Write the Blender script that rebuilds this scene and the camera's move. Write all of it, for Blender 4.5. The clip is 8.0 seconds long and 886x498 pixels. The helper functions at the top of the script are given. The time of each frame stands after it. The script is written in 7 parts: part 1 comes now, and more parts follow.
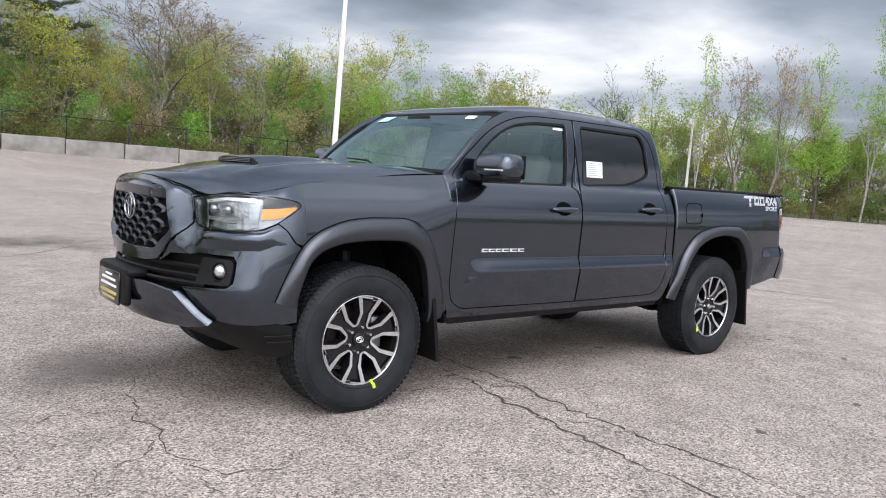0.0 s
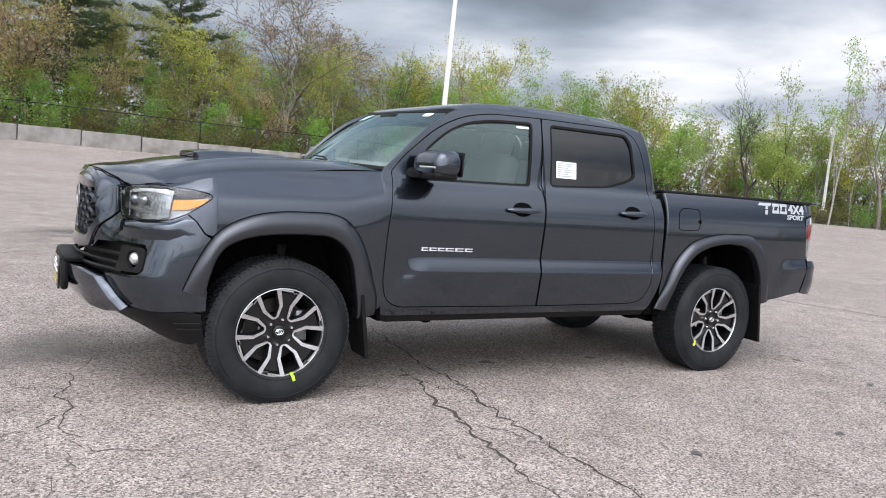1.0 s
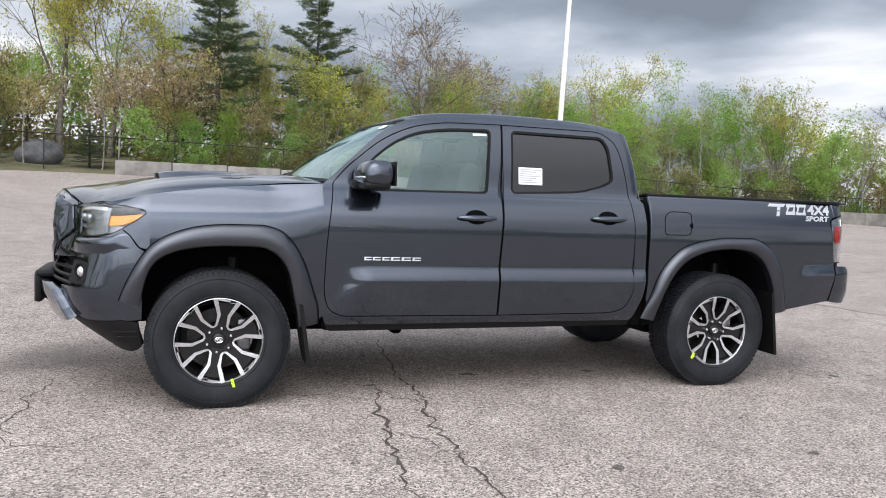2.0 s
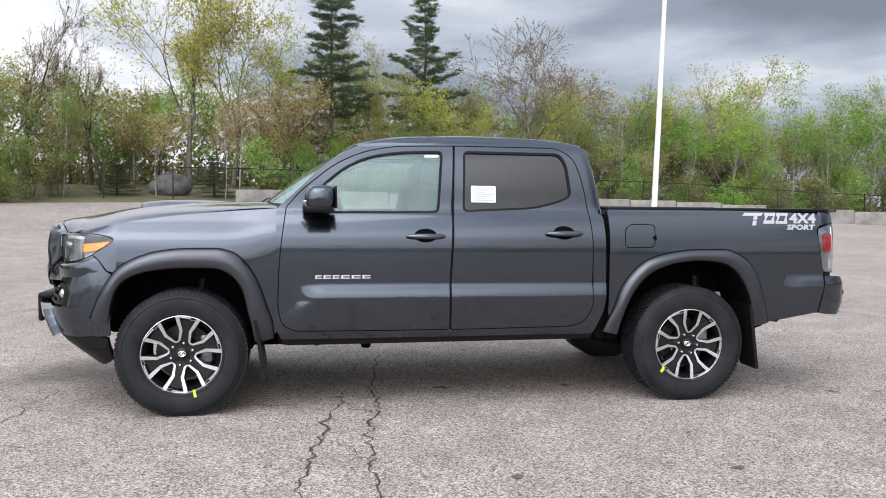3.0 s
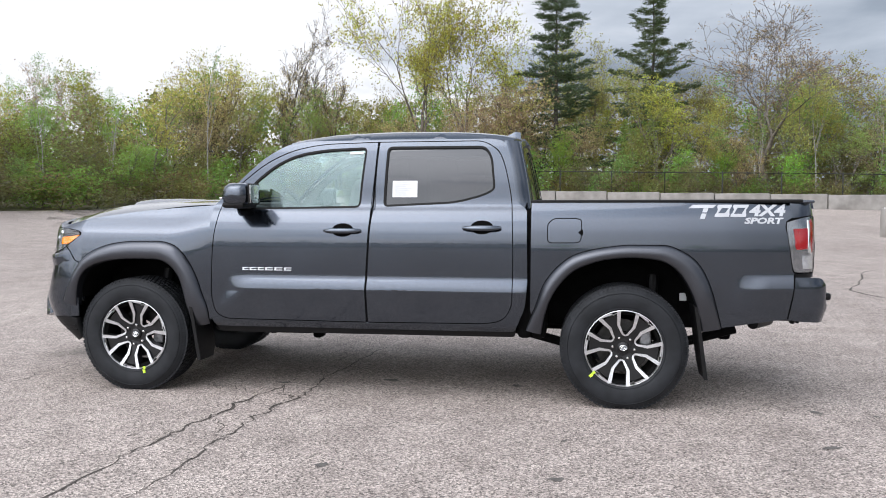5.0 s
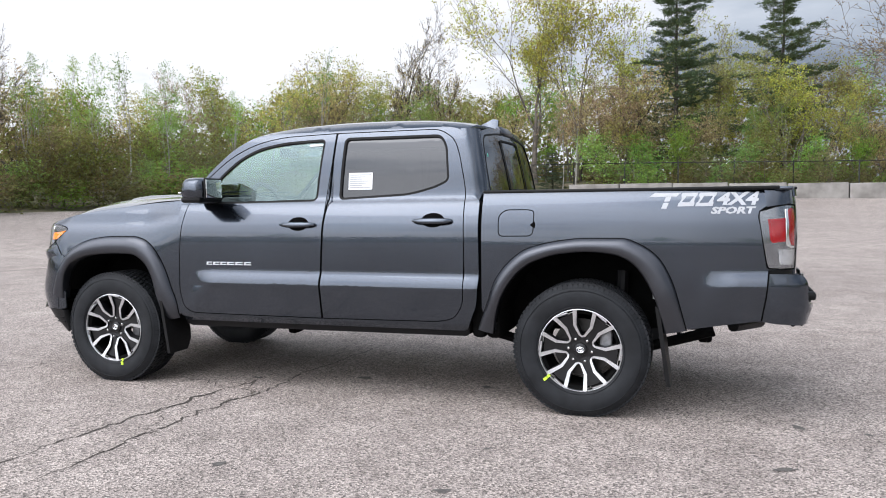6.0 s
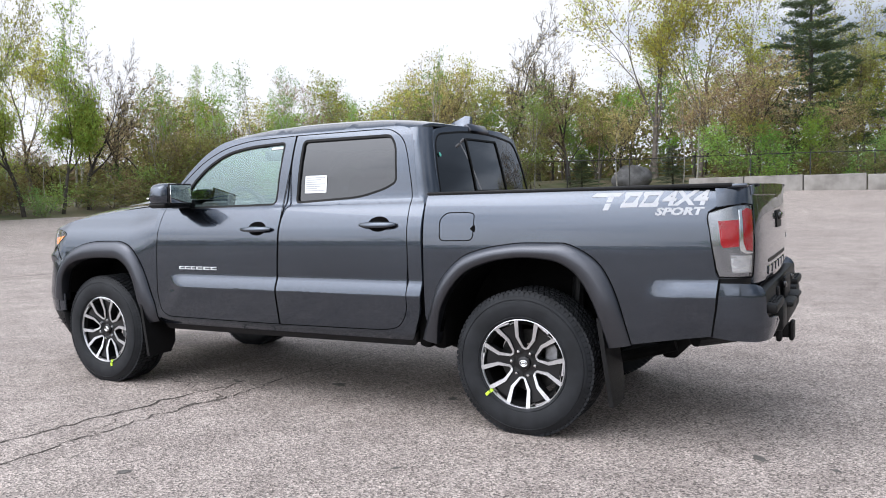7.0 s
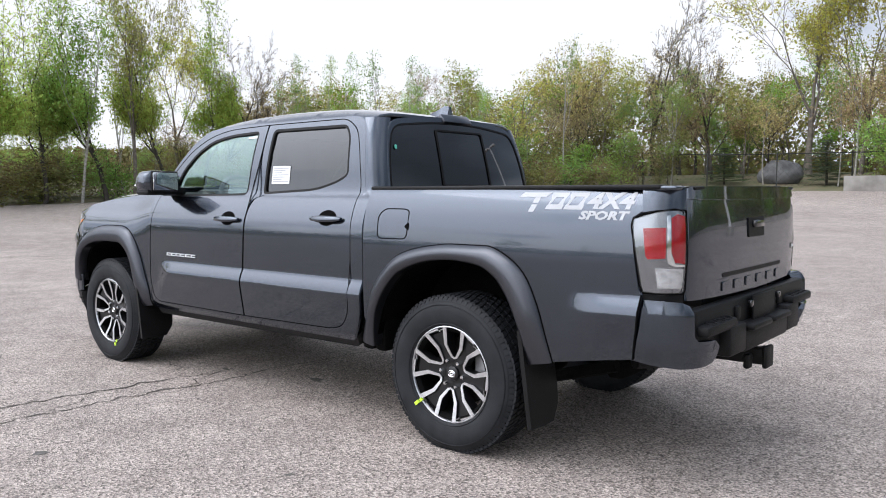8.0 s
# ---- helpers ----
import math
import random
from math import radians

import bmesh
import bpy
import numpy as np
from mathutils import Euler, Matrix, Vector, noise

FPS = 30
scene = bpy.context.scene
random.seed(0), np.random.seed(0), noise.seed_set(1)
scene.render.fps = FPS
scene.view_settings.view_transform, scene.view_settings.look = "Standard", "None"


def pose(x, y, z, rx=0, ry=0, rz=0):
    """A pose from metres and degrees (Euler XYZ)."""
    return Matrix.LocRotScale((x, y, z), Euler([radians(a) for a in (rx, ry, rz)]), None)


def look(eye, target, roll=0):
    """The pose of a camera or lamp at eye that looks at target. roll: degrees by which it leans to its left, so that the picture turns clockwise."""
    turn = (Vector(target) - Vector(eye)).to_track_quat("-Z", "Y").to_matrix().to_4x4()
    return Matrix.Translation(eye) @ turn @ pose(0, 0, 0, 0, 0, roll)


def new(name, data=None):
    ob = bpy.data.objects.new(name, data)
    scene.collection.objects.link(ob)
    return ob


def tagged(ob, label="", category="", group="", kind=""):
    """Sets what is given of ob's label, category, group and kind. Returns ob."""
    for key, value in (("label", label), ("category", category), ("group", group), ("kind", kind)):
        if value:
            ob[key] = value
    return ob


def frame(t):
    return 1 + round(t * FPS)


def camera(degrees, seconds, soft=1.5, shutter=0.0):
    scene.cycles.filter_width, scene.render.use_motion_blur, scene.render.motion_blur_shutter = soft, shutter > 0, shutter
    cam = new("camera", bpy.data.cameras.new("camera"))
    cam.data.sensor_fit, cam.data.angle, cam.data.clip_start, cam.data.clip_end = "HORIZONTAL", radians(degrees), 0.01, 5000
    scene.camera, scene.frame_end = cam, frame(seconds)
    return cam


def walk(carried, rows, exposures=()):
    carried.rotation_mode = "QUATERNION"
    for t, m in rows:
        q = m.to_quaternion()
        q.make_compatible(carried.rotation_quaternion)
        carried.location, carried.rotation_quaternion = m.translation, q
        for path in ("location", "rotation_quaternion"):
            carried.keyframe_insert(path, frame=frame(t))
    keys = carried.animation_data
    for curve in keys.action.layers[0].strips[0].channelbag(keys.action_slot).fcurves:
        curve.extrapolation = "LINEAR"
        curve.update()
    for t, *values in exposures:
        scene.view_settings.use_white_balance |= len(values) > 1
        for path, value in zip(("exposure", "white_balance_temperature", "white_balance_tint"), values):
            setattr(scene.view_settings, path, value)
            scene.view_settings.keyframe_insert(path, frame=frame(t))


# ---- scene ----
cam = camera(59.3, 8.0, soft=1.0)

PATH = [
    (0, (-2.21, -4.146, 1.246), (-0.943, -2.609, 1.059), 3.9),
    (0.5, (-1.78, -4.423, 1.245), (-0.639, -2.792, 1.047), 5.2),
    (1, (-1.285, -4.712, 1.267), (-0.293, -2.985, 1.075), 4.8),
    (1.5, (-0.763, -4.899, 1.296), (0.059, -3.085, 1.109), 3.5),
    (1.7, (-0.533, -5.031, 1.248), (0.211, -3.183, 1.074), 3.1),
    (2.8, (0.574, -5.53, 1.299), (0.971, -3.573, 1.175), 1.0),
    (3, (0.78, -5.647, 1.292), (1.107, -3.677, 1.175), 0.6),
    (3.5, (1.293, -5.817, 1.268), (1.469, -3.829, 1.151), 0.3),
    (4, (1.835, -5.863, 1.287), (1.85, -3.866, 1.176), 0.1),
    (4.5, (2.401, -5.859, 1.294), (2.239, -3.869, 1.185), -0.0),
    (4.7, (2.601, -5.799, 1.26), (2.378, -3.814, 1.148), 0.1),
    (5.8, (3.738, -5.319, 1.28), (3.145, -3.413, 1.153), -0.9),
    (6, (3.918, -5.197, 1.235), (3.271, -3.308, 1.107), -0.8),
    (6.5, (4.368, -4.891, 1.235), (3.562, -3.065, 1.107), -1.6),
    (7, (4.803, -4.557, 1.247), (3.848, -2.805, 1.117), -1.6),
    (7.5, (5.155, -4.126, 1.255), (4.059, -2.459, 1.116), -1.0),
    (8, (5.558, -3.735, 1.26), (4.293, -2.193, 1.11), -0.1),
]
walk(cam, [(t, look(eye, target, roll)) for t, eye, target, roll in PATH],
     [(0, 0.74, 6560, 12.5), (3.5, 0.76, 6560, 12), (8, 0.76, 6420, 12.5)])

# ---- world, sun, exposure ----
def make_world():
    w = bpy.data.worlds.new("overcast_sky")
    scene.world = w
    w.use_nodes = True
    nt = w.node_tree
    nt.nodes.clear()
    N, L = nt.nodes.new, nt.links.new
    out, bg = N("ShaderNodeOutputWorld"), N("ShaderNodeBackground")
    sky = N("ShaderNodeTexSky")
    sky.sky_type, sky.sun_disc = "NISHITA", False
    sky.sun_elevation, sky.sun_rotation = radians(62), radians(216)
    sky.air_density, sky.dust_density = 1.2, 2.5
    co = N("ShaderNodeTexCoord")
    sep = N("ShaderNodeSeparateXYZ")
    L(co.outputs["Generated"], sep.inputs[0])
    # cloud deck: direction divided by height
    add = N("ShaderNodeMath"); add.operation = "ADD"; add.inputs[1].default_value = 0.13
    L(sep.outputs["Z"], add.inputs[0])
    mx = N("ShaderNodeMath"); mx.operation = "MAXIMUM"; mx.inputs[1].default_value = 0.05
    L(add.outputs[0], mx.inputs[0])
    dx = N("ShaderNodeMath"); dx.operation = "DIVIDE"
    dy = N("ShaderNodeMath"); dy.operation = "DIVIDE"
    L(sep.outputs["X"], dx.inputs[0]); L(mx.outputs[0], dx.inputs[1])
    L(sep.outputs["Y"], dy.inputs[0]); L(mx.outputs[0], dy.inputs[1])
    com = N("ShaderNodeCombineXYZ")
    L(dx.outputs[0], com.inputs[0]); L(dy.outputs[0], com.inputs[1])
    com.inputs[2].default_value = 3.7
    n1 = N("ShaderNodeTexNoise")
    n1.inputs["Scale"].default_value, n1.inputs["Detail"].default_value = 0.75, 8
    n1.inputs["Roughness"].default_value, n1.inputs["Distortion"].default_value = 0.5, 0.25
    L(com.outputs[0], n1.inputs["Vector"])
    # brighter where the sun stands behind the clouds, a break low over the trees, two heavier banks
    def lobe(sock, az, el, wide, core, amount):
        az, el = radians(az), radians(el)
        dot = N("ShaderNodeVectorMath"); dot.operation = "DOT_PRODUCT"
        L(co.outputs["Generated"], dot.inputs[0])
        dot.inputs[1].default_value = (math.cos(az) * math.cos(el), math.sin(az) * math.cos(el), math.sin(el))
        mr = N("ShaderNodeMapRange"); mr.interpolation_type = "SMOOTHSTEP"
        mr.inputs["From Min"].default_value, mr.inputs["From Max"].default_value = math.cos(radians(wide)), math.cos(radians(core))
        mr.inputs["To Min"].default_value, mr.inputs["To Max"].default_value = 0.0, amount
        L(dot.outputs["Value"], mr.inputs["Value"])
        sm = N("ShaderNodeMath"); sm.operation = "ADD"
        L(sock, sm.inputs[0]); L(mr.outputs[0], sm.inputs[1])
        return sm.outputs[0]
    cloud = n1.outputs["Fac"]
    for az, el, wide, core, amount in ((150, 14, 60, 20, 0.31), (40, 8, 13, 2, 0.21), (107, 14, 13, 3, -0.06), (62, 20, 34, 8, -0.05), (97, 14, 26, 4, 0.10), (-90, 40, 75, 20, 0.12), (-122, 12, 70, 22, 0.16), (-66, 14, 38, 8, 0.10)):
        cloud = lobe(cloud, az, el, wide, core, amount)
    ramp = N("ShaderNodeValToRGB")
    cr = ramp.color_ramp
    cr.elements[0].position, cr.elements[0].color = 0.34, (0.172, 0.203, 0.248, 1)
    cr.elements[1].position, cr.elements[1].color = 0.72, (0.785, 0.81, 0.85, 1)
    e = cr.elements.new(0.47); e.color = (0.265, 0.312, 0.375, 1)
    e = cr.elements.new(0.58); e.color = (0.44, 0.49, 0.56, 1)
    L(cloud, ramp.inputs[0])
    scale = N("ShaderNodeVectorMath"); scale.operation = "SCALE"; scale.inputs["Scale"].default_value = 0.09
    L(sky.outputs[0], scale.inputs[0])
    mix = N("ShaderNodeMix"); mix.data_type = "RGBA"; mix.inputs["Factor"].default_value = 0.93
    L(scale.outputs[0], mix.inputs["A"]); L(ramp.outputs[0], mix.inputs["B"])
    # an overcast sky is brighter overhead than at the horizon, and round the hidden sun
    zen = N("ShaderNodeMapRange")
    zen.inputs["From Min"].default_value, zen.inputs["From Max"].default_value = 0.25, 1.0
    zen.inputs["To Min"].default_value, zen.inputs["To Max"].default_value = 1.0, 2.2
    L(sep.outputs["Z"], zen.inputs["Value"])
    over = N("ShaderNodeVectorMath"); over.operation = "SCALE"
    one = N("ShaderNodeValue"); one.outputs[0].default_value = 1.0
    glow = lobe(one.outputs[0], -124, 22, 58, 8, 1.7)
    both = N("ShaderNodeMath"); both.operation = "MULTIPLY"
    L(zen.outputs[0], both.inputs[0]); L(glow, both.inputs[1])
    L(mix.outputs["Result"], over.inputs[0]); L(both.outputs[0], over.inputs["Scale"])
    L(over.outputs[0], bg.inputs["Color"])
    bg.inputs["Strength"].default_value = SKY
    L(bg.outputs[0], out.inputs[0])
    return w


SUN_AZ, SUN_EL, SKY = -126.0, 62.0, 0.8
make_world()
sun = new("sun", bpy.data.lights.new("sun", "SUN"))
sun.data.energy, sun.data.angle, sun.data.color = 0.8, radians(50), (1.0, 0.985, 0.975)
sun.matrix_world = look((0, 0, 30), (0 - 10 * math.cos(radians(SUN_AZ)) * math.cos(radians(SUN_EL)),
                                     -10 * math.sin(radians(SUN_AZ)) * math.cos(radians(SUN_EL)), 30 - 10 * math.sin(radians(SUN_EL))))

# ---- materials ----
def mat(name, colour=(0.5, 0.5, 0.5), rough=0.5, metal=0.0, coat=0.0, vary=0.0, vscale=8.0, bump=0.0, bscale=60.0,
        island=0.0, spec=0.5, trans=0.0, coat_rough=0.03, alt=None):
    m = bpy.data.materials.new(name)
    m.use_nodes = True
    nt = m.node_tree
    b = nt.nodes["Principled BSDF"]
    N, L = nt.nodes.new, nt.links.new
    b.inputs["Base Color"].default_value = (*colour, 1)
    b.inputs["Roughness"].default_value, b.inputs["Metallic"].default_value = rough, metal
    b.inputs["Coat Weight"].default_value, b.inputs["Coat Roughness"].default_value = coat, coat_rough
    b.inputs["Specular IOR Level"].default_value = spec
    b.inputs["Transmission Weight"].default_value = trans
    co = N("ShaderNodeTexCoord")
    if vary or alt:
        n = N("ShaderNodeTexNoise")
        n.inputs["Scale"].default_value, n.inputs["Detail"].default_value = vscale, 6
        L(co.outputs["Object"], n.inputs["Vector"])
        mix = N("ShaderNodeMix"); mix.data_type = "RGBA"
        lo = alt or tuple(c * (1 - vary) for c in colour)
        hi = colour if alt else tuple(min(1, c * (1 + vary)) for c in colour)
        mix.inputs["A"].default_value, mix.inputs["B"].default_value = (*lo, 1), (*hi, 1)
        mr = N("ShaderNodeMapRange")
        mr.inputs["From Min"].default_value, mr.inputs["From Max"].default_value = 0.3, 0.7
        L(n.outputs["Fac"], mr.inputs["Value"])
        L(mr.outputs[0], mix.inputs["Factor"])
        last = mix.outputs["Result"]
        if island:
            g = N("ShaderNodeNewGeometry")
            hs = N("ShaderNodeHueSaturation")
            mh = N("ShaderNodeMapRange")
            mh.inputs["To Min"].default_value, mh.inputs["To Max"].default_value = 0.5 - island * 0.06, 0.5 + island * 0.04
            mv = N("ShaderNodeMapRange")
            mv.inputs["To Min"].default_value, mv.inputs["To Max"].default_value = 1 - 0.45 * island, 1 + 0.45 * island
            L(g.outputs["Random Per Island"], mh.inputs["Value"])
            L(g.outputs["Random Per Island"], mv.inputs["Value"])
            L(mh.outputs[0], hs.inputs["Hue"]); L(mv.outputs[0], hs.inputs["Value"])
            L(last, hs.inputs["Color"])
            last = hs.outputs["Color"]
        L(last, b.inputs["Base Color"])
    if bump:
        n2 = N("ShaderNodeTexNoise")
        n2.inputs["Scale"].default_value, n2.inputs["Detail"].default_value = bscale, 4
        L(co.outputs["Object"], n2.inputs["Vector"])
        bp = N("ShaderNodeBump")
        bp.inputs["Strength"].default_value, bp.inputs["Distance"].default_value = bump, 0.01
        L(n2.outputs["Fac"], bp.inputs["Height"])
        L(bp.outputs[0], b.inputs["Normal"])
    return m


def leaf_mat(name, colour, alt, island=0.7, glow=0.35):
    """Thin leaves: matt surface mixed with light passing through."""
    m = mat(name, colour, 0.6, vary=0.3, vscale=0.8, island=island, alt=alt, spec=0.25)
    nt = m.node_tree
    b = nt.nodes["Principled BSDF"]
    out = nt.nodes["Material Output"]
    oi = nt.nodes.new("ShaderNodeObjectInfo")
    hs = nt.nodes.new("ShaderNodeHueSaturation")
    for sock, lo, hi, k in (("Hue", 0.48, 0.515, 1.0), ("Value", 0.74, 1.26, 7.3), ("Saturation", 0.92, 1.12, 13.7)):
        mul = nt.nodes.new("ShaderNodeMath"); mul.operation = "MULTIPLY"; mul.inputs[1].default_value = k
        fra = nt.nodes.new("ShaderNodeMath"); fra.operation = "FRACT"
        mrg = nt.nodes.new("ShaderNodeMapRange")
        mrg.inputs["To Min"].default_value, mrg.inputs["To Max"].default_value = lo, hi
        nt.links.new(oi.outputs["Random"], mul.inputs[0]); nt.links.new(mul.outputs[0], fra.inputs[0])
        nt.links.new(fra.outputs[0], mrg.inputs["Value"]); nt.links.new(mrg.outputs[0], hs.inputs[sock])
    nt.links.new(b.inputs["Base Color"].links[0].from_socket, hs.inputs["Color"])
    nt.links.new(hs.outputs[0], b.inputs["Base Color"])
    tr = nt.nodes.new("ShaderNodeBsdfTranslucent")
    nt.links.new(hs.outputs[0], tr.inputs["Color"])
    mx = nt.nodes.new("ShaderNodeMixShader")
    mx.inputs[0].default_value = glow
    nt.links.new(b.outputs[0], mx.inputs[1]); nt.links.new(tr.outputs[0], mx.inputs[2])
    nt.links.new(mx.outputs[0], out.inputs["Surface"])
    return m


def glass_mat(name, tint, rough=0.0, dark=0.0, shine=(0.95, 0.97, 1)):
    """A thin pane: reflections over a see-through tint."""
    m = bpy.data.materials.new(name)
    m.use_nodes = True
    nt = m.node_tree
    nt.nodes.clear()
    N, L = nt.nodes.new, nt.links.new
    out = N("ShaderNodeOutputMaterial")
    tr = N("ShaderNodeBsdfTransparent"); tr.inputs[0].default_value = (*tint, 1)
    gl = N("ShaderNodeBsdfGlossy"); gl.inputs["Roughness"].default_value = rough
    gl.inputs[0].default_value = (*shine, 1)
    lw = N("ShaderNodeLayerWeight"); lw.inputs[0].default_value = 0.5
    fr = N("ShaderNodeMath"); fr.operation = "POWER"; fr.inputs[1].default_value = 4.0
    L(lw.outputs["Facing"], fr.inputs[0])
    boost = N("ShaderNodeMath"); boost.operation = "MULTIPLY_ADD"; boost.use_clamp = True
    boost.inputs[1].default_value, boost.inputs[2].default_value = 0.9, 0.045 + dark
    L(fr.outputs[0], boost.inputs[0])
    mx = N("ShaderNodeMixShader")
    L(boost.outputs[0], mx.inputs[0]); L(tr.outputs[0], mx.inputs[1]); L(gl.outputs[0], mx.inputs[2])
    L(mx.outputs[0], out.inputs[0])
    return m


def paint_mat(name, colour, rough, coat):
    """Metallic car paint: fine flakes under a clear coat, faint dust."""
    m = bpy.data.materials.new(name)
    m.use_nodes = True
    nt = m.node_tree
    b = nt.nodes["Principled BSDF"]
    N, L = nt.nodes.new, nt.links.new
    co = N("ShaderNodeTexCoord")
    v = N("ShaderNodeTexVoronoi"); v.inputs["Scale"].default_value = 900
    L(co.outputs["Object"], v.inputs["Vector"])
    n = N("ShaderNodeTexNoise"); n.inputs["Scale"].default_value, n.inputs["Detail"].default_value = 3.0, 5
    L(co.outputs["Object"], n.inputs["Vector"])
    mix = N("ShaderNodeMix"); mix.data_type = "RGBA"
    mix.inputs["A"].default_value = (*[c * 0.8 for c in colour], 1)
    mix.inputs["B"].default_value = (*[c * 1.25 for c in colour], 1)
    L(v.outputs["Color"], mix.inputs["Factor"])
    L(mix.outputs["Result"], b.inputs["Base Color"])
    mr = N("ShaderNodeMapRange")
    mr.inputs["To Min"].default_value, mr.inputs["To Max"].default_value = rough - 0.05, rough + 0.07
    L(n.outputs["Fac"], mr.inputs["Value"])
    L(mr.outputs[0], b.inputs["Roughness"])
    b.inputs["Metallic"].default_value = 0.95
    b.inputs["Coat Weight"].default_value, b.inputs["Coat Roughness"].default_value = coat, 0.02
    b.inputs["Coat IOR"].default_value = 1.5
    b.inputs["Specular Tint"].default_value = (0.58, 0.60, 0.65, 1)
    return m


def asphalt_mat():
    m = bpy.data.materials.new("old_asphalt")
    m.use_nodes = True
    nt = m.node_tree
    b = nt.nodes["Principled BSDF"]
    N, L = nt.nodes.new, nt.links.new
    co = N("ShaderNodeTexCoord")
    P = co.outputs["Object"]

    def noise_at(scale, detail=5, rough=0.55):
        n = N("ShaderNodeTexNoise")
        n.inputs["Scale"].default_value, n.inputs["Detail"].default_value, n.inputs["Roughness"].default_value = scale, detail, rough
        L(P, n.inputs["Vector"])
        return n.outputs["Fac"]

    def ramped(sock, stops):
        r = N("ShaderNodeValToRGB")
        el = r.color_ramp.elements
        el[0].position, el[0].color = stops[0][0], (*stops[0][1], 1)
        el[1].position, el[1].color = stops[-1][0], (*stops[-1][1], 1)
        for p, c in stops[1:-1]:
            el.new(p).color = (*c, 1)
        L(sock, r.inputs[0])
        return r.outputs[0]

    def mixed(a, bb, f, mode="MIX"):
        x = N("ShaderNodeMix"); x.data_type = "RGBA"; x.blend_type = mode
        L(a, x.inputs["A"]); L(bb, x.inputs["B"])
        if isinstance(f, float):
            x.inputs["Factor"].default_value = f
        else:
            L(f, x.inputs["Factor"])
        return x.outputs["Result"]

    vo = N("ShaderNodeTexVoronoi"); vo.inputs["Scale"].default_value = 125
    L(P, vo.inputs["Vector"])
    sepc = N("ShaderNodeSeparateColor"); L(vo.outputs["Color"], sepc.inputs[0])
    stones = ramped(sepc.outputs[0], [(0.0, (0.077, 0.067, 0.062)), (0.30, (0.230, 0.202, 0.188)), (0.75, (0.414, 0.364, 0.338)), (1.0, (0.60, 0.524, 0.486))])
    big = ramped(noise_at(0.22, 6, 0.6), [(0.3, (0.82, 0.80, 0.79)), (0.7, (1.1, 1.09, 1.07))])
    mid = ramped(noise_at(2.6, 6, 0.65), [(0.3, (0.76, 0.75, 0.74)), (0.7, (1.12, 1.12, 1.11))])
    c = mixed(stones, big, 1.0, "MULTIPLY")
    c = mixed(c, mid, 1.0, "MULTIPLY")
    L(c, b.inputs["Base Color"])
    b.inputs["Roughness"].default_value = 0.85
    b.inputs["Specular IOR Level"].default_value = 0.3
    bp = N("ShaderNodeBump"); bp.inputs["Strength"].default_value, bp.inputs["Distance"].default_value = 0.8, 0.006
    L(vo.outputs["Distance"], bp.inputs["Height"])
    L(bp.outputs[0], b.inputs["Normal"])
    return m


PAINT = paint_mat("grey_metallic_paint", (0.048, 0.059, 0.077), 0.19, 1.0)
FLARE = paint_mat("satin_grey_flare_paint", (0.066, 0.070, 0.081), 0.38, 0.4)
BLACK = mat("black_plastic", (0.0055, 0.0055, 0.006), 0.5, vary=0.3, bump=0.15, bscale=300, spec=0.22)
GLOSS = mat("gloss_black", (0.008, 0.008, 0.009), 0.12, coat=0.6, vary=0.2)
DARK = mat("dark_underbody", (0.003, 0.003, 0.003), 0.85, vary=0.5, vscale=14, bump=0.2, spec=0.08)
RUBBER = mat("tyre_rubber", (0.0155, 0.017, 0.0195), 0.62, vary=0.3, vscale=12, bump=0.12, bscale=220, spec=0.22)
SEAL = mat("rubber_seal", (0.005, 0.005, 0.005), 0.6, vary=0.2, spec=0.2)
# near-black colour standing for the shade in panel gaps and recesses
GAP = mat("shadow_gap_rubber", (0.003, 0.003, 0.003), 0.9, vary=0.2, spec=0.05)
SPOKE = mat("black_wheel_paint", (0.006, 0.006, 0.007), 0.35, vary=0.2, spec=0.35, coat=0.15)
SMOKECHROME = mat("dark_chrome", (0.30, 0.31, 0.33), 0.16, 1.0, vary=0.1)
BADGE = mat("satin_bright_badge", (0.72, 0.73, 0.75), 0.38, 0.35, vary=0.05)
CHROME = mat("chrome", (0.8, 0.81, 0.82), 0.08, 1.0, vary=0.05)
ALU = mat("machined_aluminium", (0.70, 0.71, 0.73), 0.32, 0.95, vary=0.12, vscale=60)
DISC = mat("dark_brake_disc", (0.05, 0.048, 0.046), 0.5, 0.7, vary=0.4, vscale=20)
CALIPER = mat("cast_silver_metal", (0.27, 0.27, 0.28), 0.45, 0.6, vary=0.3, vscale=30)
STEEL = mat("dull_steel", (0.25, 0.24, 0.23), 0.5, 0.8, vary=0.4, vscale=20)
GLASS = glass_mat("clear_green_glass", (0.78, 0.87, 0.84), 0.0, 0.10, (0.74, 0.95, 0.95))
TINT = glass_mat("dark_tinted_glass", (0.022, 0.023, 0.025), 0.0, 0.03)
LENS = glass_mat("clear_lens", (0.97, 0.98, 0.98), 0.0, 0.0)
SMOKE = mat("smoked_lamp_plastic", (0.24, 0.25, 0.27), 0.14, 0.9, coat=1.0, vary=0.15, vscale=30)
AMBER = mat("amber_lens", (1.0, 0.24, 0.004), 0.25, coat=0.1, vary=0.15, vscale=40)
RED = mat("red_lens", (0.28, 0.002, 0.007), 0.2, coat=0.2, vary=0.25, vscale=30)
SILVERLENS = mat("silver_reflector", (0.62, 0.63, 0.65), 0.22, 0.75, coat=0.7, vary=0.2, vscale=40, bump=0.3, bscale=90)
LAMPREF = mat("lamp_reflector", (0.27, 0.285, 0.30), 0.2, 0.85, vary=0.45, vscale=22, bump=0.5, bscale=70)
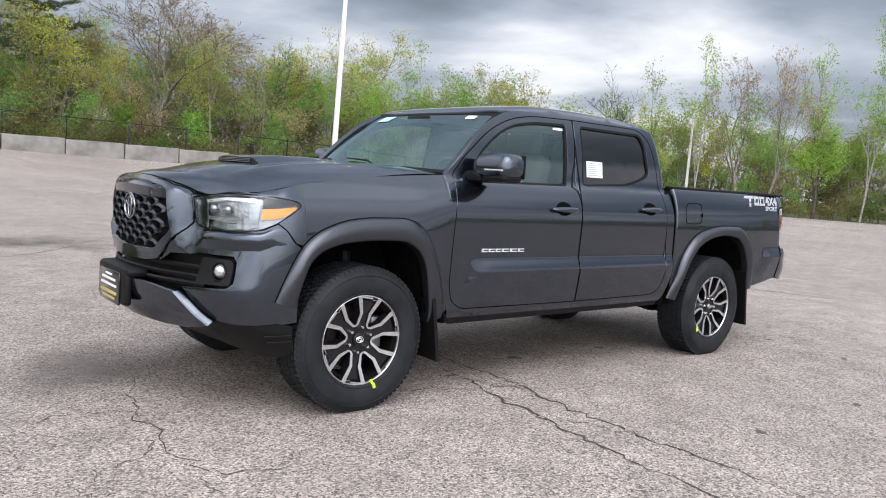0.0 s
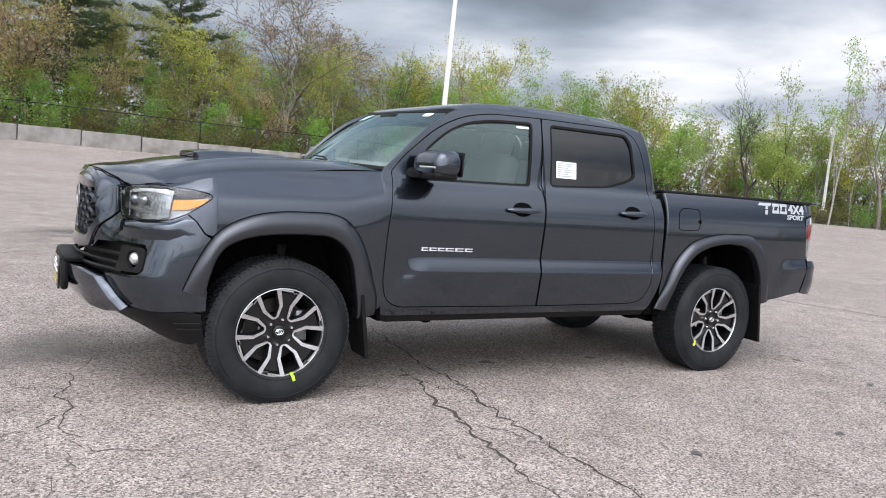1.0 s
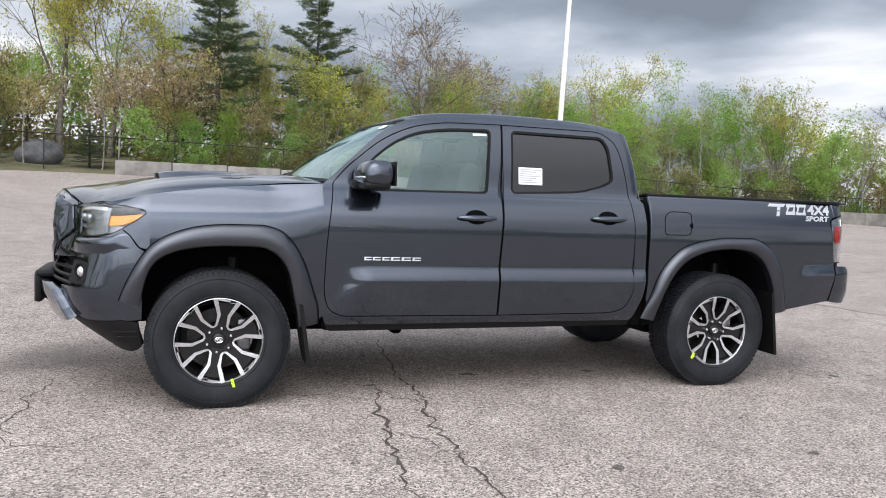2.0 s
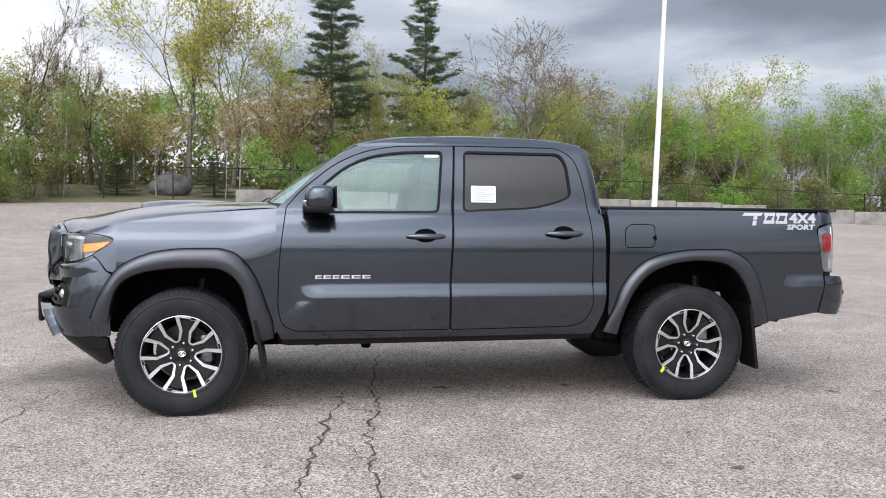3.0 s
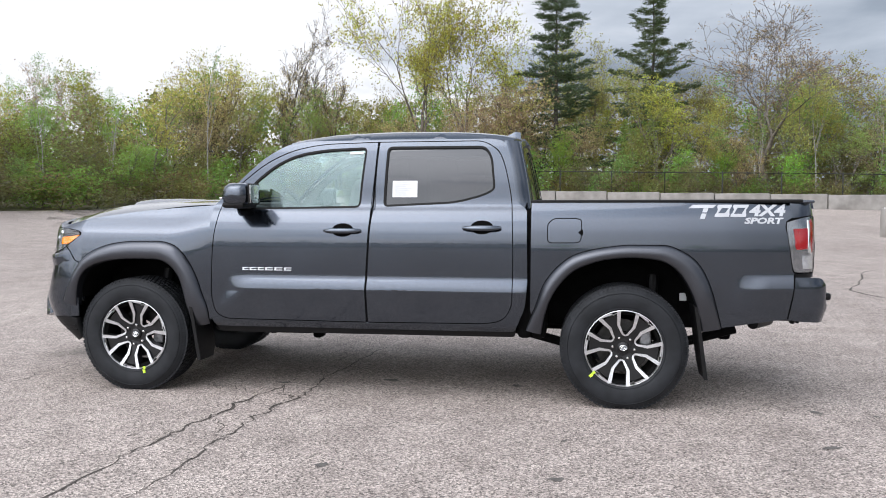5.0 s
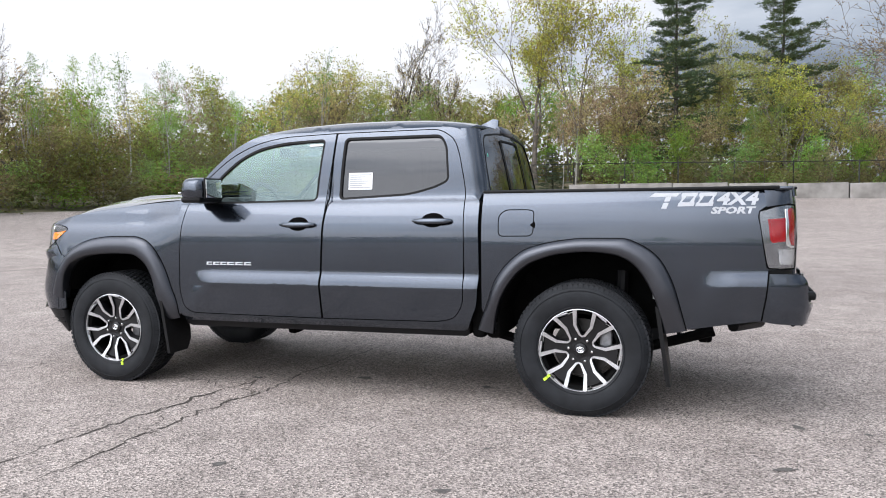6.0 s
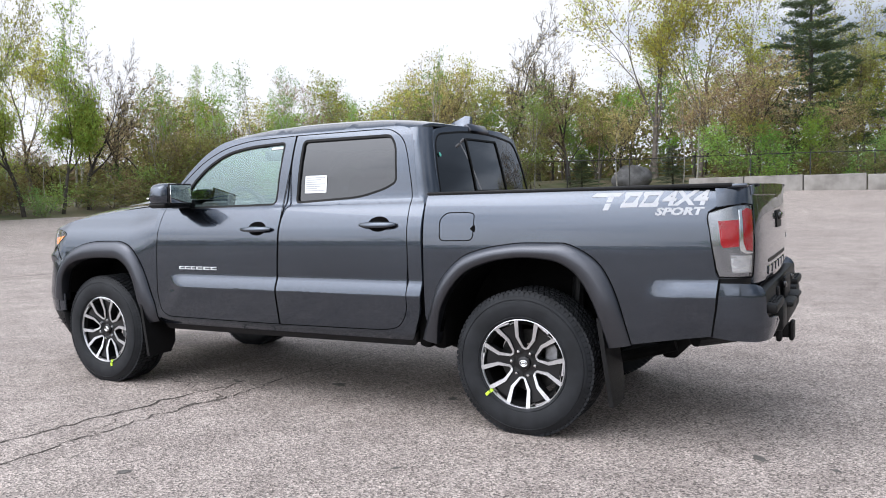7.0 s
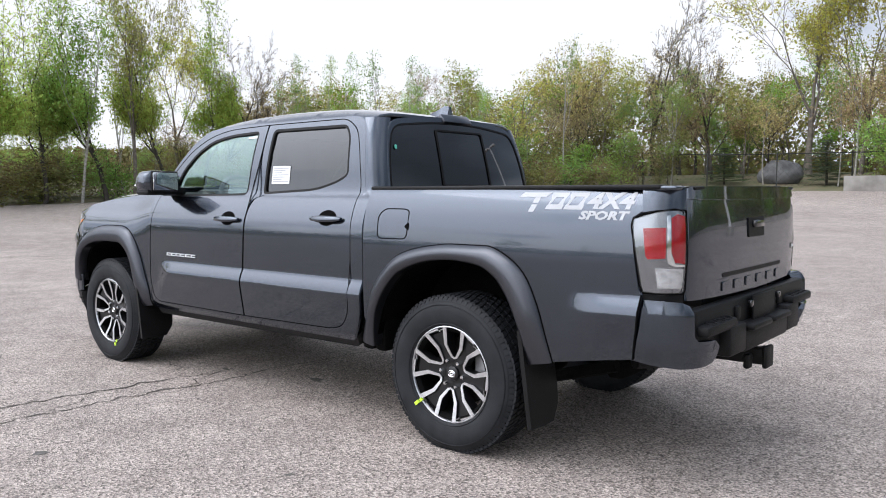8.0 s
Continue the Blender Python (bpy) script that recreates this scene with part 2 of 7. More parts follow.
WHITE = mat("white_vinyl", (0.38, 0.39, 0.41), 0.5, vary=0.06)
PAPER = mat("white_paper", (0.74, 0.75, 0.76), 0.7, vary=0.05)
GREYINK = mat("grey_print", (0.32, 0.33, 0.35), 0.7, vary=0.1)
NEON = mat("yellow_green_tape", (0.55, 0.78, 0.06), 0.5, vary=0.1)
YELLOW = mat("dull_yellow_print", (0.45, 0.36, 0.12), 0.5, vary=0.2)
FABRIC = mat("dark_grey_fabric", (0.045, 0.046, 0.05), 0.9, vary=0.2, vscale=30, bump=0.3, bscale=400)
TRIM = mat("cabin_trim", (0.05, 0.051, 0.055), 0.6, vary=0.15, bump=0.1, bscale=300)
ASPHALT = asphalt_mat()
CRACK = mat("crack_filler_dirt", (0.055, 0.047, 0.04), 0.95, vary=0.4, vscale=25, bump=0.4)
SPOT = mat("tar_spot", (0.09, 0.082, 0.075), 0.8, vary=0.35, vscale=30, bump=0.3)
SOIL = mat("leaf_litter_soil", (0.15, 0.12, 0.075), 0.95, vary=0.5, vscale=0.8, bump=0.5, bscale=6, alt=(0.07, 0.085, 0.03))
CONCRETE = mat("weathered_concrete", (0.31, 0.295, 0.275), 0.85, vary=0.3, vscale=1.6, bump=0.3, bscale=25, alt=(0.17, 0.158, 0.145))
POLE = mat("white_painted_steel", (0.72, 0.72, 0.73), 0.4, vary=0.08, vscale=3)
FENCE = mat("black_vinyl_wire", (0.014, 0.015, 0.014), 0.6, vary=0.2)
ROCKM = mat("grey_rock", (0.115, 0.115, 0.118), 0.85, vary=0.4, vscale=2.0, bump=0.6, bscale=8)
BARK = mat("grey_brown_bark", (0.15, 0.13, 0.11), 0.9, vary=0.4, vscale=6, bump=0.5, bscale=25)
BARKD = mat("dark_bark", (0.055, 0.047, 0.04), 0.9, vary=0.4, vscale=6, bump=0.5, bscale=25)
BARKP = mat("pale_birch_bark", (0.30, 0.285, 0.26), 0.8, vary=0.35, vscale=9, bump=0.3, bscale=25)
LEAF_Y = leaf_mat("yellow_green_leaves", (0.46, 0.43, 0.11), (0.32, 0.36, 0.09), 0.7, 0.55)
LEAF_L = leaf_mat("pale_fresh_leaves", (0.42, 0.52, 0.15), (0.30, 0.43, 0.11), 0.7, 0.6)
LEAF_G = leaf_mat("fresh_green_leaves", (0.28, 0.42, 0.10), (0.19, 0.32, 0.08), 0.7, 0.55)
LEAF_O = leaf_mat("olive_bud_leaves", (0.41, 0.325, 0.165), (0.32, 0.27, 0.135), 0.7, 0.45)
LEAF_D = leaf_mat("undergrowth_leaves", (0.18, 0.235, 0.065), (0.21, 0.165, 0.075), 0.7, 0.45)
NEEDLE = leaf_mat("pine_needles", (0.115, 0.155, 0.08), (0.07, 0.105, 0.055), 0.6, 0.25)

# ---- mesh tools ----
def curve(*pts):
    """Smooth monotone curve through (x, y) points."""
    xs, ys = np.array([p[0] for p in pts], float), np.array([p[1] for p in pts], float)
    h, d = np.diff(xs), np.diff(ys) / np.diff(xs)
    m = np.zeros(len(xs))
    m[0], m[-1] = d[0], d[-1]
    for i in range(1, len(xs) - 1):
        if d[i - 1] * d[i] > 0:
            w1, w2 = 2 * h[i] + h[i - 1], h[i] + 2 * h[i - 1]
            m[i] = (w1 + w2) / (w1 / d[i - 1] + w2 / d[i])

    def f(x):
        if x <= xs[0]:
            return float(ys[0] + m[0] * (x - xs[0]))
        if x >= xs[-1]:
            return float(ys[-1] + m[-1] * (x - xs[-1]))
        i = int(np.searchsorted(xs, x)) - 1
        t = (x - xs[i]) / h[i]
        a, b = 2 * t ** 3 - 3 * t ** 2 + 1, t ** 3 - 2 * t ** 2 + t
        return float(a * ys[i] + b * h[i] * m[i] + (1 - a) * ys[i + 1] + (t ** 3 - t ** 2) * h[i] * m[i + 1])
    return f


def step01(a, b, x):
    t = min(1.0, max(0.0, (x - a) / (b - a)))
    return t * t * (3 - 2 * t)


def rloop(*pts, n=5):
    """A closed outline from (a, b, radius) corners."""
    out = []
    k = len(pts)
    for i in range(k):
        p = Vector(pts[i][:2])
        r = pts[i][2] if len(pts[i]) > 2 else 0
        u, v = Vector(pts[i - 1][:2]) - p, Vector(pts[(i + 1) % k][:2]) - p
        c = min(r, u.length * 0.45, v.length * 0.45)
        if c < 1e-4:
            out.append((p.x, p.y))
            continue
        a, b = p + u.normalized() * c, p + v.normalized() * c
        for j in range(n + 1):
            t = j / n
            q = a * (1 - t) ** 2 + p * (2 * t * (1 - t)) + b * t * t
            out.append((q.x, q.y))
    return out


def area2(loop):
    return sum(loop[i - 1][0] * loop[i][1] - loop[i][0] * loop[i - 1][1] for i in range(len(loop))) / 2


def inset(loop, d):
    """The outline moved inwards by d."""
    s = 1 if area2(loop) > 0 else -1
    out, k = [], len(loop)
    for i in range(k):
        p = Vector(loop[i])
        u, v = p - Vector(loop[i - 1]), Vector(loop[(i + 1) % k]) - p
        if u.length < 1e-6 or v.length < 1e-6:
            out.append((p.x, p.y))
            continue
        u.normalize(); v.normalize()
        n1, n2 = Vector((-u.y, u.x)) * s, Vector((-v.y, v.x)) * s
        b = n1 + n2
        b = b.normalized() if b.length > 1e-6 else n1
        q = p + b * d / max(0.45, b.dot(n1))
        out.append((q.x, q.y))
    return out


def mesh_ob(name, verts, faces, material, parent, label="", normals=None, smooth=True):
    me = bpy.data.meshes.new(name)
    me.from_pydata(verts, [], faces)
    me.materials.append(material)
    me.polygons.foreach_set("use_smooth", [smooth] * len(faces))
    me.update()
    if normals:
        me.normals_split_custom_set_from_vertices(normals)
    ob = new(name, me)
    if parent:
        ob.parent = parent
    return tagged(ob, label)


def part(name, bm, material, parent, label="", smooth=35):
    """Links a bmesh as one mesh object under a thing or a part."""
    me = bpy.data.meshes.new(name)
    bmesh.ops.recalc_face_normals(bm, faces=bm.faces)
    if smooth:
        for f in bm.faces:
            f.smooth = True
        for e in bm.edges:
            if len(e.link_faces) == 2 and e.calc_face_angle(0) > radians(smooth):
                e.smooth = False
    bm.to_mesh(me)
    bm.free()
    me.materials.append(material)
    ob = new(name, me)
    if parent:
        ob.parent = parent
    return tagged(ob, label)


def panel(name, loops, fmap, parent, material, step=0.05, depth=0.014, lift=0.0, hint=(0, -1, 0), label="", twin=True):
    """A curved sheet with turned-in edges: outlines (the first one outer, the rest holes) laid on the surface fmap(a, b).
    twin: also its mirror image on the other side. Returns the sheets."""
    bm = bmesh.new()
    edges = []
    for loop in loops:
        vs = [bm.verts.new((a, b, 0)) for a, b in loop]
        edges += [bm.edges.new((vs[i - 1], vs[i])) for i in range(len(vs))]
    bmesh.ops.triangle_fill(bm, use_beauty=True, use_dissolve=False, edges=edges)
    for axis in (0, 1):
        lo, hi = min(v.co[axis] for v in bm.verts), max(v.co[axis] for v in bm.verts)
        k = max(1, int((hi - lo) / (step[axis] if isinstance(step, tuple) else step)))
        for i in range(1, k):
            co, no = [0, 0, 0], [0, 0, 0]
            co[axis], no[axis] = lo + (hi - lo) * i / k, 1
            bmesh.ops.bisect_plane(bm, geom=bm.verts[:] + bm.edges[:] + bm.faces[:], plane_co=co, plane_no=no, dist=1e-5)
    bm.verts.index_update()
    hint = Vector(hint)
    verts, normals, faces = [], [], []
    e = 2e-3
    for v in bm.verts:
        a, b = v.co.x, v.co.y
        p = Vector(fmap(a, b))
        n = (Vector(fmap(a + e, b)) - Vector(fmap(a - e, b))).cross(Vector(fmap(a, b + e)) - Vector(fmap(a, b - e)))
        n = n.normalized() if n.length > 1e-12 else hint.copy()
        if n.dot(hint) < 0:
            n = -n
        verts.append(p + n * lift)
        normals.append(n)
    for f in bm.faces:
        idx = [v.index for v in f.verts]
        fn = (verts[idx[1]] - verts[idx[0]]).cross(verts[idx[2]] - verts[idx[0]])
        faces.append(idx if fn.dot(normals[idx[0]]) > 0 else idx[::-1])
    if depth:
        made = {}
        for ed in bm.edges:
            if len(ed.link_faces) != 1:
                continue
            i, j = ed.verts[0].index, ed.verts[1].index
            c = Vector((0, 0, 0))
            lf = ed.link_faces[0]
            for v in lf.verts:
                c += verts[v.index]
            c /= len(lf.verts)
            side = (verts[j] - verts[i]).cross(normals[i])
            if side.length < 1e-9:
                continue
            side.normalize()
            if side.dot((verts[i] + verts[j]) / 2 - c) < 0:
                side = -side
            base = len(verts)
            for k in (i, j):
                verts.append(verts[k].copy()); normals.append((normals[k] + side).normalized())
            for k in (i, j):
                verts.append(verts[k] - normals[k] * depth); normals.append(side)
            q = [base, base + 1, base + 3, base + 2]
            fn = (verts[q[1]] - verts[q[0]]).cross(verts[q[2]] - verts[q[0]])
            faces.append(q if fn.dot(side) > 0 else q[::-1])
    bm.free()
    out = [mesh_ob(name, verts, faces, material, parent, label, normals)]
    if twin:
        mv = [Vector((v.x, -v.y, v.z)) for v in verts]
        mn = [Vector((v.x, -v.y, v.z)) for v in normals]
        p2 = parent
        if isinstance(parent, tuple):
            p2 = parent[1]
        out.append(mesh_ob(name, mv, [f[::-1] for f in faces], material, p2, label, mn))
    return out


def block(bm, centre, size, bevel=0.01, turn=(0, 0, 0), seg=2):
    """Adds a bevelled box."""
    r = bmesh.ops.create_cube(bm, size=1.0)
    vs = r["verts"]
    bmesh.ops.scale(bm, vec=size, verts=vs)
    if bevel:
        es = list({e for v in vs for e in v.link_edges})
        b = bmesh.ops.bevel(bm, geom=es, offset=min(bevel, min(size) * 0.45), segments=seg, affect="EDGES", profile=0.5)
        vs = list({v for f in b["faces"] for v in f.verts} | {v for v in vs if v.is_valid})
    m = pose(*centre, *turn)
    bmesh.ops.transform(bm, matrix=m, verts=vs)
    return vs


def tube(bm, pts, radii, seg=8, caps=True):
    """Adds a tapered tube along points."""
    pts = [Vector(p) for p in pts]
    if not hasattr(radii, "__len__"):
        radii = [radii] * len(pts)
    rings = []
    side = None
    for i, p in enumerate(pts):
        d = (pts[min(i + 1, len(pts) - 1)] - pts[max(i - 1, 0)]).normalized()
        if side is None:
            side = d.orthogonal().normalized()
        side = (side - d * side.dot(d)).normalized()
        up = d.cross(side)
        rings.append([bm.verts.new(p + (side * math.cos(2 * math.pi * k / seg) + up * math.sin(2 * math.pi * k / seg)) * radii[i]) for k in range(seg)])
    for a, b in zip(rings, rings[1:]):
        for k in range(seg):
            bm.faces.new((a[k - 1], a[k], b[k], b[k - 1]))
    if caps and seg > 2:
        bm.faces.new(rings[0][::-1]); bm.faces.new(rings[-1])


def revolve(bm, profile, seg=48, centre=(0, 0, 0), closed=False):
    """Adds a body of revolution about the y axis from (radius, y) points."""
    cx, cy, cz = centre
    rings = []
    for r, y in profile:
        rings.append([bm.verts.new((cx + r * math.cos(2 * math.pi * k / seg), cy + y, cz + r * math.sin(2 * math.pi * k / seg))) for k in range(seg)])
    pairs = list(zip(rings, rings[1:]))
    if closed:
        pairs.append((rings[-1], rings[0]))
    for a, b in pairs:
        for k in range(seg):
            bm.faces.new((a[k - 1], a[k], b[k], b[k - 1]))
    return rings


def prism(bm, outline, to3d, depth):
    """Adds a solid plate: outline (a, b) placed by to3d(a, b, h) at h = 0 and h = depth."""
    top = [bm.verts.new(to3d(a, b, depth)) for a, b in outline]
    bot = [bm.verts.new(to3d(a, b, 0)) for a, b in outline]
    bm.faces.new(top); bm.faces.new(bot[::-1])
    for i in range(len(top)):
        bm.faces.new((top[i - 1], bot[i - 1], bot[i], top[i]))


def thing(name, label, category, at=(0, 0, 0), group="", kind=""):
    ob = new(name)
    ob.empty_display_size = 0.2
    ob.location = at
    return tagged(ob, label, category, group, kind)


def mirrored(ob, parent):
    """A mirror image of a mesh part on the truck's other side."""
    me = ob.data.copy()
    co = np.empty(len(me.vertices) * 3, np.float32)
    me.vertices.foreach_get("co", co)
    co[1::3] *= -1
    me.vertices.foreach_set("co", co)
    nors = [Vector((n.vector.x, -n.vector.y, n.vector.z)) for n in ob.data.corner_normals]
    per = {}
    for lp, n in zip(ob.data.loops, nors):
        per.setdefault(lp.vertex_index, n)
    me.flip_normals()
    me.update()
    me.normals_split_custom_set_from_vertices([per.get(i, Vector((0, 1, 0))) for i in range(len(me.vertices))])
    o = new(ob.name.split(".")[0], me)
    o.parent = parent
    return tagged(o, ob.get("label", ""))

# ---- ground, lot, wall, fence, poles ----
MID = (1.8, 0.0)
far_height = curve((-180, 0.5), (-150, 0.0), (0, 0.0), (38, 0.0), (52, 0.45), (62, 0.85), (78, 1.05), (100, 1.2), (115, 1.1), (128, 1.0), (148, 0.95), (165, 0.75), (180, 0.5))
lot_edge = curve((-180, 27), (-160, 40), (-90, 46), (0, 54), (38, 54), (50, 49), (60, 43.2), (75, 38.8), (90, 37.6), (100, 38), (110, 37), (120, 32.5), (135, 28), (150, 25.5), (165, 25), (180, 27))


def height(x, y):
    dx, dy = x - MID[0], y - MID[1]
    r, a = math.hypot(dx, dy), math.degrees(math.atan2(dy, dx))
    t = min(r / lot_edge(a), 1.25)
    return far_height(a) * t ** 3


def polar_sheet(name, radii, steps, material, dz, edge, label, kind="structure"):
    """A sheet of rings round the truck. edge: radii are shares of the lot's edge."""
    verts = [Vector((MID[0], MID[1], dz))]
    for r in radii:
        for k in range(steps):
            a = 360 * k / steps - 180
            rr = r * lot_edge(a) if edge else r
            x, y = MID[0] + rr * math.cos(radians(a)), MID[1] + rr * math.sin(radians(a))
            verts.append(Vector((x, y, height(x, y) + dz)))
    faces = [(0, 1 + k, 1 + (k + 1) % steps) for k in range(steps)]
    for i in range(len(radii) - 1):
        for k in range(steps):
            a, b = 1 + i * steps + k, 1 + i * steps + (k + 1) % steps
            faces.append((a, a + steps, b + steps, b))
    return tagged(mesh_ob(name, verts, faces, material, None), label, name, kind=kind)


polar_sheet("ground", [0.05, 0.2, 0.4, 0.6, 0.8, 0.9, 1.0, 1.06, 1.14, 1.25, 1.5, 2.2, 4, 9, 22], 120, SOIL, -0.045, True, "brown leaf litter and soil under the trees")
polar_sheet("pavement", [0.03, 0.08, 0.14, 0.2, 0.3, 0.4, 0.5, 0.6, 0.7, 0.8, 0.9, 1.0], 120, ASPHALT, 0.0, True, "old pale asphalt of a large empty car park")


def ribbon(name, pts, width, seed, material, label, sub=7, jag=0.02):
    """A crack: a thin jagged strip lying on the asphalt."""
    rnd = random.Random(seed)
    line = []
    for (x0, y0), (x1, y1) in zip(pts, pts[1:]):
        for j in range(sub):
            t = j / sub
            line.append(Vector((x0 + (x1 - x0) * t + rnd.gauss(0, jag), y0 + (y1 - y0) * t + rnd.gauss(0, jag), 0)))
    line.append(Vector((*pts[-1], 0)))
    verts, faces = [], []
    for i, p in enumerate(line):
        d = (line[min(i + 1, len(line) - 1)] - line[max(i - 1, 0)]).normalized()
        s = Vector((-d.y, d.x, 0))
        w = width * (0.25 + 0.95 * rnd.random()) * (0.3 + 0.7 * math.sin(math.pi * min(1, (i + 1) / len(line) * 1.0 + 0.08)))
        z = height(p.x, p.y) + 0.003
        verts += [p + s * w + Vector((0, 0, z)), p - s * w + Vector((0, 0, z))]
        if i:
            faces.append((2 * i - 2, 2 * i - 1, 2 * i + 1, 2 * i))
    ob = mesh_ob(name, verts, faces, material, None, smooth=False)
    return tagged(ob, label, "crack", kind="structure")


ribbon("pavement_crack", [(1.32, 0.9), (1.25, 0.37), (1.16, -0.3), (1.18, -0.6), (1.17, -0.9), (1.1, -1.2), (1.09, -1.5), (1.07, -1.75), (1.06, -2.0), (1.07, -2.3), (1.02, -2.9), (1.06, -3.6)], 0.009, 1, CRACK, "long dark crack winding across the asphalt", jag=0.016)
ribbon("pavement_crack", [(0.96, -0.35), (0.97, -0.6), (0.88, -0.98), (0.82, -1.4), (0.78, -1.7), (0.73, -1.98), (0.72, -2.3), (0.66, -2.9), (0.6, -3.5)], 0.011, 2, CRACK, "long dark crack winding across the asphalt", jag=0.014)
ribbon("pavement_crack", [(-0.7, 0.75), (-0.86, 0.02), (-0.97, -0.35), (-0.98, -0.75), (-1.0, -1.2), (-1.06, -1.5), (-1.2, -2.1)], 0.0042, 3, CRACK, "fine crack in the asphalt", jag=0.024)
ribbon("pavement_crack", [(0.3, -0.62), (0.62, -0.7), (0.9, -0.82)], 0.005, 4, CRACK, "fine crack in the asphalt")
ribbon("pavement_crack", [(1.17, -0.9), (1.02, -0.82), (0.95, -0.5)], 0.005, 5, CRACK, "fine crack in the asphalt")
ribbon("pavement_crack", [(-12.5, -3.5), (-9.5, 2.0), (-8.6, 3.6), (-6.5, 8.0), (-2, 17)], 0.03, 6, CRACK, "straight dark joint across the asphalt", jag=0.03)
ribbon("pavement_crack", [(-20, 0.5), (-17.9, 5.2), (-16.9, 7.1), (-13, 14)], 0.04, 7, CRACK, "straight dark joint across the asphalt", jag=0.03)
ribbon("pavement_crack", [(8.5, -1), (7.2, 3.0), (6.9, 6.2), (8.2, 9.5), (12, 13)], 0.02, 8, CRACK, "dark crack across the asphalt", jag=0.03)
ribbon("pavement_crack", [(-3.4, 3.2), (-1.6, 4.6), (0.2, 6.3), (2.4, 9.4)], 0.014, 9, CRACK, "dark crack across the asphalt", jag=0.03)

ribbon("pavement_crack", [(-0.98, -0.75), (-1.12, -0.95), (-1.3, -1.05), (-1.42, -1.3)], 0.0032, 11, CRACK, "fine crack in the asphalt", jag=0.02)
ribbon("pavement_crack", [(-1.0, -1.2), (-0.85, -1.35), (-0.62, -1.38), (-0.35, -1.5)], 0.0032, 12, CRACK, "fine crack in the asphalt", jag=0.02)
ribbon("pavement_crack", [(-0.97, -0.35), (-1.25, -0.28), (-1.6, -0.35)], 0.0032, 13, CRACK, "fine crack in the asphalt", jag=0.02)
ribbon("pavement_crack", [(0.82, -1.4), (0.98, -1.6), (1.06, -1.9)], 0.0035, 14, CRACK, "fine crack in the asphalt", jag=0.016)


def spot(x, y, size, seed):
    rnd = random.Random(seed)
    k = 14
    verts = [Vector((x, y, height(x, y) + 0.004))]
    a0 = rnd.random() * 6
    for i in range(k):
        a = 2 * math.pi * i / k
        r = size * (0.55 + 0.6 * rnd.random())
        px, py = x + 1.7 * r * math.cos(a) * math.cos(a0) - r * math.sin(a) * math.sin(a0), y + 1.7 * r * math.cos(a) * math.sin(a0) * 0.5 + r * math.sin(a) * 0.8
        verts.append(Vector((px, py, height(px, py) + 0.003)))
    ob = mesh_ob("tar_spot", verts, [(0, 1 + i, 1 + (i + 1) % k) for i in range(k)], SPOT, None, smooth=False)
    return tagged(ob, "small dark tar stain on the asphalt", "stain", "tar stains", "structure")


for i, (x, y, s) in enumerate([(1.735, -2.13, 0.032), (2.855, -2.155, 0.03), (1.66, -0.32, 0.045), (4.37, -0.76, 0.04), (4.7, -0.8, 0.025), (4.25, -1.47, 0.04),
                               (2.89, -1.56, 0.02), (1.42, 0.08, 0.03), (2.55, -0.35, 0.04), (0.92, -0.51, 0.03), (-1.9, -2.0, 0.03), (3.4, -2.9, 0.025), (-0.2, -2.6, 0.02)]):
    spot(x, y, s, i)


def stain_mat():
    """Faint dark staining that fades out in patches."""
    m = mat("damp_asphalt_stain", (0.13, 0.115, 0.105), 0.85, vary=0.3, vscale=6, bump=0.3, bscale=120)
    nt = m.node_tree
    N, L = nt.nodes.new, nt.links.new
    co = N("ShaderNodeTexCoord")
    away = N("ShaderNodeVectorMath"); away.operation = "DISTANCE"; away.inputs[1].default_value = (0.5, 0.5, 0.5)
    L(co.outputs["Generated"], away.inputs[0])
    rim = N("ShaderNodeMapRange"); rim.interpolation_type = "SMOOTHSTEP"
    rim.inputs["From Min"].default_value, rim.inputs["From Max"].default_value = 0.48, 0.10
    L(away.outputs["Value"], rim.inputs["Value"])
    n = N("ShaderNodeTexNoise"); n.inputs["Scale"].default_value, n.inputs["Detail"].default_value = 0.9, 8
    L(co.outputs["Object"], n.inputs["Vector"])
    blot = N("ShaderNodeMapRange"); blot.inputs["From Min"].default_value, blot.inputs["From Max"].default_value = 0.40, 0.66
    blot.inputs["To Max"].default_value = 0.75
    L(n.outputs["Fac"], blot.inputs["Value"])
    mul = N("ShaderNodeMath"); mul.operation = "MULTIPLY"
    L(rim.outputs[0], mul.inputs[0]); L(blot.outputs[0], mul.inputs[1])
    L(mul.outputs[0], nt.nodes["Principled BSDF"].inputs["Alpha"])
    return m


STAIN = stain_mat()
for x, y, rx, ry, turn in ((-14.0, 22.0, 2.6, 9.0, 28), (-9.0, 13.5, 1.2, 4.0, 30), (0.1, 6.8, 1.6, 2.6, -30), (-0.9, 0.4, 0.8, 1.1, 0), (9.5, 7.0, 1.5, 4.0, -35)):
    c, k = math.cos(radians(turn)), math.sin(radians(turn))
    pts = [(x + rx * c * math.cos(q * math.pi / 12) - ry * k * math.sin(q * math.pi / 12), y + rx * k * math.cos(q * math.pi / 12) + ry * c * math.sin(q * math.pi / 12)) for q in range(24)]
    ob = mesh_ob("pavement_stain", [Vector((a, b, height(a, b) + 0.0015)) for a, b in [(x, y)] + pts], [(0, 1 + q, 1 + (q + 1) % 24) for q in range(24)], STAIN, None, smooth=False)
    tagged(ob, "faint dark stain worn into the asphalt", "stain", kind="structure")


# low wall of concrete barrier blocks
def wall_line(x):
    return 37.75 - 0.05 * x


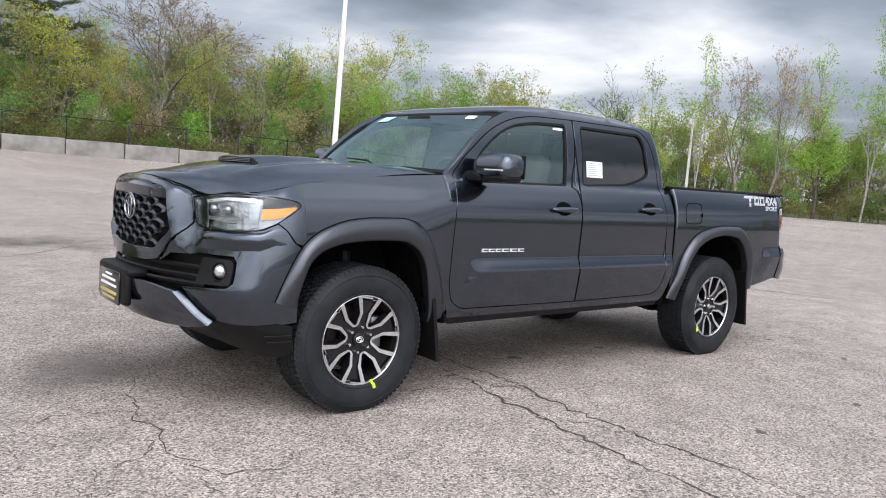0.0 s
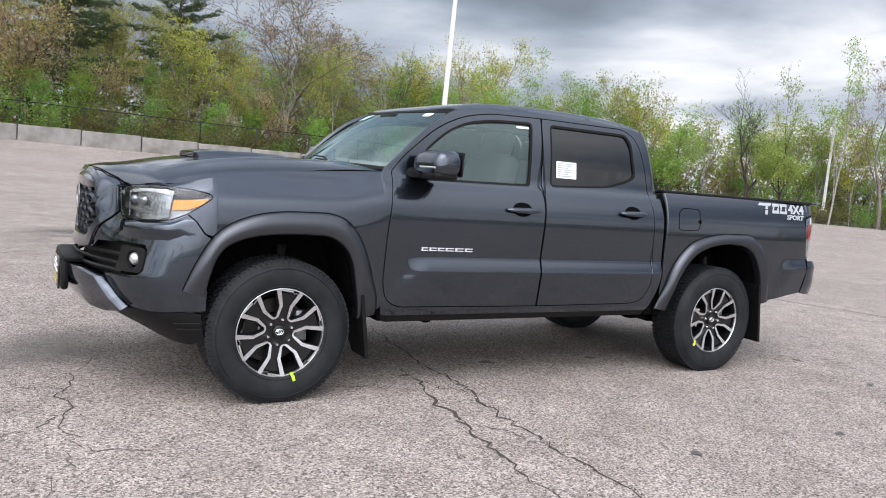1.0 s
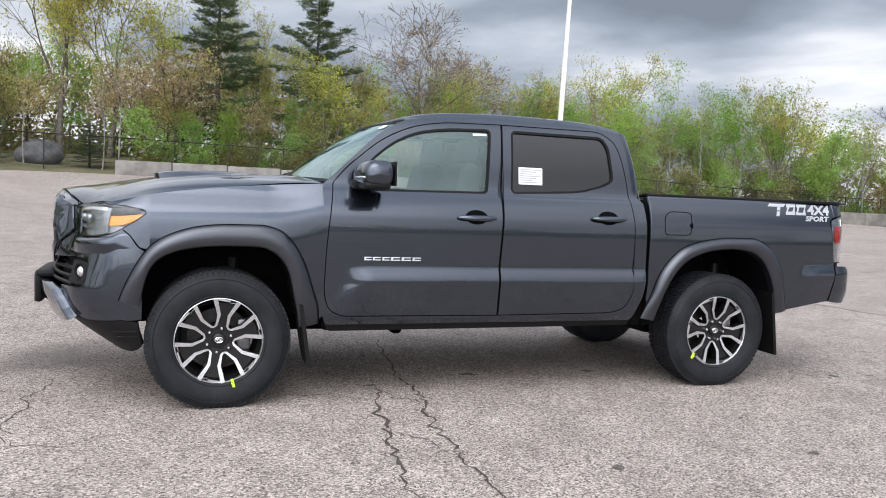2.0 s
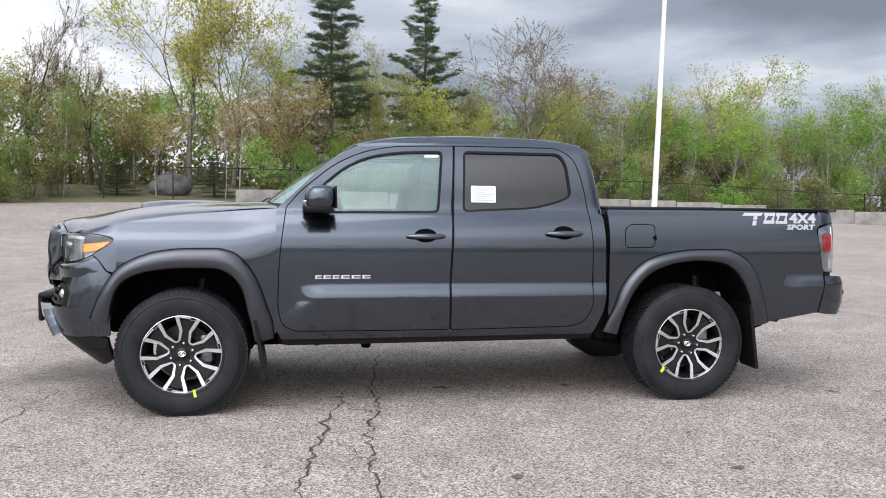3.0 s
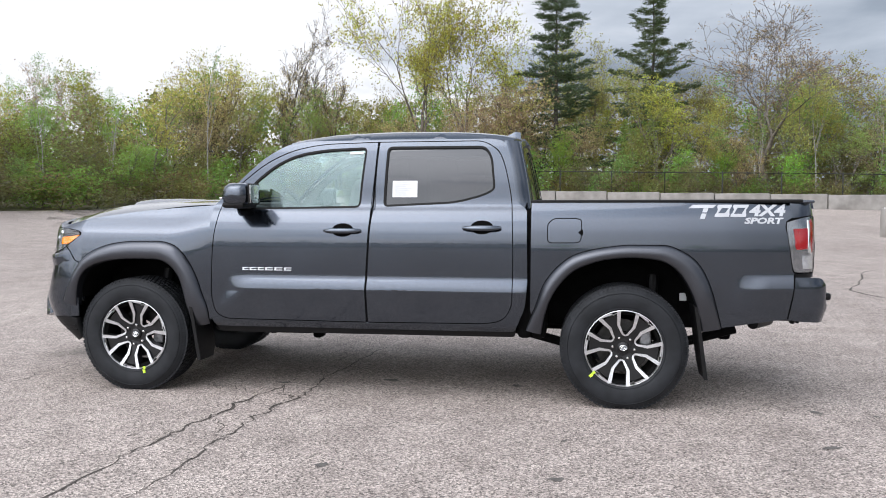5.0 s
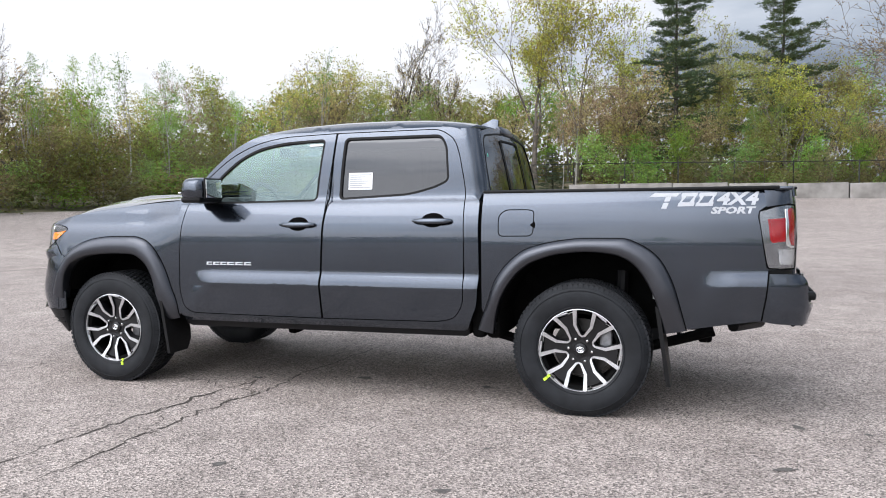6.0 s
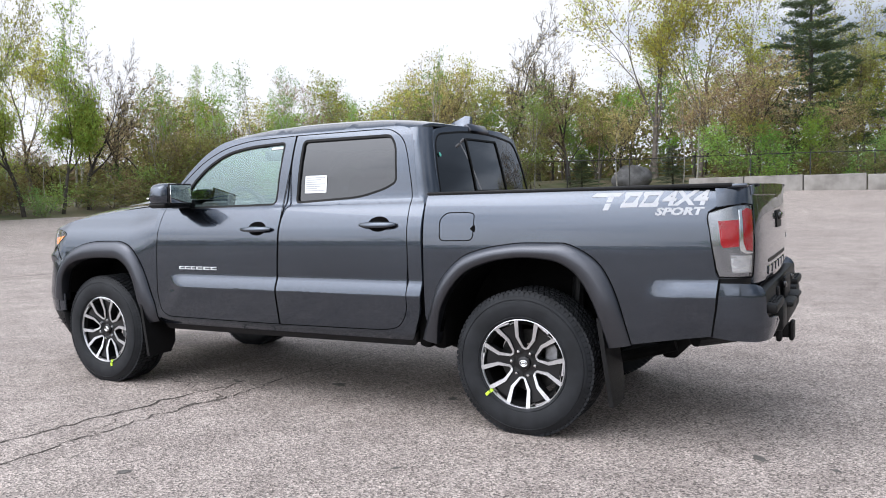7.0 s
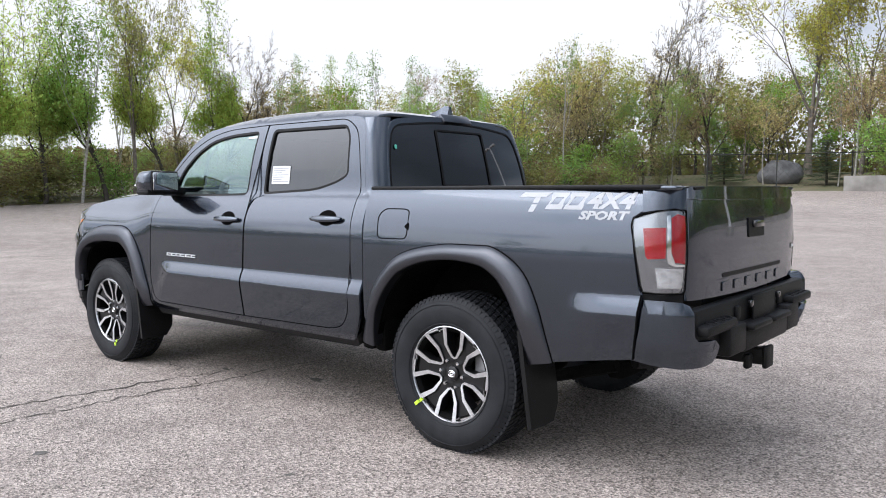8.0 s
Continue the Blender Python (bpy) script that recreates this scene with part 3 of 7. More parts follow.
def barrier(x0, x1, seed):
    rnd = random.Random(seed)
    y0, y1 = wall_line(x0), wall_line(x1)
    zc = height((x0 + x1) / 2, (y0 + y1) / 2 - 1)
    bm = bmesh.new()
    L = math.hypot(x1 - x0, y1 - y0) - 0.05
    block(bm, (0, 0, 0.40), (L, 0.6, 0.84 + rnd.uniform(-0.02, 0.02)), 0.035)
    bmesh.ops.subdivide_edges(bm, edges=[e for e in bm.edges if e.calc_length() > 0.5], cuts=3)
    for v in bm.verts:
        v.co += Vector((rnd.uniform(-0.008, 0.008), rnd.uniform(-0.01, 0.01), rnd.uniform(-0.008, 0.008)))
    ob = part("barrier_block", bm, CONCRETE, None, smooth=30)
    ob.matrix_world = pose((x0 + x1) / 2, (y0 + y1) / 2, zc + rnd.uniform(-0.02, 0.02), 0, 0, math.degrees(math.atan2(y1 - y0, x1 - x0)) + rnd.uniform(-0.6, 0.6))
    return tagged(ob, "weathered grey concrete barrier block in a low wall", "barrier", "concrete barrier wall")


for i in range(19):
    barrier(-3.4 + 2.75 * i, -3.4 + 2.75 * (i + 1), i)


def fence_run(points, top, post_gap, label):
    """A black chain-link fence: posts, a top rail and wire mesh."""
    th = thing("chain_link_fence", label, "fence", kind="")
    for (xa, ya), (xb, yb) in zip(points, points[1:]):
        L = math.hypot(xb - xa, yb - ya)
        k = max(1, round(L / post_gap))
        P = []
        for i in range(k + 1):
            x, y = xa + (xb - xa) * i / k, ya + (yb - ya) * i / k
            z = height(x, y)
            P.append(Vector((x, y, z)))
            bm = bmesh.new()
            tube(bm, [(x, y, z - 0.05), (x, y, z + top + 0.06), (x, y, z + top + 0.09)], [0.035, 0.035, 0.012], 7)
            part("post", bm, FENCE, th)
        bm = bmesh.new()
        tube(bm, [p + Vector((0, 0, top)) for p in P], 0.024, 6)
        part("top_rail", bm, FENCE, th)
        bm = bmesh.new()
        d = Vector((xb - xa, yb - ya, 0)).normalized()
        n = int(L / 0.28)
        for i in range(n):
            for s in (-1, 1):
                a = P[0] + d * (i * 0.28)
                b = a + d * (s * top)
                if (b - P[0]).dot(d) < 0 or (b - P[0]).dot(d) > L:
                    continue
                za, zb = height(a.x, a.y), height(b.x, b.y)
                tube(bm, [(a.x, a.y, za + 0.02), (b.x, b.y, zb + top)], 0.004, 3, False)
        part("wire_mesh", bm, FENCE, th)
    return th


fence_run([(-13.6, 37.3), (-3.4, 39.4), (8, 38.7), (20, 38.0), (34, 37.2), (46, 36.6)], 1.75, 3.0, "black chain-link fence with posts behind the concrete wall")


def light_pole(x, y, top, lean, label, base_block=True):
    th = thing("light_pole", label, "light pole", (x, y, height(x, y)), "parking lot lights")
    if base_block:
        bm = bmesh.new()
        revolve(bm, [(0.0, 0.92), (0.27, 0.92), (0.30, 0.89), (0.31, -0.1), (0.0, -0.1)], 20)
        ob = part("concrete_base", bm, CONCRETE, th, "round concrete footing")
        ob.matrix_basis = pose(0, 0, 0, 90)
    bm = bmesh.new()
    z0 = 0.9 if base_block else 0
    block(bm, (0, 0, z0 + 0.02), (0.34, 0.34, 0.05), 0.01)
    part("base_plate", bm, POLE, th)
    bm = bmesh.new()
    rings = []
    for z, w in ((z0, 0.085), (z0 + 0.3, 0.085), (top, 0.06)):
        rings.append([bm.verts.new((sx * w + lean * (z - z0), sy * w, z)) for sx, sy in ((-1, -0.7), (-0.7, -1), (0.7, -1), (1, -0.7), (1, 0.7), (0.7, 1), (-0.7, 1), (-1, 0.7))])
    for a, b in zip(rings, rings[1:]):
        for k in range(8):
            bm.faces.new((a[k - 1], a[k], b[k], b[k - 1]))
    bm.faces.new(rings[-1])
    part("pole", bm, POLE, th, "white square steel mast")
    for s in (-1, 1):
        bm = bmesh.new()
        block(bm, (lean * (top - z0) + s * 0.45, 0, top - 0.03), (0.62, 0.32, 0.12), 0.03)
        tube(bm, [(lean * (top - z0), 0, top - 0.05), (lean * (top - z0) + s * 0.2, 0, top - 0.03)], 0.03)
        part("lamp_head", bm, POLE, th, "flat box lamp head")
    return th


light_pole(12.95, 21.0, 9.0, 0.026, "tall white parking lot light pole on a round concrete base")
light_pole(49.4, 30.1, 7.6, 0.02, "white parking lot light pole in front of the trees")


# grey boulder behind the fence
def boulder(x, y, sx, sy, sz, seed):
    bm = bmesh.new()
    bmesh.ops.create_icosphere(bm, subdivisions=4, radius=1)
    for v in bm.verts:
        n = noise.noise(v.co * 1.3 + Vector((seed, 0, 0))) * 0.28 + noise.noise(v.co * 4 + Vector((seed, 3, 0))) * 0.07
        v.co = v.co * (1 + n)
        v.co = Vector((v.co.x * sx, v.co.y * sy, max(-0.1, v.co.z * sz + sz * 0.55)))
    ob = part("boulder", bm, ROCKM, None, smooth=50)
    ob.location = (x, y, height(x, y))
    return tagged(ob, "large rough grey boulder among the bushes", "boulder")


boulder(-7.4, 41.4, 1.1, 0.85, 0.85, 2)
boulder(-24.0, 8.8, 0.5, 0.45, 0.25, 5)
boulder(-23.6, 6.4, 0.6, 0.5, 0.35, 8)

# ---- the pickup truck ----
HUB_Z, WB = 0.376, 3.236
truck = thing("pickup_truck", "dark grey metallic double-cab pickup truck parked on the asphalt", "truck")
cab_w = curve((0.36, 0.795), (0.44, 0.818), (0.50, 0.846), (0.62, 0.855), (0.72, 0.858), (0.83, 0.8585), (0.95, 0.858), (1.02, 0.8565), (1.07, 0.852), (1.12, 0.838), (1.18, 0.813), (1.22, 0.790), (1.245, 0.768), (1.27, 0.759), (1.4, 0.740), (1.5, 0.719), (1.6, 0.691), (1.66, 0.668), (1.70, 0.645))
bed_w = curve((0.40, 0.835), (0.50, 0.850), (0.65, 0.868), (0.80, 0.874), (0.95, 0.874), (1.07, 0.868), (1.14, 0.855), (1.20, 0.836), (1.25, 0.812), (1.285, 0.786))
fen_w = curve((0.40, 0.84), (0.55, 0.868), (0.80, 0.878), (0.95, 0.874), (1.03, 0.862), (1.10, 0.832), (1.14, 0.800), (1.17, 0.776), (1.20, 0.762), (1.23, 0.748), (1.26, 0.730))
ridge = curve((0.44, 0.006), (0.55, 0.012), (0.66, 0.022), (0.698, 0.026), (0.712, 0.0262), (0.74, 0.019), (0.772, 0.006), (0.785, 0.001), (0.80, 0.0), (1.0, 0.0))
bed_taper = curve((2.6, 0.0), (3.4, 0.0), (3.8, -0.004), (4.1, -0.018), (4.25, -0.028))


def cab_side(x, z):
    m = step01(0.66, 0.84, x + 0.9 * max(0, 0.70 - z)) * step01(2.75, 2.62, x)
    return (x, -(cab_w(z) + m * ridge(min(max(z, 0.44), 1.0)) + 0.004 * math.sin((x - 0.6) * 1.5)), z)


def glass_side(x, z):
    """The side panes: flat below the belt line."""
    p = cab_side(x, max(z, 1.30))
    return (x, p[1] - 0.15 * max(0.0, 1.30 - z), z)


def bed_side(x, z):
    m = step01(3.77, 3.98, x - 0.4 * (z - 0.56))
    return (x, -(bed_w(z) + bed_taper(x) + m * 0.9 * ridge(min(max(z - 0.045, 0.44), 1.0))), z)


def fen_side(x, z):
    k = step01(0.25, 0.6, x) * (1 - 0.45 * step01(1.08, 1.24, z))
    return (x, -(fen_w(z) * (1 - k) + cab_w(z) * k), z)


# front end: plan curves at several heights, from the middle (u = 0) round to the wheel arch (u = 1)
U = (0, 0.15, 0.3, 0.45, 0.58, 0.72, 0.86, 1.0)
PLAN = {
    0.28: ((-0.56, 0), (-0.555, 0.18), (-0.545, 0.36), (-0.52, 0.52), (-0.49, 0.66), (-0.45, 0.76), (-0.40, 0.83), (-0.36, 0.856)),
    0.50: ((-0.90, 0), (-0.885, 0.18), (-0.85, 0.36), (-0.79, 0.53), (-0.73, 0.68), (-0.63, 0.80), (-0.50, 0.868), (-0.36, 0.882)),
    0.62: ((-0.955, 0), (-0.935, 0.18), (-0.89, 0.37), (-0.815, 0.55), (-0.75, 0.70), (-0.64, 0.815), (-0.50, 0.874), (-0.36, 0.886)),
    0.72: ((-0.93, 0), (-0.915, 0.18), (-0.87, 0.37), (-0.79, 0.55), (-0.73, 0.70), (-0.63, 0.81), (-0.50, 0.872), (-0.36, 0.884)),
    0.82: ((-0.910, 0), (-0.904, 0.19), (-0.878, 0.40), (-0.782, 0.54), (-0.715, 0.68), (-0.62, 0.80), (-0.50, 0.866), (-0.36, 0.879)),
    0.94: ((-0.922, 0), (-0.916, 0.19), (-0.885, 0.40), (-0.758, 0.515), (-0.70, 0.665), (-0.61, 0.785), (-0.49, 0.850), (-0.36, 0.871)),
    1.08: ((-0.914, 0), (-0.906, 0.19), (-0.872, 0.38), (-0.757, 0.49), (-0.69, 0.64), (-0.585, 0.775), (-0.47, 0.822), (-0.36, 0.838)),
    1.16: ((-0.866, 0), (-0.856, 0.18), (-0.822, 0.34), (-0.715, 0.45), (-0.63, 0.585), (-0.545, 0.69), (-0.45, 0.755), (-0.36, 0.778)),
}
_zs = sorted(PLAN)
_fx = [curve(*[(z, PLAN[z][i][0]) for z in _zs]) for i in range(8)]
_fy = [curve(*[(z, PLAN[z][i][1]) for z in _zs]) for i in range(8)]


def nose(u, z):
    s = -1 if u >= 0 else 1
    a = abs(u)
    z = min(max(z, 0.2), 1.2)
    px = smooth8([f(z) for f in _fx], a)
    py = smooth8([f(z) for f in _fy], a)
    return (px, s * py, z)


def smooth8(v, a):
    """Catmull-Rom through eight values at U."""
    a = min(max(a, 0.0), 1.0)
    i = 0
    while i < 6 and a > U[i + 1]:
        i += 1
    h = U[i + 1] - U[i]
    t = (a - U[i]) / h

    def slope(k):
        if k == 0:
            return 0.0 if abs(v[0]) > 0.5 else (v[1] - v[0]) / (U[1] - U[0])
        if k == 7:
            return 0.0 if v[7] > 0.5 else (v[7] - v[6]) / (U[7] - U[6])
        return (v[k + 1] - v[k - 1]) / (U[k + 1] - U[k - 1])
    m0, m1 = slope(i) * h, slope(i + 1) * h
    return (2 * t ** 3 - 3 * t ** 2 + 1) * v[i] + (t ** 3 - 2 * t ** 2 + t) * m0 + (-2 * t ** 3 + 3 * t ** 2) * v[i + 1] + (t ** 3 - t ** 2) * m1


def nose_u(y, z):
    lo, hi = 0.0, 1.0
    for _ in range(18):
        mid = (lo + hi) / 2
        if abs(nose(mid, z)[1]) < abs(y):
            lo = mid
        else:
            hi = mid
    return (lo + hi) / 2


def face(y, z):
    """The nose by width and height, for what sits on the front."""
    s = 1 if y > 0 else -1
    p = nose(nose_u(y, z), z)
    return (p[0], y, z)


NOSE = (-1, -0.75, 0)
hood_k = curve((-0.84, 1.05), (-0.74, 0.98), (-0.575, 0.45), (-0.36, 0.12), (-0.2, 0.04), (0.7, 0.02))
hood_mid = curve((-1.06, 1.02), (-1.0, 1.06), (-0.95, 1.105), (-0.92, 1.128), (-0.87, 1.152), (-0.80, 1.170), (-0.72, 1.180), (-0.60, 1.203), (-0.46, 1.230), (-0.29, 1.254), (-0.04, 1.277), (0.2, 1.287), (0.45, 1.290), (0.65, 1.286))
hood_drop = curve((0, 0), (0.2, 0.0), (0.4, 0.010), (0.5, 0.020), (0.6, 0.036), (0.68, 0.054), (0.74, 0.076), (0.80, 0.11))


def hood_top(x, y):
    a = abs(y)
    k = hood_k(x)
    f = 1.0 + 0.2 * step01(-0.30, -0.6, x) - 0.45 * step01(-0.1, 0.5, x)
    crease = 0.007 * math.exp(-((a - 0.43 + 0.05 * x) / 0.045) ** 2) * step01(-0.7, -0.3, x)
    return (x, y, hood_mid(x - k * y * y) - hood_drop(a) * f + crease)


roof_mid = curve((0.85, 1.594), (0.98, 1.650), (1.1, 1.690), (1.25, 1.720), (1.4, 1.736), (1.8, 1.748), (2.2, 1.741), (2.42, 1.724), (2.58, 1.694), (2.66, 1.66))
roof_drop = curve((0, 0), (0.3, 0.002), (0.45, 0.005), (0.55, 0.011), (0.62, 0.030), (0.66, 0.072), (0.69, 0.12))


def roof_top(x, y):
    return (x, y, roof_mid(x) - roof_drop(abs(y)) * (0.12 + 0.88 * step01(0.9, 1.45, x)))


def screen(v, s):
    """The windscreen: v across (-1..1), s from the base up (0..1)."""
    half = 0.742 * (1 - s) + 0.640 * s
    x = 0.43 * (1 - s) + 0.98 * s + (0.175 * (1 - s) + 0.075 * s) * v * v
    z = 1.272 * (1 - s) + 1.649 * s + 0.026 * math.sin(math.pi * s) - (0.012 * (1 - s) + 0.004 * s) * v * v
    return (x, half * v, z)


def cab_back(y, z):
    t = (z - 1.27) / 0.40
    a = abs(y)
    x = 2.70 - 0.075 * t - 0.02 * t * t - 0.03 * (y / 0.68) ** 2 - 0.45 * max(0, a - 0.64) ** 1.5 * 2.2
    return (x, y, z)


# rear end: plan from the middle round to the bedside


RU = (0, 0.2, 0.4, 0.55, 0.68, 0.80, 0.90, 1.0)
RX = (4.385, 4.384, 4.378, 4.370, 4.355, 4.322, 4.262, 4.165)
RY = (0, 0.25, 0.48, 0.62, 0.715, 0.783, 0.824, 0.845)


def tail(u, z):
    """The rear end: u from the middle (0) round the corner to the bedside (1)."""
    s = -1 if u >= 0 else 1
    a = min(abs(u), 1.0)
    i = 0
    while i < 6 and a > RU[i + 1]:
        i += 1
    t = (a - RU[i]) / (RU[i + 1] - RU[i])

    def at(v):
        m = lambda k: 0.0 if k == 0 and v is RX else ((v[min(k + 1, 7)] - v[max(k - 1, 0)]) / (RU[min(k + 1, 7)] - RU[max(k - 1, 0)]))
        h = RU[i + 1] - RU[i]
        return (2 * t ** 3 - 3 * t ** 2 + 1) * v[i] + (t ** 3 - 2 * t ** 2 + t) * h * m(i) + (3 * t ** 2 - 2 * t ** 3) * v[i + 1] + (t ** 3 - t ** 2) * h * m(i + 1)
    lean = -0.05 * step01(1.0, 1.30, z) * (z - 1.0) / 0.3 - 0.01 * step01(1.0, 0.8, z)
    k = bed_w(z) - bed_w(1.07)
    return (at(RX) + lean * 0.5, s * (at(RY) + 0.7 * k * a ** 3), z)


REAR = (1, -0.6, 0)

# --- wheels ---
def rot(p, a):
    return (p[0] * math.cos(a) - p[1] * math.sin(a), p[0] * math.sin(a) + p[1] * math.cos(a))


def wheel(x, side, spin, tape):
    """One wheel; its outer face looks to side (-1: the camera's side)."""
    hub = (x, side * 0.87, HUB_Z)
    wob = new("wheel")
    wob.parent = truck
    tagged(wob, "black-and-machined alloy wheel with an all-terrain tyre")
    R, W = 0.386, 0.252

    def Y(d):
        return -side * d          # depth inwards from the outer face
    # tyre: y is depth inwards
    bm = bmesh.new()
    prof = [(0.226, 0.020), (0.240, 0.004), (0.262, -0.006), (0.300, -0.013), (0.330, -0.010), (0.350, -0.002), (0.353, 0.001), (0.366, 0.012), (0.3745, 0.026), (0.3775, 0.040)]
    prof2 = prof + [(0.3785, W * 0.5)] + [(r, W - y) for r, y in prof[::-1]]
    revolve(bm, [(r, Y(y)) for r, y in prof2], 96, hub)
    # tread blocks and shoulder lugs
    rows = [(0.036, 0.036, 78, 0.0), (0.080, 0.036, 78, 0.5), (0.126, 0.034, 78, 0.2), (0.172, 0.036, 78, 0.7), (0.216, 0.036, 78, 0.3)]
    for yc, wd, n, ph in rows:
        for k in range(n):
            a0 = 2 * math.pi * (k + ph) / n
            da = 2 * math.pi / n * 0.40
            vs = []
            for r in (0.374, R):
                for dy, sk in ((-wd / 2, -0.012), (wd / 2, 0.012)):
                    for s in (-1, 1):
                        a = a0 + s * da * (1 if r < R else 0.88) + sk
                        vs.append(bm.verts.new((hub[0] + r * math.cos(a), hub[1] + Y(yc + dy), hub[2] + r * math.sin(a))))
            for q in ((4, 5, 7, 6), (0, 4, 6, 2), (1, 3, 7, 5), (0, 1, 5, 4), (2, 6, 7, 3)):
                bm.faces.new([vs[i] for i in q])
    for edge in (0, 1):
        for k in range(78):
            a0 = 2 * math.pi * (k + 0.3) / 78
            da = 2 * math.pi / 78 * 0.38
            vs = []
            for r, y in ((0.350, -0.001), (0.366, 0.010), (0.381, 0.022)):
                for s in (-1, 1):
                    for h in (0, 1):
                        yy = y + 0.0005 + h * 0.010
                        yy = W - yy if edge else yy
                        vs.append(bm.verts.new((hub[0] + r * math.cos(a0 + s * da), hub[1] + Y(yy), hub[2] + r * math.sin(a0 + s * da))))
            for q in ((0, 2, 6, 4), (4, 6, 10, 8), (0, 4, 5, 1), (4, 8, 9, 5), (2, 3, 7, 6), (6, 7, 11, 10), (8, 10, 11, 9)):
                bm.faces.new([vs[i] for i in q])
    # raised rings and lettering ring on the sidewall
    for r in (0.247, 0.339):
        rings = revolve(bm, [(r - 0.002, Y(-0.002 if r < 0.3 else -0.0075)), (r, Y(-0.0045 if r < 0.3 else -0.0105)), (r + 0.003, Y(-0.002 if r < 0.3 else -0.006))], 96, hub)
    part("tyre", bm, RUBBER, wob, "black all-terrain tyre", smooth=30)
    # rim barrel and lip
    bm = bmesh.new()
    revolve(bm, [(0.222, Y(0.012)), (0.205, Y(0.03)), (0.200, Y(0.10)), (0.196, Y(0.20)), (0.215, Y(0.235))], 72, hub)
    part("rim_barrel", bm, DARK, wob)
    bm = bmesh.new()
    revolve(bm, [(0.226, Y(0.026)), (0.2285, Y(0.009)), (0.231, Y(0.006)), (0.2345, Y(0.007)), (0.2365, Y(0.014)), (0.232, Y(0.026))], 96, hub)
    part("rim_lip", bm, ALU, wob, "machined aluminium rim lip")

    def place(a, b, d):
        p = rot((a, b), spin)
        return (hub[0] + p[0], hub[1] + Y(d), hub[2] + p[1])
    # six black spokes between V-shaped machined arms
    for k in range(6):
        th = math.pi / 2 + k * math.pi / 3

        def put(r, off, d, th=th):
            c = rot((r, off), th)
            return place(c[0], c[1], d)
        bm, rib = bmesh.new(), bmesh.new()
        for s in (-1, 1):
            # arm: from the foot of the V, knee, then nearly parallel out to the lip
            path = [(0.076, 0.0, 0.036), (0.082, s * 0.014, 0.034), (0.134, s * 0.046, 0.021), (0.229, s * 0.057, 0.008)]
            wid = [0.0046, 0.0058, 0.0088, 0.0120]
            secs, ribs = [], []
            for i, (r, o, d) in enumerate(path):
                j0, j1 = max(i - 1, 0), min(i + 1, 3)
                t = Vector((path[j1][0] - path[j0][0], path[j1][1] - path[j0][1])).normalized()
                n = Vector((-t.y, t.x)) * wid[i]
                secs.append([bm.verts.new(put(r + n.x, o + n.y, d)), bm.verts.new(put(r - n.x, o - n.y, d)), bm.verts.new(put(r - n.x, o - n.y, d + 0.004)), bm.verts.new(put(r + n.x, o + n.y, d + 0.004))])
                ribs.append([rib.verts.new(put(r + n.x * f, o + n.y * f, d + e)) for f, e in ((1.05, 0.004), (-1.05, 0.004), (-1.3, 0.045), (1.3, 0.045))])
            for a, b in zip(secs, secs[1:]):
                for q in range(4):
                    bm.faces.new((a[q - 1], a[q], b[q], b[q - 1]))
            bm.faces.new(secs[0]); bm.faces.new(secs[-1])
            for a, b in zip(ribs, ribs[1:]):
                for q in range(4):
                    rib.faces.new((a[q - 1], a[q], b[q], b[q - 1]))
        part("spoke_rib", rib, SPOKE, wob, smooth=25)
        part("spoke_edge", bm, ALU, wob, "machined aluminium spoke edge", smooth=25)
        # black spoke body between this V and the next
        th2 = th + math.pi / 6

        def put2(r, off, d, th2=th2):
            c = rot((r, off), th2)
            return place(c[0], c[1], d)
        bm = bmesh.new()
        out = [(0.050, -0.028), (0.085, -0.036), (0.118, -0.030), (0.165, -0.043), (0.226, -0.068), (0.227, 0.068), (0.165, 0.043), (0.118, 0.030), (0.085, 0.036), (0.050, 0.028)]
        top = [bm.verts.new(put2(r, o, 0.046 - 0.12 * max(0, r - 0.05))) for r, o in out]
        bot = [bm.verts.new(put2(r, o, 0.085)) for r, o in out]
        bm.faces.new(top); bm.faces.new(bot[::-1])
        for i in range(len(out)):
            bm.faces.new((top[i - 1], bot[i - 1], bot[i], top[i]))
        part("spoke", bm, SPOKE, wob, smooth=25)
        # machined tip of the spoke at the lip
        bm = bmesh.new()
        prism(bm, [(0.212, -0.056), (0.217, -0.036), (0.208, -0.024), (0.226, -0.016), (0.226, 0.054), (0.218, 0.056)], lambda a, b, h: put2(a, b, 0.016 - h), 0.006)
        part("spoke_tip", bm, ALU, wob, smooth=25)
        # wheel nut
        bm = bmesh.new()
        c = rot((0.066, 0), th2)
        cx, _, cz = place(c[0], c[1], 0)
        revolve(bm, [(0.0, Y(0.020)), (0.007, Y(0.021)), (0.010, Y(0.026)), (0.0105, Y(0.050))], 6, (cx, hub[1], cz))
        part("wheel_nut", bm, CHROME, wob)
    bm = bmesh.new()
    revolve(bm, [(0.0, Y(0.030)), (0.028, Y(0.031)), (0.034, Y(0.035)), (0.037, Y(0.046)), (0.060, Y(0.047)), (0.082, Y(0.050)), (0.088, Y(0.060)), (0.088, Y(0.09))], 48, hub)
    part("hub", bm, SPOKE, wob, "gloss black hub with a centre cap")
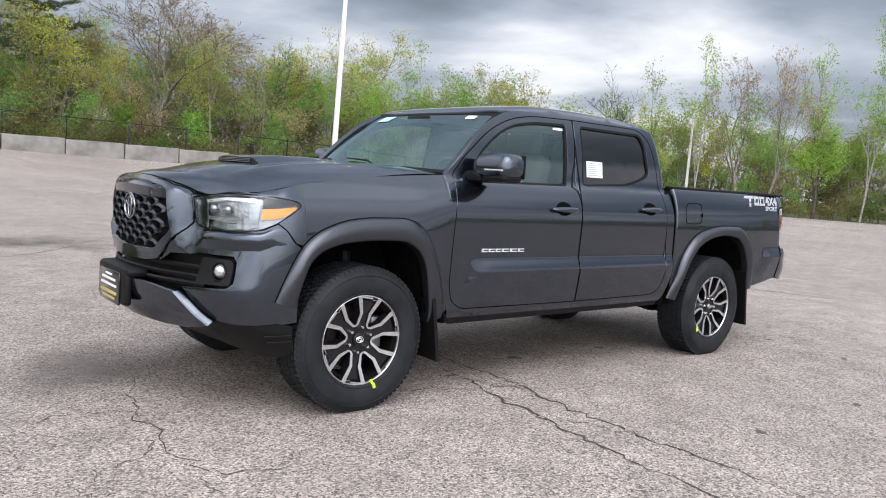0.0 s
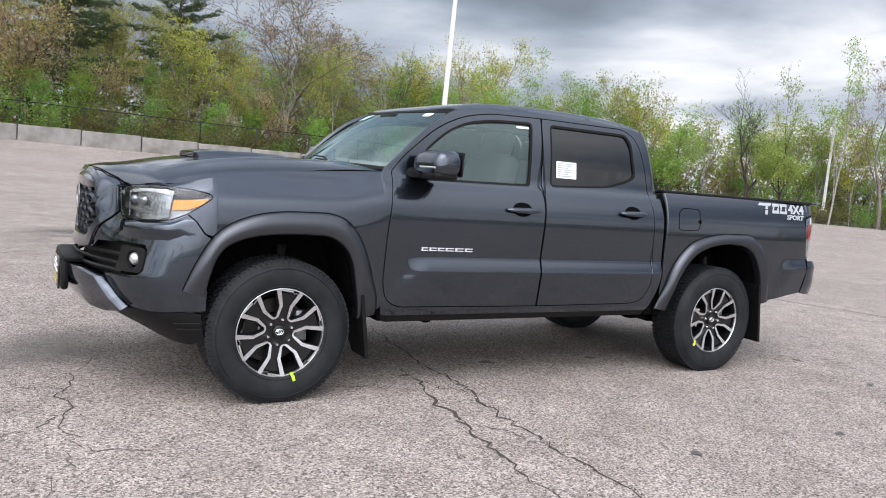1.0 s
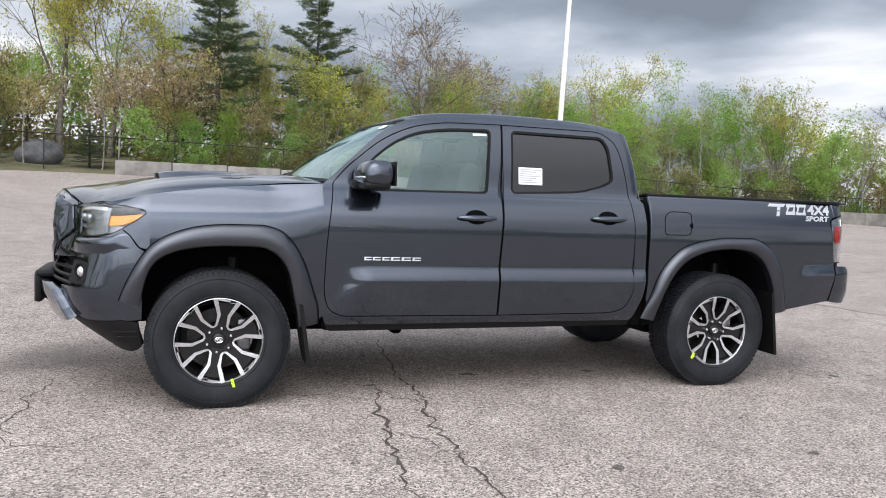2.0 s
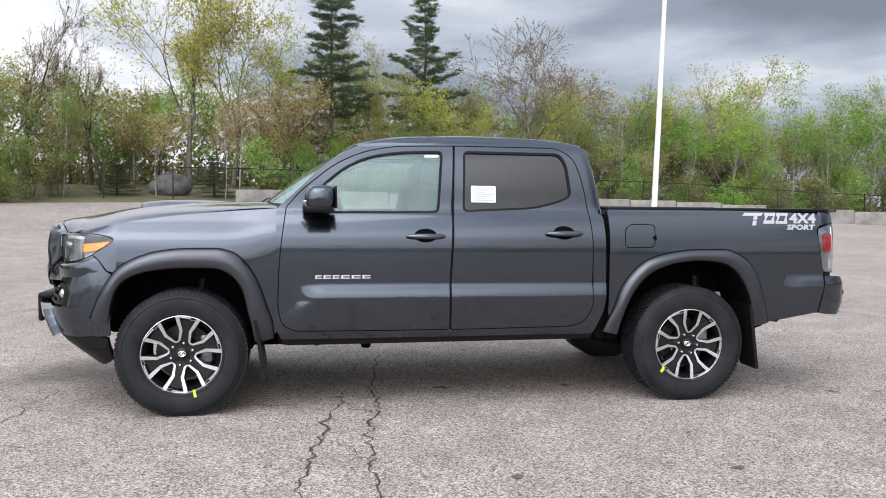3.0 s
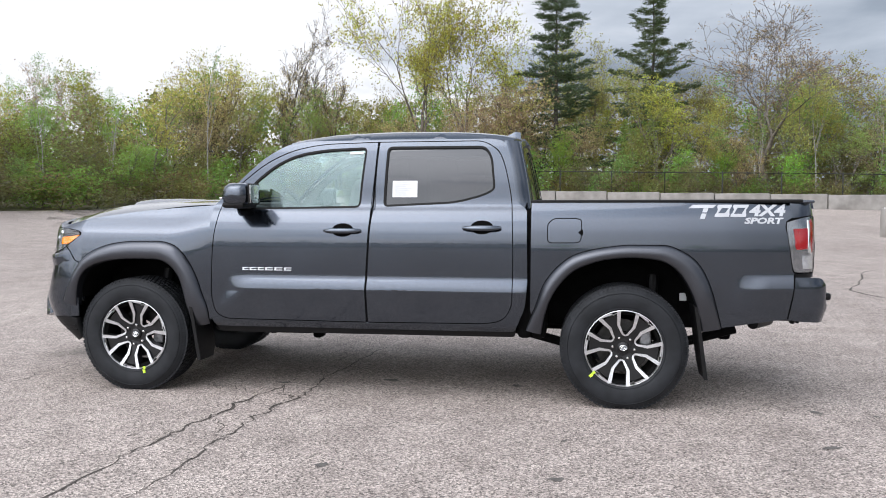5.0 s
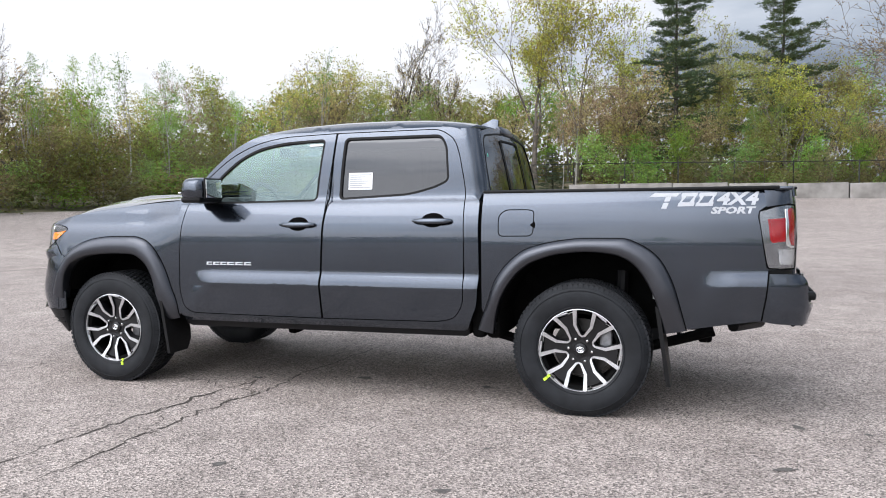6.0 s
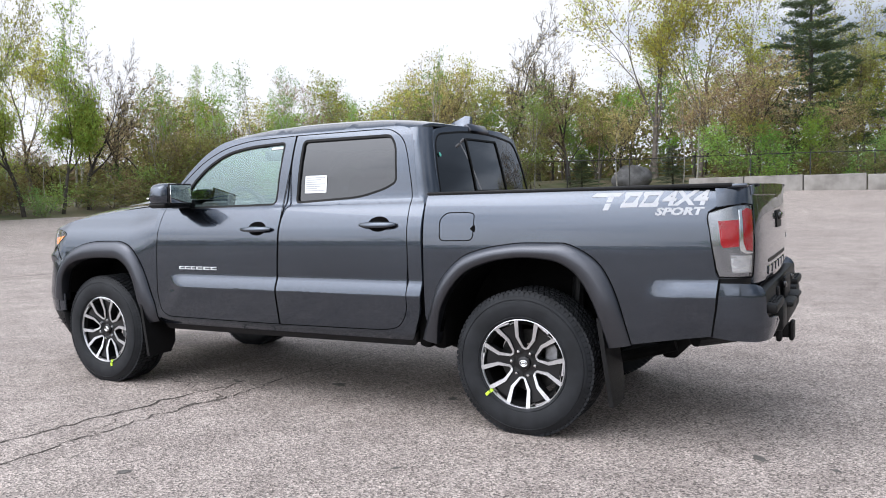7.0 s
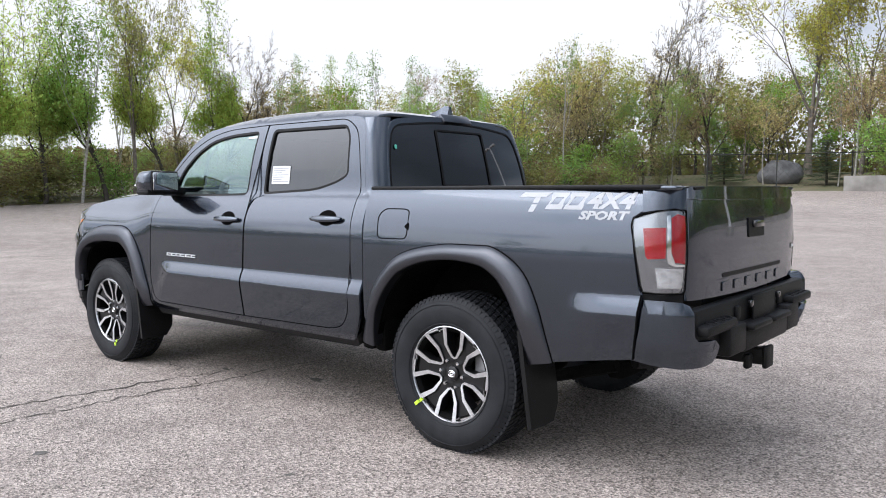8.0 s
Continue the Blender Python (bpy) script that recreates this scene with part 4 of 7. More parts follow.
    # plain oval rings as the cap's emblem
    for rx, rz, t in ((0.021, 0.015, 0.0022), (0.007, 0.013, 0.0018), (0.013, 0.006, 0.0018)):
        bm = bmesh.new()
        pts = [(hub[0] + rx * math.cos(q * math.pi / 12), hub[1] + Y(0.0285), hub[2] + rz * math.sin(q * math.pi / 12)) for q in range(25)]
        tube(bm, pts, t, 5, False)
        part("cap_emblem", bm, CHROME, wob)
    bm = bmesh.new()
    revolve(bm, [(0.09, Y(0.12)), (0.165, Y(0.12)), (0.165, Y(0.145)), (0.09, Y(0.145))], 48, hub)
    part("brake_disc", bm, DISC, wob)
    bm = bmesh.new()
    block(bm, (hub[0] + 0.135, hub[1] + Y(0.105), hub[2] + 0.02), (0.07, 0.05, 0.17), 0.012)
    part("brake_caliper", bm, CALIPER, wob, "silver brake caliper")
    if tape is not None:
        bm = bmesh.new()
        c, s = math.cos(tape), math.sin(tape)
        for r0, r1, d in ((0.225, 0.243, 0.003), (0.243, 0.268, -0.011)):
            q = []
            for r, o in ((r0, -0.008), (r0, 0.008), (r1, 0.008), (r1, -0.008)):
                q.append((hub[0] + r * c - o * s, hub[1] + Y(d), hub[2] + r * s + o * c))
            v0 = [bm.verts.new(p) for p in q]
            v1 = [bm.verts.new((p[0], p[1] + Y(0.012), p[2])) for p in q]
            bm.faces.new(v0); bm.faces.new(v1[::-1])
            for i in range(4):
                bm.faces.new((v0[i - 1], v1[i - 1], v1[i], v0[i]))
        part("tape_tag", bm, NEON, wob, "yellow-green tape tag on the rim")
    return wob


wheel(0.0, -1, radians(20), radians(-72))
wheel(WB, -1, radians(-7), radians(221))
wheel(0.0, 1, radians(12), None)
wheel(WB, 1, radians(20), None)

# --- doors ---
front_door = rloop((0.612, 1.262, 0.01), (0.70, 1.362, 0.05), (0.90, 1.528, 0.1), (1.08, 1.613, 0.1), (1.28, 1.652, 0.1), (1.664, 1.662, 0.01), (1.633, 1.02, 0.25), (1.617, 0.76, 0.1), (1.622, 0.500, 0.01), (0.665, 0.503, 0.06), (0.590, 0.54, 0.05), (0.562, 0.64, 0.1), (0.571, 0.94, 0.2))
rear_door = rloop((1.672, 1.662, 0.01), (2.36, 1.662, 0.06), (2.46, 1.60, 0.05), (2.50, 1.50, 0.1), (2.545, 1.30, 0.1), (2.560, 1.016, 0.2), (2.556, 0.62, 0.06), (2.50, 0.53, 0.05), (2.40, 0.508, 0.06), (1.630, 0.500, 0.01), (1.625, 0.76, 0.1), (1.641, 1.02, 0.25))
front_win = rloop((0.735, 1.228, 0.02), (0.81, 1.378, 0.08), (0.965, 1.508, 0.12), (1.11, 1.578, 0.12), (1.30, 1.611, 0.1), (1.587, 1.622, 0.03), (1.556, 1.240, 0.03))
rear_win = rloop((1.735, 1.624, 0.03), (2.37, 1.622, 0.05), (2.412, 1.555, 0.05), (2.434, 1.350, 0.03), (2.36, 1.313, 0.1), (2.19, 1.268, 0.15), (1.722, 1.246, 0.03))


def handle_on(x, z, owner, m):
    """Door handle: a near-black disc for the recess's shade and a painted grip; m mirrors it."""
    surf = cab_side
    for sgn, par in ((1, owner[0]), (-1, owner[1])):
        def at(a, b, h, sgn=sgn):
            p = surf(a, b)
            return (p[0], sgn * (p[1] - h), p[2])
        bm = bmesh.new()
        # the disc lies on the door skin; the cup's shade is only its colour
        ring = [(x + 0.072 * math.cos(k * math.pi / 12), z + 0.003 + 0.043 * math.sin(k * math.pi / 12)) for k in range(24)]
        cup = [bm.verts.new(at(a, b, 0.0015)) for a, b in ring]
        mid = bm.verts.new(at(x, z, 0.003))
        low = [bm.verts.new(at(x + (a - x) * 0.75, z + (b - z) * 0.75, 0.003)) for a, b in ring]
        for i in range(24):
            bm.faces.new((cup[i - 1], cup[i], low[i], low[i - 1])); bm.faces.new((low[i - 1], low[i], mid))
        ob = part("handle_recess", bm, GAP, par, smooth=60)
        bm = bmesh.new()
        secs = []
        for k in range(13):
            t = k / 12
            a = x - 0.122 + 0.244 * t
            hgt = 0.0165 * (0.45 + 0.55 * math.sin(math.pi * min(1, max(0, t * 1.0))) ** 0.5) * (1 + 0.12 * t)
            out = 0.012 + 0.026 * math.sin(math.pi * t) ** 0.6
            secs.append([bm.verts.new(at(a, z + hgt * math.sin(q * math.pi / 5), out + 0.010 * math.cos(q * math.pi / 5))) for q in range(10)])
        for c, d in zip(secs, secs[1:]):
            for q in range(10):
                bm.faces.new((c[q - 1], c[q], d[q], d[q - 1]))
        bm.faces.new(secs[0]); bm.faces.new(secs[-1][::-1])
        part("door_handle", bm, PAINT, par, "painted door handle", smooth=50)


def door(outline, window, glass, hx, hz):
    o = inset(outline, 0.0030)
    both = panel("door", [o, inset(window, -0.008)], cab_side, truck, PAINT, (0.035, 0.018), 0.02, label="dark grey metallic painted door")
    par = tuple(both)
    panel("window_seal", [inset(window, -0.0085), inset(window, 0.006)], cab_side, par[0], SEAL, 0.08, 0.012, -0.001, twin=False)
    mirrored(par[0].children[-1], par[1])
    g = panel("window_glass", [inset(window, 0.004)], glass_side, par[0], glass, 0.10, 0.0, -0.012, twin=False)[0]
    g.visible_shadow = False
    g2 = mirrored(g, par[1])
    g2.visible_shadow = False
    handle_on(hx, hz, par, 1)
    return par


fd = door(front_door, front_win, GLASS, 1.466, 1.088)
rd = door(rear_door, rear_win, TINT, 2.365, 1.108)
# --- cab shell: pillars, roof rail, rocker ---
union = rloop((0.609, 1.262, 0.01), (0.697, 1.365, 0.05), (0.898, 1.531, 0.1), (1.078, 1.616, 0.1), (1.28, 1.655, 0.1), (1.668, 1.665, 0.0), (2.36, 1.665, 0.06), (2.463, 1.602, 0.05), (2.503, 1.50, 0.1), (2.548, 1.30, 0.1), (2.563, 1.016, 0.2), (2.559, 0.62, 0.06), (2.502, 0.528, 0.05), (2.40, 0.505, 0.06), (1.626, 0.497, 0), (0.665, 0.500, 0.06), (0.588, 0.538, 0.05), (0.559, 0.64, 0.1), (0.568, 0.94, 0.2))
shell = rloop((0.553, 1.250, 0.0), (0.665, 1.352, 0.05), (0.775, 1.462, 0.05), (0.90, 1.572, 0.1), (1.00, 1.630, 0.05), (1.06, 1.655, 0.05), (1.20, 1.676, 0.05), (2.42, 1.676, 0.05), (2.500, 1.655, 0.04), (2.530, 1.57, 0.06), (2.552, 1.45, 0.1), (2.578, 1.27, 0.02), (2.642, 1.22, 0.02), (2.650, 0.76, 0.1), (2.635, 0.61, 0.05), (2.60, 0.53, 0.05), (2.57, 0.455, 0.02), (0.58, 0.450, 0.02), (0.55, 0.53, 0.02), (0.550, 0.94, 0.2))
panel("cab_shell", [shell, union], cab_side, truck, PAINT, (0.06, 0.018), 0.05, label="painted pillars and sill of the cab")
panel("sill_trim", [rloop((0.57, 0.462, 0.01), (2.58, 0.470, 0.01), (2.57, 0.415, 0.02), (0.60, 0.405, 0.02))], cab_side, truck, BLACK, 0.1, 0.08, -0.012)
# inner door panels close the gaps and carry the window openings
panel("inner_panel", [rloop((0.60, 1.235, 0.02), (0.70, 1.34, 0.05), (0.90, 1.51, 0.1), (1.08, 1.60, 0.1), (1.28, 1.64, 0.1), (2.36, 1.645, 0.06), (2.46, 1.58, 0.05), (2.54, 1.30, 0.1), (2.54, 0.50, 0.05), (0.58, 0.50, 0.05)), inset(front_win, -0.006), inset(rear_win, -0.006)], cab_side, truck, TRIM, 0.09, 0.0, -0.028, label="dark inner door trim")

# --- roof, windscreen, rear window ---
rl = [(0.98 + 0.075 * (v / 0.64) ** 2, v) for v in np.linspace(-0.64, 0.64, 17)]
rl += [(1.2, 0.664), (1.6, 0.668), (2.0, 0.668), (2.35, 0.664), (2.50, 0.655)] + [(2.606 - 0.066 * (v / 0.64) ** 2, v) for v in np.linspace(0.64, -0.64, 13)] + [(2.50, -0.655), (2.35, -0.664), (2.0, -0.668), (1.6, -0.668), (1.2, -0.664)]
panel("roof", [[(float(a), float(b)) for a, b in rl]], roof_top, truck, PAINT, 0.06, 0.02, hint=(0, 0, 1), twin=False, label="painted roof")
g = panel("windscreen", [rloop((-0.985, 0.015, 0.05), (0.985, 0.015, 0.05), (0.985, 0.985, 0.05), (-0.985, 0.985, 0.05))], screen, truck, GLASS, 0.1, 0.0, hint=(-1, 0, 0.6), twin=False, label="clear windscreen")[0]
g.visible_shadow = False
panel("windscreen_band", [rloop((-1, 0, 0), (1, 0, 0), (1, 1, 0), (-1, 1, 0)), rloop((-0.955, 0.035, 0.04), (0.955, 0.035, 0.04), (0.955, 0.955, 0.06), (-0.955, 0.955, 0.06))], screen, g, SEAL, 0.1, 0.006, 0.003, hint=(-1, 0, 0.6), twin=False)
panel("dealer_sticker", [rloop((-0.80, 0.845, 0.03), (-0.68, 0.845, 0.03), (-0.68, 0.925, 0.03), (-0.80, 0.925, 0.03))], screen, g, PAPER, 0.1, 0.0, 0.004, hint=(-1, 0, 0.6), twin=False, label="small white oval sticker")
panel("toll_sticker", [rloop((0.45, 0.80, 0.01), (0.72, 0.80, 0.01), (0.72, 0.93, 0.01), (0.45, 0.93, 0.01))], screen, g, mat("pale_blue_film", (0.45, 0.66, 0.72), 0.4, vary=0.1), 0.1, 0.0, 0.004, hint=(-1, 0, 0.6), twin=False, label="pale blue film strip")
for s in (0.35, -0.3):
    bm = bmesh.new()
    tube(bm, [Vector(screen(s, 0.01)) + Vector((-0.02, 0, 0.012)), Vector(screen(s + 0.12, 0.05)) + Vector((-0.01, 0, 0.014)), Vector(screen(s + 0.48, 0.075)) + Vector((-0.008, 0, 0.012))], [0.008, 0.006, 0.004], 6)
    part("wiper", bm, BLACK, g)
bm = bmesh.new()
prism(bm, [(0.40 + 0.175 * (v / 0.74) ** 2, v) for v in np.linspace(-0.74, 0.74, 15)] + [(0.46 + 0.175 * (v / 0.74) ** 2, v) for v in np.linspace(0.74, -0.74, 15)], lambda a, b, h: (a, b, 1.238 + h), 0.022)
part("cowl", bm, BLACK, truck)
back_out = rloop((-0.676, 1.22, 0.02), (0.676, 1.22, 0.02), (0.655, 1.40, 0.1), (0.590, 1.650, 0.08), (0.3, 1.690, 0.2), (-0.3, 1.690, 0.2), (-0.590, 1.650, 0.08), (-0.655, 1.40, 0.1))
back_win = rloop((-0.655, 1.262, 0.03), (0.655, 1.262, 0.03), (0.632, 1.45, 0.1), (0.572, 1.622, 0.08), (0.2, 1.660, 0.2), (-0.2, 1.660, 0.2), (-0.572, 1.622, 0.08), (-0.632, 1.45, 0.1))
# rounded corner pillars between the cab's side and its back
shell_end = curve((1.20, 2.586), (1.27, 2.576), (1.45, 2.550), (1.57, 2.527), (1.66, 2.495))
for sgn in (1, -1):
    bm = bmesh.new()
    rows = []
    for z in np.linspace(1.20, 1.662, 20):
        z = float(z)
        a = Vector((shell_end(z) - 0.004, -cab_w(z), z))
        b = Vector(cab_back(-(cab_w(z) - 0.105), z)) - Vector((0.004, 0, 0))
        c = Vector((b.x, a.y, z))
        rows.append([bm.verts.new(((a * (1 - t) ** 2 + c * (2 * t * (1 - t)) + b * t * t).x, sgn * (a * (1 - t) ** 2 + c * (2 * t * (1 - t)) + b * t * t).y, z)) for t in np.linspace(0, 1, 10)])
    for p, q in zip(rows, rows[1:]):
        for k in range(9):
            bm.faces.new((p[k], p[k + 1], q[k + 1], q[k]))
    part("cab_corner", bm, PAINT, truck, "rounded painted corner of the cab", smooth=70)
panel("cab_back", [back_out, back_win], cab_back, truck, PAINT, 0.06, 0.03, hint=(1, 0, 0), twin=False, label="painted back wall of the cab")
rg = panel("rear_window", [inset(back_win, 0.002)], cab_back, truck, TINT, 0.1, 0.0, -0.004, hint=(1, 0, 0), twin=False, label="dark tinted rear window")[0]
panel("window_seal", [inset(back_win, -0.004), inset(back_win, 0.006)], cab_back, rg, SEAL, 0.1, 0.006, 0.001, hint=(1, 0, 0), twin=False)
panel("slider_frame", [rloop((-0.235, 1.285, 0.01), (0.235, 1.285, 0.01), (0.225, 1.615, 0.02), (-0.225, 1.615, 0.02)), rloop((-0.225, 1.293, 0.01), (0.225, 1.293, 0.01), (0.215, 1.605, 0.02), (-0.215, 1.605, 0.02))], cab_back, rg, SEAL, 0.1, 0.006, 0.004, hint=(1, 0, 0), twin=False)
panel("inspection_dot", [[(-0.575 + 0.010 * math.cos(k * math.pi / 6), 1.50 + 0.013 * math.sin(k * math.pi / 6)) for k in range(12)]], cab_back, rg, mat("teal_sticker", (0.12, 0.55, 0.42), 0.5, vary=0.1), 0.1, 0.001, 0.004, hint=(1, 0, 0), twin=False)
bm = bmesh.new()
block(bm, (2.592, 0, 1.684), (0.065, 0.27, 0.030), 0.012, (0, 52, 0))
part("brake_light", bm, FLARE, truck, "high brake light on the roof edge")
bm = bmesh.new()
fin = [(2.40, 0.0), (2.46, 0.032), (2.515, 0.066), (2.552, 0.068), (2.556, 0.0)]
lo = [bm.verts.new((x, s * 0.032, roof_mid(x) - 0.003)) for x, z in fin for s in (-1, 1)]
hi = [bm.verts.new((x, s * 0.010, roof_mid(x) + z)) for x, z in fin for s in (-1, 1)]
for i in range(4):
    for s in (0, 1):
        bm.faces.new((lo[2 * i + s], lo[2 * i + 2 + s], hi[2 * i + 2 + s], hi[2 * i + s]))
    bm.faces.new((hi[2 * i], hi[2 * i + 1], hi[2 * i + 3], hi[2 * i + 2]))
bm.faces.new((lo[8], lo[9], hi[9], hi[8])); bm.faces.new((lo[0], lo[1], hi[1], hi[0]))
part("antenna_fin", bm, PAINT, truck, "shark-fin antenna")

# --- fenders and hood ---
ARCH_F_OUT = [(-0.508, 0.60), (-0.478, 0.68), (-0.436, 0.769), (-0.359, 0.885), (-0.257, 0.952), (-0.104, 0.997), (0.031, 1.009), (0.202, 1.010), (0.305, 0.986), (0.390, 0.908), (0.458, 0.784), (0.499, 0.66), (0.533, 0.553), (0.540, 0.46)]
ARCH_F_IN = [(-0.405, 0.57), (-0.385, 0.68), (-0.355, 0.769), (-0.300, 0.830), (-0.174, 0.876), (-0.06, 0.890), (0.04, 0.894), (0.20, 0.891), (0.286, 0.855), (0.354, 0.767), (0.376, 0.69), (0.392, 0.61), (0.412, 0.53), (0.425, 0.44)]
ARCH_R_OUT = [(2.640, 0.47), (2.663, 0.535), (2.697, 0.612), (2.751, 0.76), (2.843, 0.878), (2.936, 0.944), (3.124, 0.992), (3.276, 1.007), (3.468, 1.007), (3.565, 0.974), (3.664, 0.899), (3.738, 0.757), (3.781, 0.606), (3.806, 0.51)]
ARCH_R_IN = [(2.735, 0.45), (2.752, 0.54), (2.783, 0.648), (2.845, 0.759), (2.938, 0.852), (3.02, 0.890), (3.13, 0.920), (3.278, 0.933), (3.432, 0.918), (3.529, 0.869), (3.600, 0.775), (3.640, 0.690), (3.668, 0.60), (3.690, 0.49)]


def dense(pts, n):
    P = [Vector(p) for p in pts]
    acc = [0.0]
    for a, b in zip(P, P[1:]):
        acc.append(acc[-1] + (b - a).length)
    fx, fz = curve(*[(s, p.x) for s, p in zip(acc, P)]), curve(*[(s, p.y) for s, p in zip(acc, P)])
    return [(fx(acc[-1] * i / (n - 1)), fz(acc[-1] * i / (n - 1))) for i in range(n)]


ao_f, ai_f, ao_r, ai_r = dense(ARCH_F_OUT, 48), dense(ARCH_F_IN, 48), dense(ARCH_R_OUT, 48), dense(ARCH_R_IN, 48)
mid_f = [((a[0] * 0.75 + b[0] * 0.25), (a[1] * 0.75 + b[1] * 0.25)) for a, b in zip(ao_f, ai_f)]
mid_r = [((a[0] * 0.75 + b[0] * 0.25), (a[1] * 0.75 + b[1] * 0.25)) for a, b in zip(ao_r, ai_r)]


def flare(outer, inner, surf):
    """Wheel-arch flare: a bulging band with a lip turned in."""
    rows = [(0.0, 0.001), (0.03, 0.013), (0.10, 0.022), (0.22, 0.032), (0.36, 0.040), (0.52, 0.044), (0.70, 0.043), (0.88, 0.040), (0.97, 0.034), (1.0, 0.026), (1.0, -0.05)]
    for sgn in (1, -1):
        bm = bmesh.new()
        grid = []
        for i, (a, b) in enumerate(zip(outer, inner)):
            w = surf(*a)[1]
            fade = 0.55 + 0.45 * min(1, min(i, len(outer) - 1 - i) / 6)
            grid.append([bm.verts.new((a[0] + (b[0] - a[0]) * t, sgn * (w - h * fade if h > 0 else w - h), a[1] + (b[1] - a[1]) * t)) for t, h in rows])
        for p, q in zip(grid, grid[1:]):
            for k in range(len(rows) - 1):
                bm.faces.new((p[k], p[k + 1], q[k + 1], q[k]))
        part("wheel_arch_flare", bm, FLARE, truck, "satin grey wheel-arch flare", smooth=50)


def flare_base_f(x, z):
    if x > -0.36:
        return fen_side(x, z)
    lo, hi = 0.5, 1.0
    for _ in range(16):
        m = (lo + hi) / 2
        if nose(m, z)[0] < x:
            lo = m
        else:
            hi = m
    return nose((lo + hi) / 2, z)


flare(ao_f, ai_f, flare_base_f)
flare(ao_r, ai_r, bed_side)
seam_z = curve((-0.36, 1.157), (-0.1, 1.196), (0.2, 1.226), (0.45, 1.244), (0.62, 1.254))
fl = [(float(x), seam_z(float(x))) for x in np.linspace(-0.36, 0.606, 20)] + [(0.5680, 0.95), (0.5615, 0.80), (0.5585, 0.64), (0.558, 0.56), (0.556, 0.50)] + [p for p in mid_f[::-1] if p[0] > -0.355]
fl += [(-0.36, mid_f[[p[0] > -0.355 for p in mid_f].index(True)][1])]
panel("fender", [fl], fen_side, truck, PAINT, 0.045, 0.02, label="painted front fender")
# the fender's front end above and behind the lamp
panel("fender_tip", [[(0.700, 1.100), (0.75, 1.112), (0.82, 1.125), (0.90, 1.140), (1.0, 1.157), (1.0, 0.865), (0.950, 0.880), (0.902, 0.938), (0.853, 0.972), (0.92, 1.018), (0.975, 1.052), (0.975, 1.066), (0.95, 1.078), (0.85, 1.092)]], nose, truck, PAINT, 0.05, 0.02, hint=NOSE, label="painted fender end beside the headlight")
hood_loop = [(-0.866, 0.0), (-0.852, 0.15), (-0.805, 0.32), (-0.742, 0.455), (-0.70, 0.53), (-0.635, 0.62), (-0.575, 0.690), (-0.50, 0.722), (-0.36, 0.762), (-0.1, 0.752), (0.2, 0.742), (0.45, 0.738), (0.59, 0.738)]
hood_back = [(0.415 + 0.175 * (v / 0.738) ** 2, v) for v in np.linspace(0.6, 0.0, 9)]
half = hood_loop + [(float(a), float(b)) for a, b in hood_back]
full = half + [(a, -b) for a, b in half[::-1] if b > 1e-6]
full = [p for i, p in enumerate(full) if i == 0 or (abs(p[0] - full[i - 1][0]) + abs(p[1] - full[i - 1][1])) > 1e-4]
panel("hood", [inset(full, 0.003)], hood_top, truck, PAINT, 0.05, 0.025, hint=(-0.2, 0, 1), twin=False, label="painted hood")
# hood scoop
bm = bmesh.new()
rows = []
for x, h, w in ((-0.36, 0.030, 0.265), (-0.33, 0.034, 0.27), (-0.2, 0.031, 0.27), (0.0, 0.020, 0.25), (0.18, 0.007, 0.22), (0.24, 0.0, 0.2)):
    rows.append([bm.verts.new((x + 0.03 * (k / 6) ** 2 * (1 if x < -0.3 else 0), w * k / 6 * (1.0 if abs(k) < 6 else 1.06), hood_top(x, w * k / 6)[2] + (h if abs(k) < 5 else (h * 0.8 if abs(k) == 5 else -0.002)))) for k in range(-6, 7)])
for a, b in zip(rows, rows[1:]):
    for k in range(12):
        bm.faces.new((a[k], a[k + 1], b[k + 1], b[k]))
sc = part("hood_scoop", bm, PAINT, truck, "raised hood scoop", smooth=50)
bm = bmesh.new()
n = 13
top = [bm.verts.new((-0.361 + 0.03 * (k / 6) ** 2, 0.262 * k / 6, hood_top(-0.36, 0.26 * k / 6)[2] + (0.028 if abs(k) < 5 else 0.022 if abs(k) == 5 else 0.004))) for k in range(-6, 7)]
bot = [bm.verts.new((-0.366 + 0.03 * (k / 6) ** 2, 0.262 * k / 6, hood_top(-0.366, 0.26 * k / 6)[2] + 0.003)) for k in range(-6, 7)]
for k in range(12):
    bm.faces.new((top[k], top[k + 1], bot[k + 1], bot[k]))
part("scoop_mouth", bm, BLACK, sc)
bm = bmesh.new()
for j in range(3):
    tube(bm, [(-0.372 + 0.03 * (k / 6) ** 2, 0.25 * k / 6, hood_top(-0.37, 0.25 * k / 6)[2] + 0.007 + 0.008 * j) for k in range(-5, 6)], 0.0024, 5)
part("scoop_bars", bm, GLOSS, sc)

# --- front fascia ---
gr_out = [(0, 1.153), (0.18, 1.148), (0.33, 1.126), (0.43, 1.094), (0.476, 1.066), (0.492, 1.00), (0.500, 0.945), (0.485, 0.915), (0.44, 0.855), (0.395, 0.79), (0.35, 0.752), (0.25, 0.735), (0, 0.728)]
gr_in = [(0, 1.128), (0.2, 1.124), (0.35, 1.106), (0.392, 1.086), (0.418, 1.0), (0.438, 0.905), (0.425, 0.876), (0.345, 0.806), (0.27, 0.793), (0, 0.786)]
both = lambda h: h + [(-a, b) for a, b in h[::-1] if a > 1e-6]
gs = panel("grille_surround", [both(gr_out), both(gr_in)], face, truck, PAINT, 0.04, 0.06, 0.004, hint=(-1, 0, 0.1), twin=False, label="painted octagonal grille surround")[0]
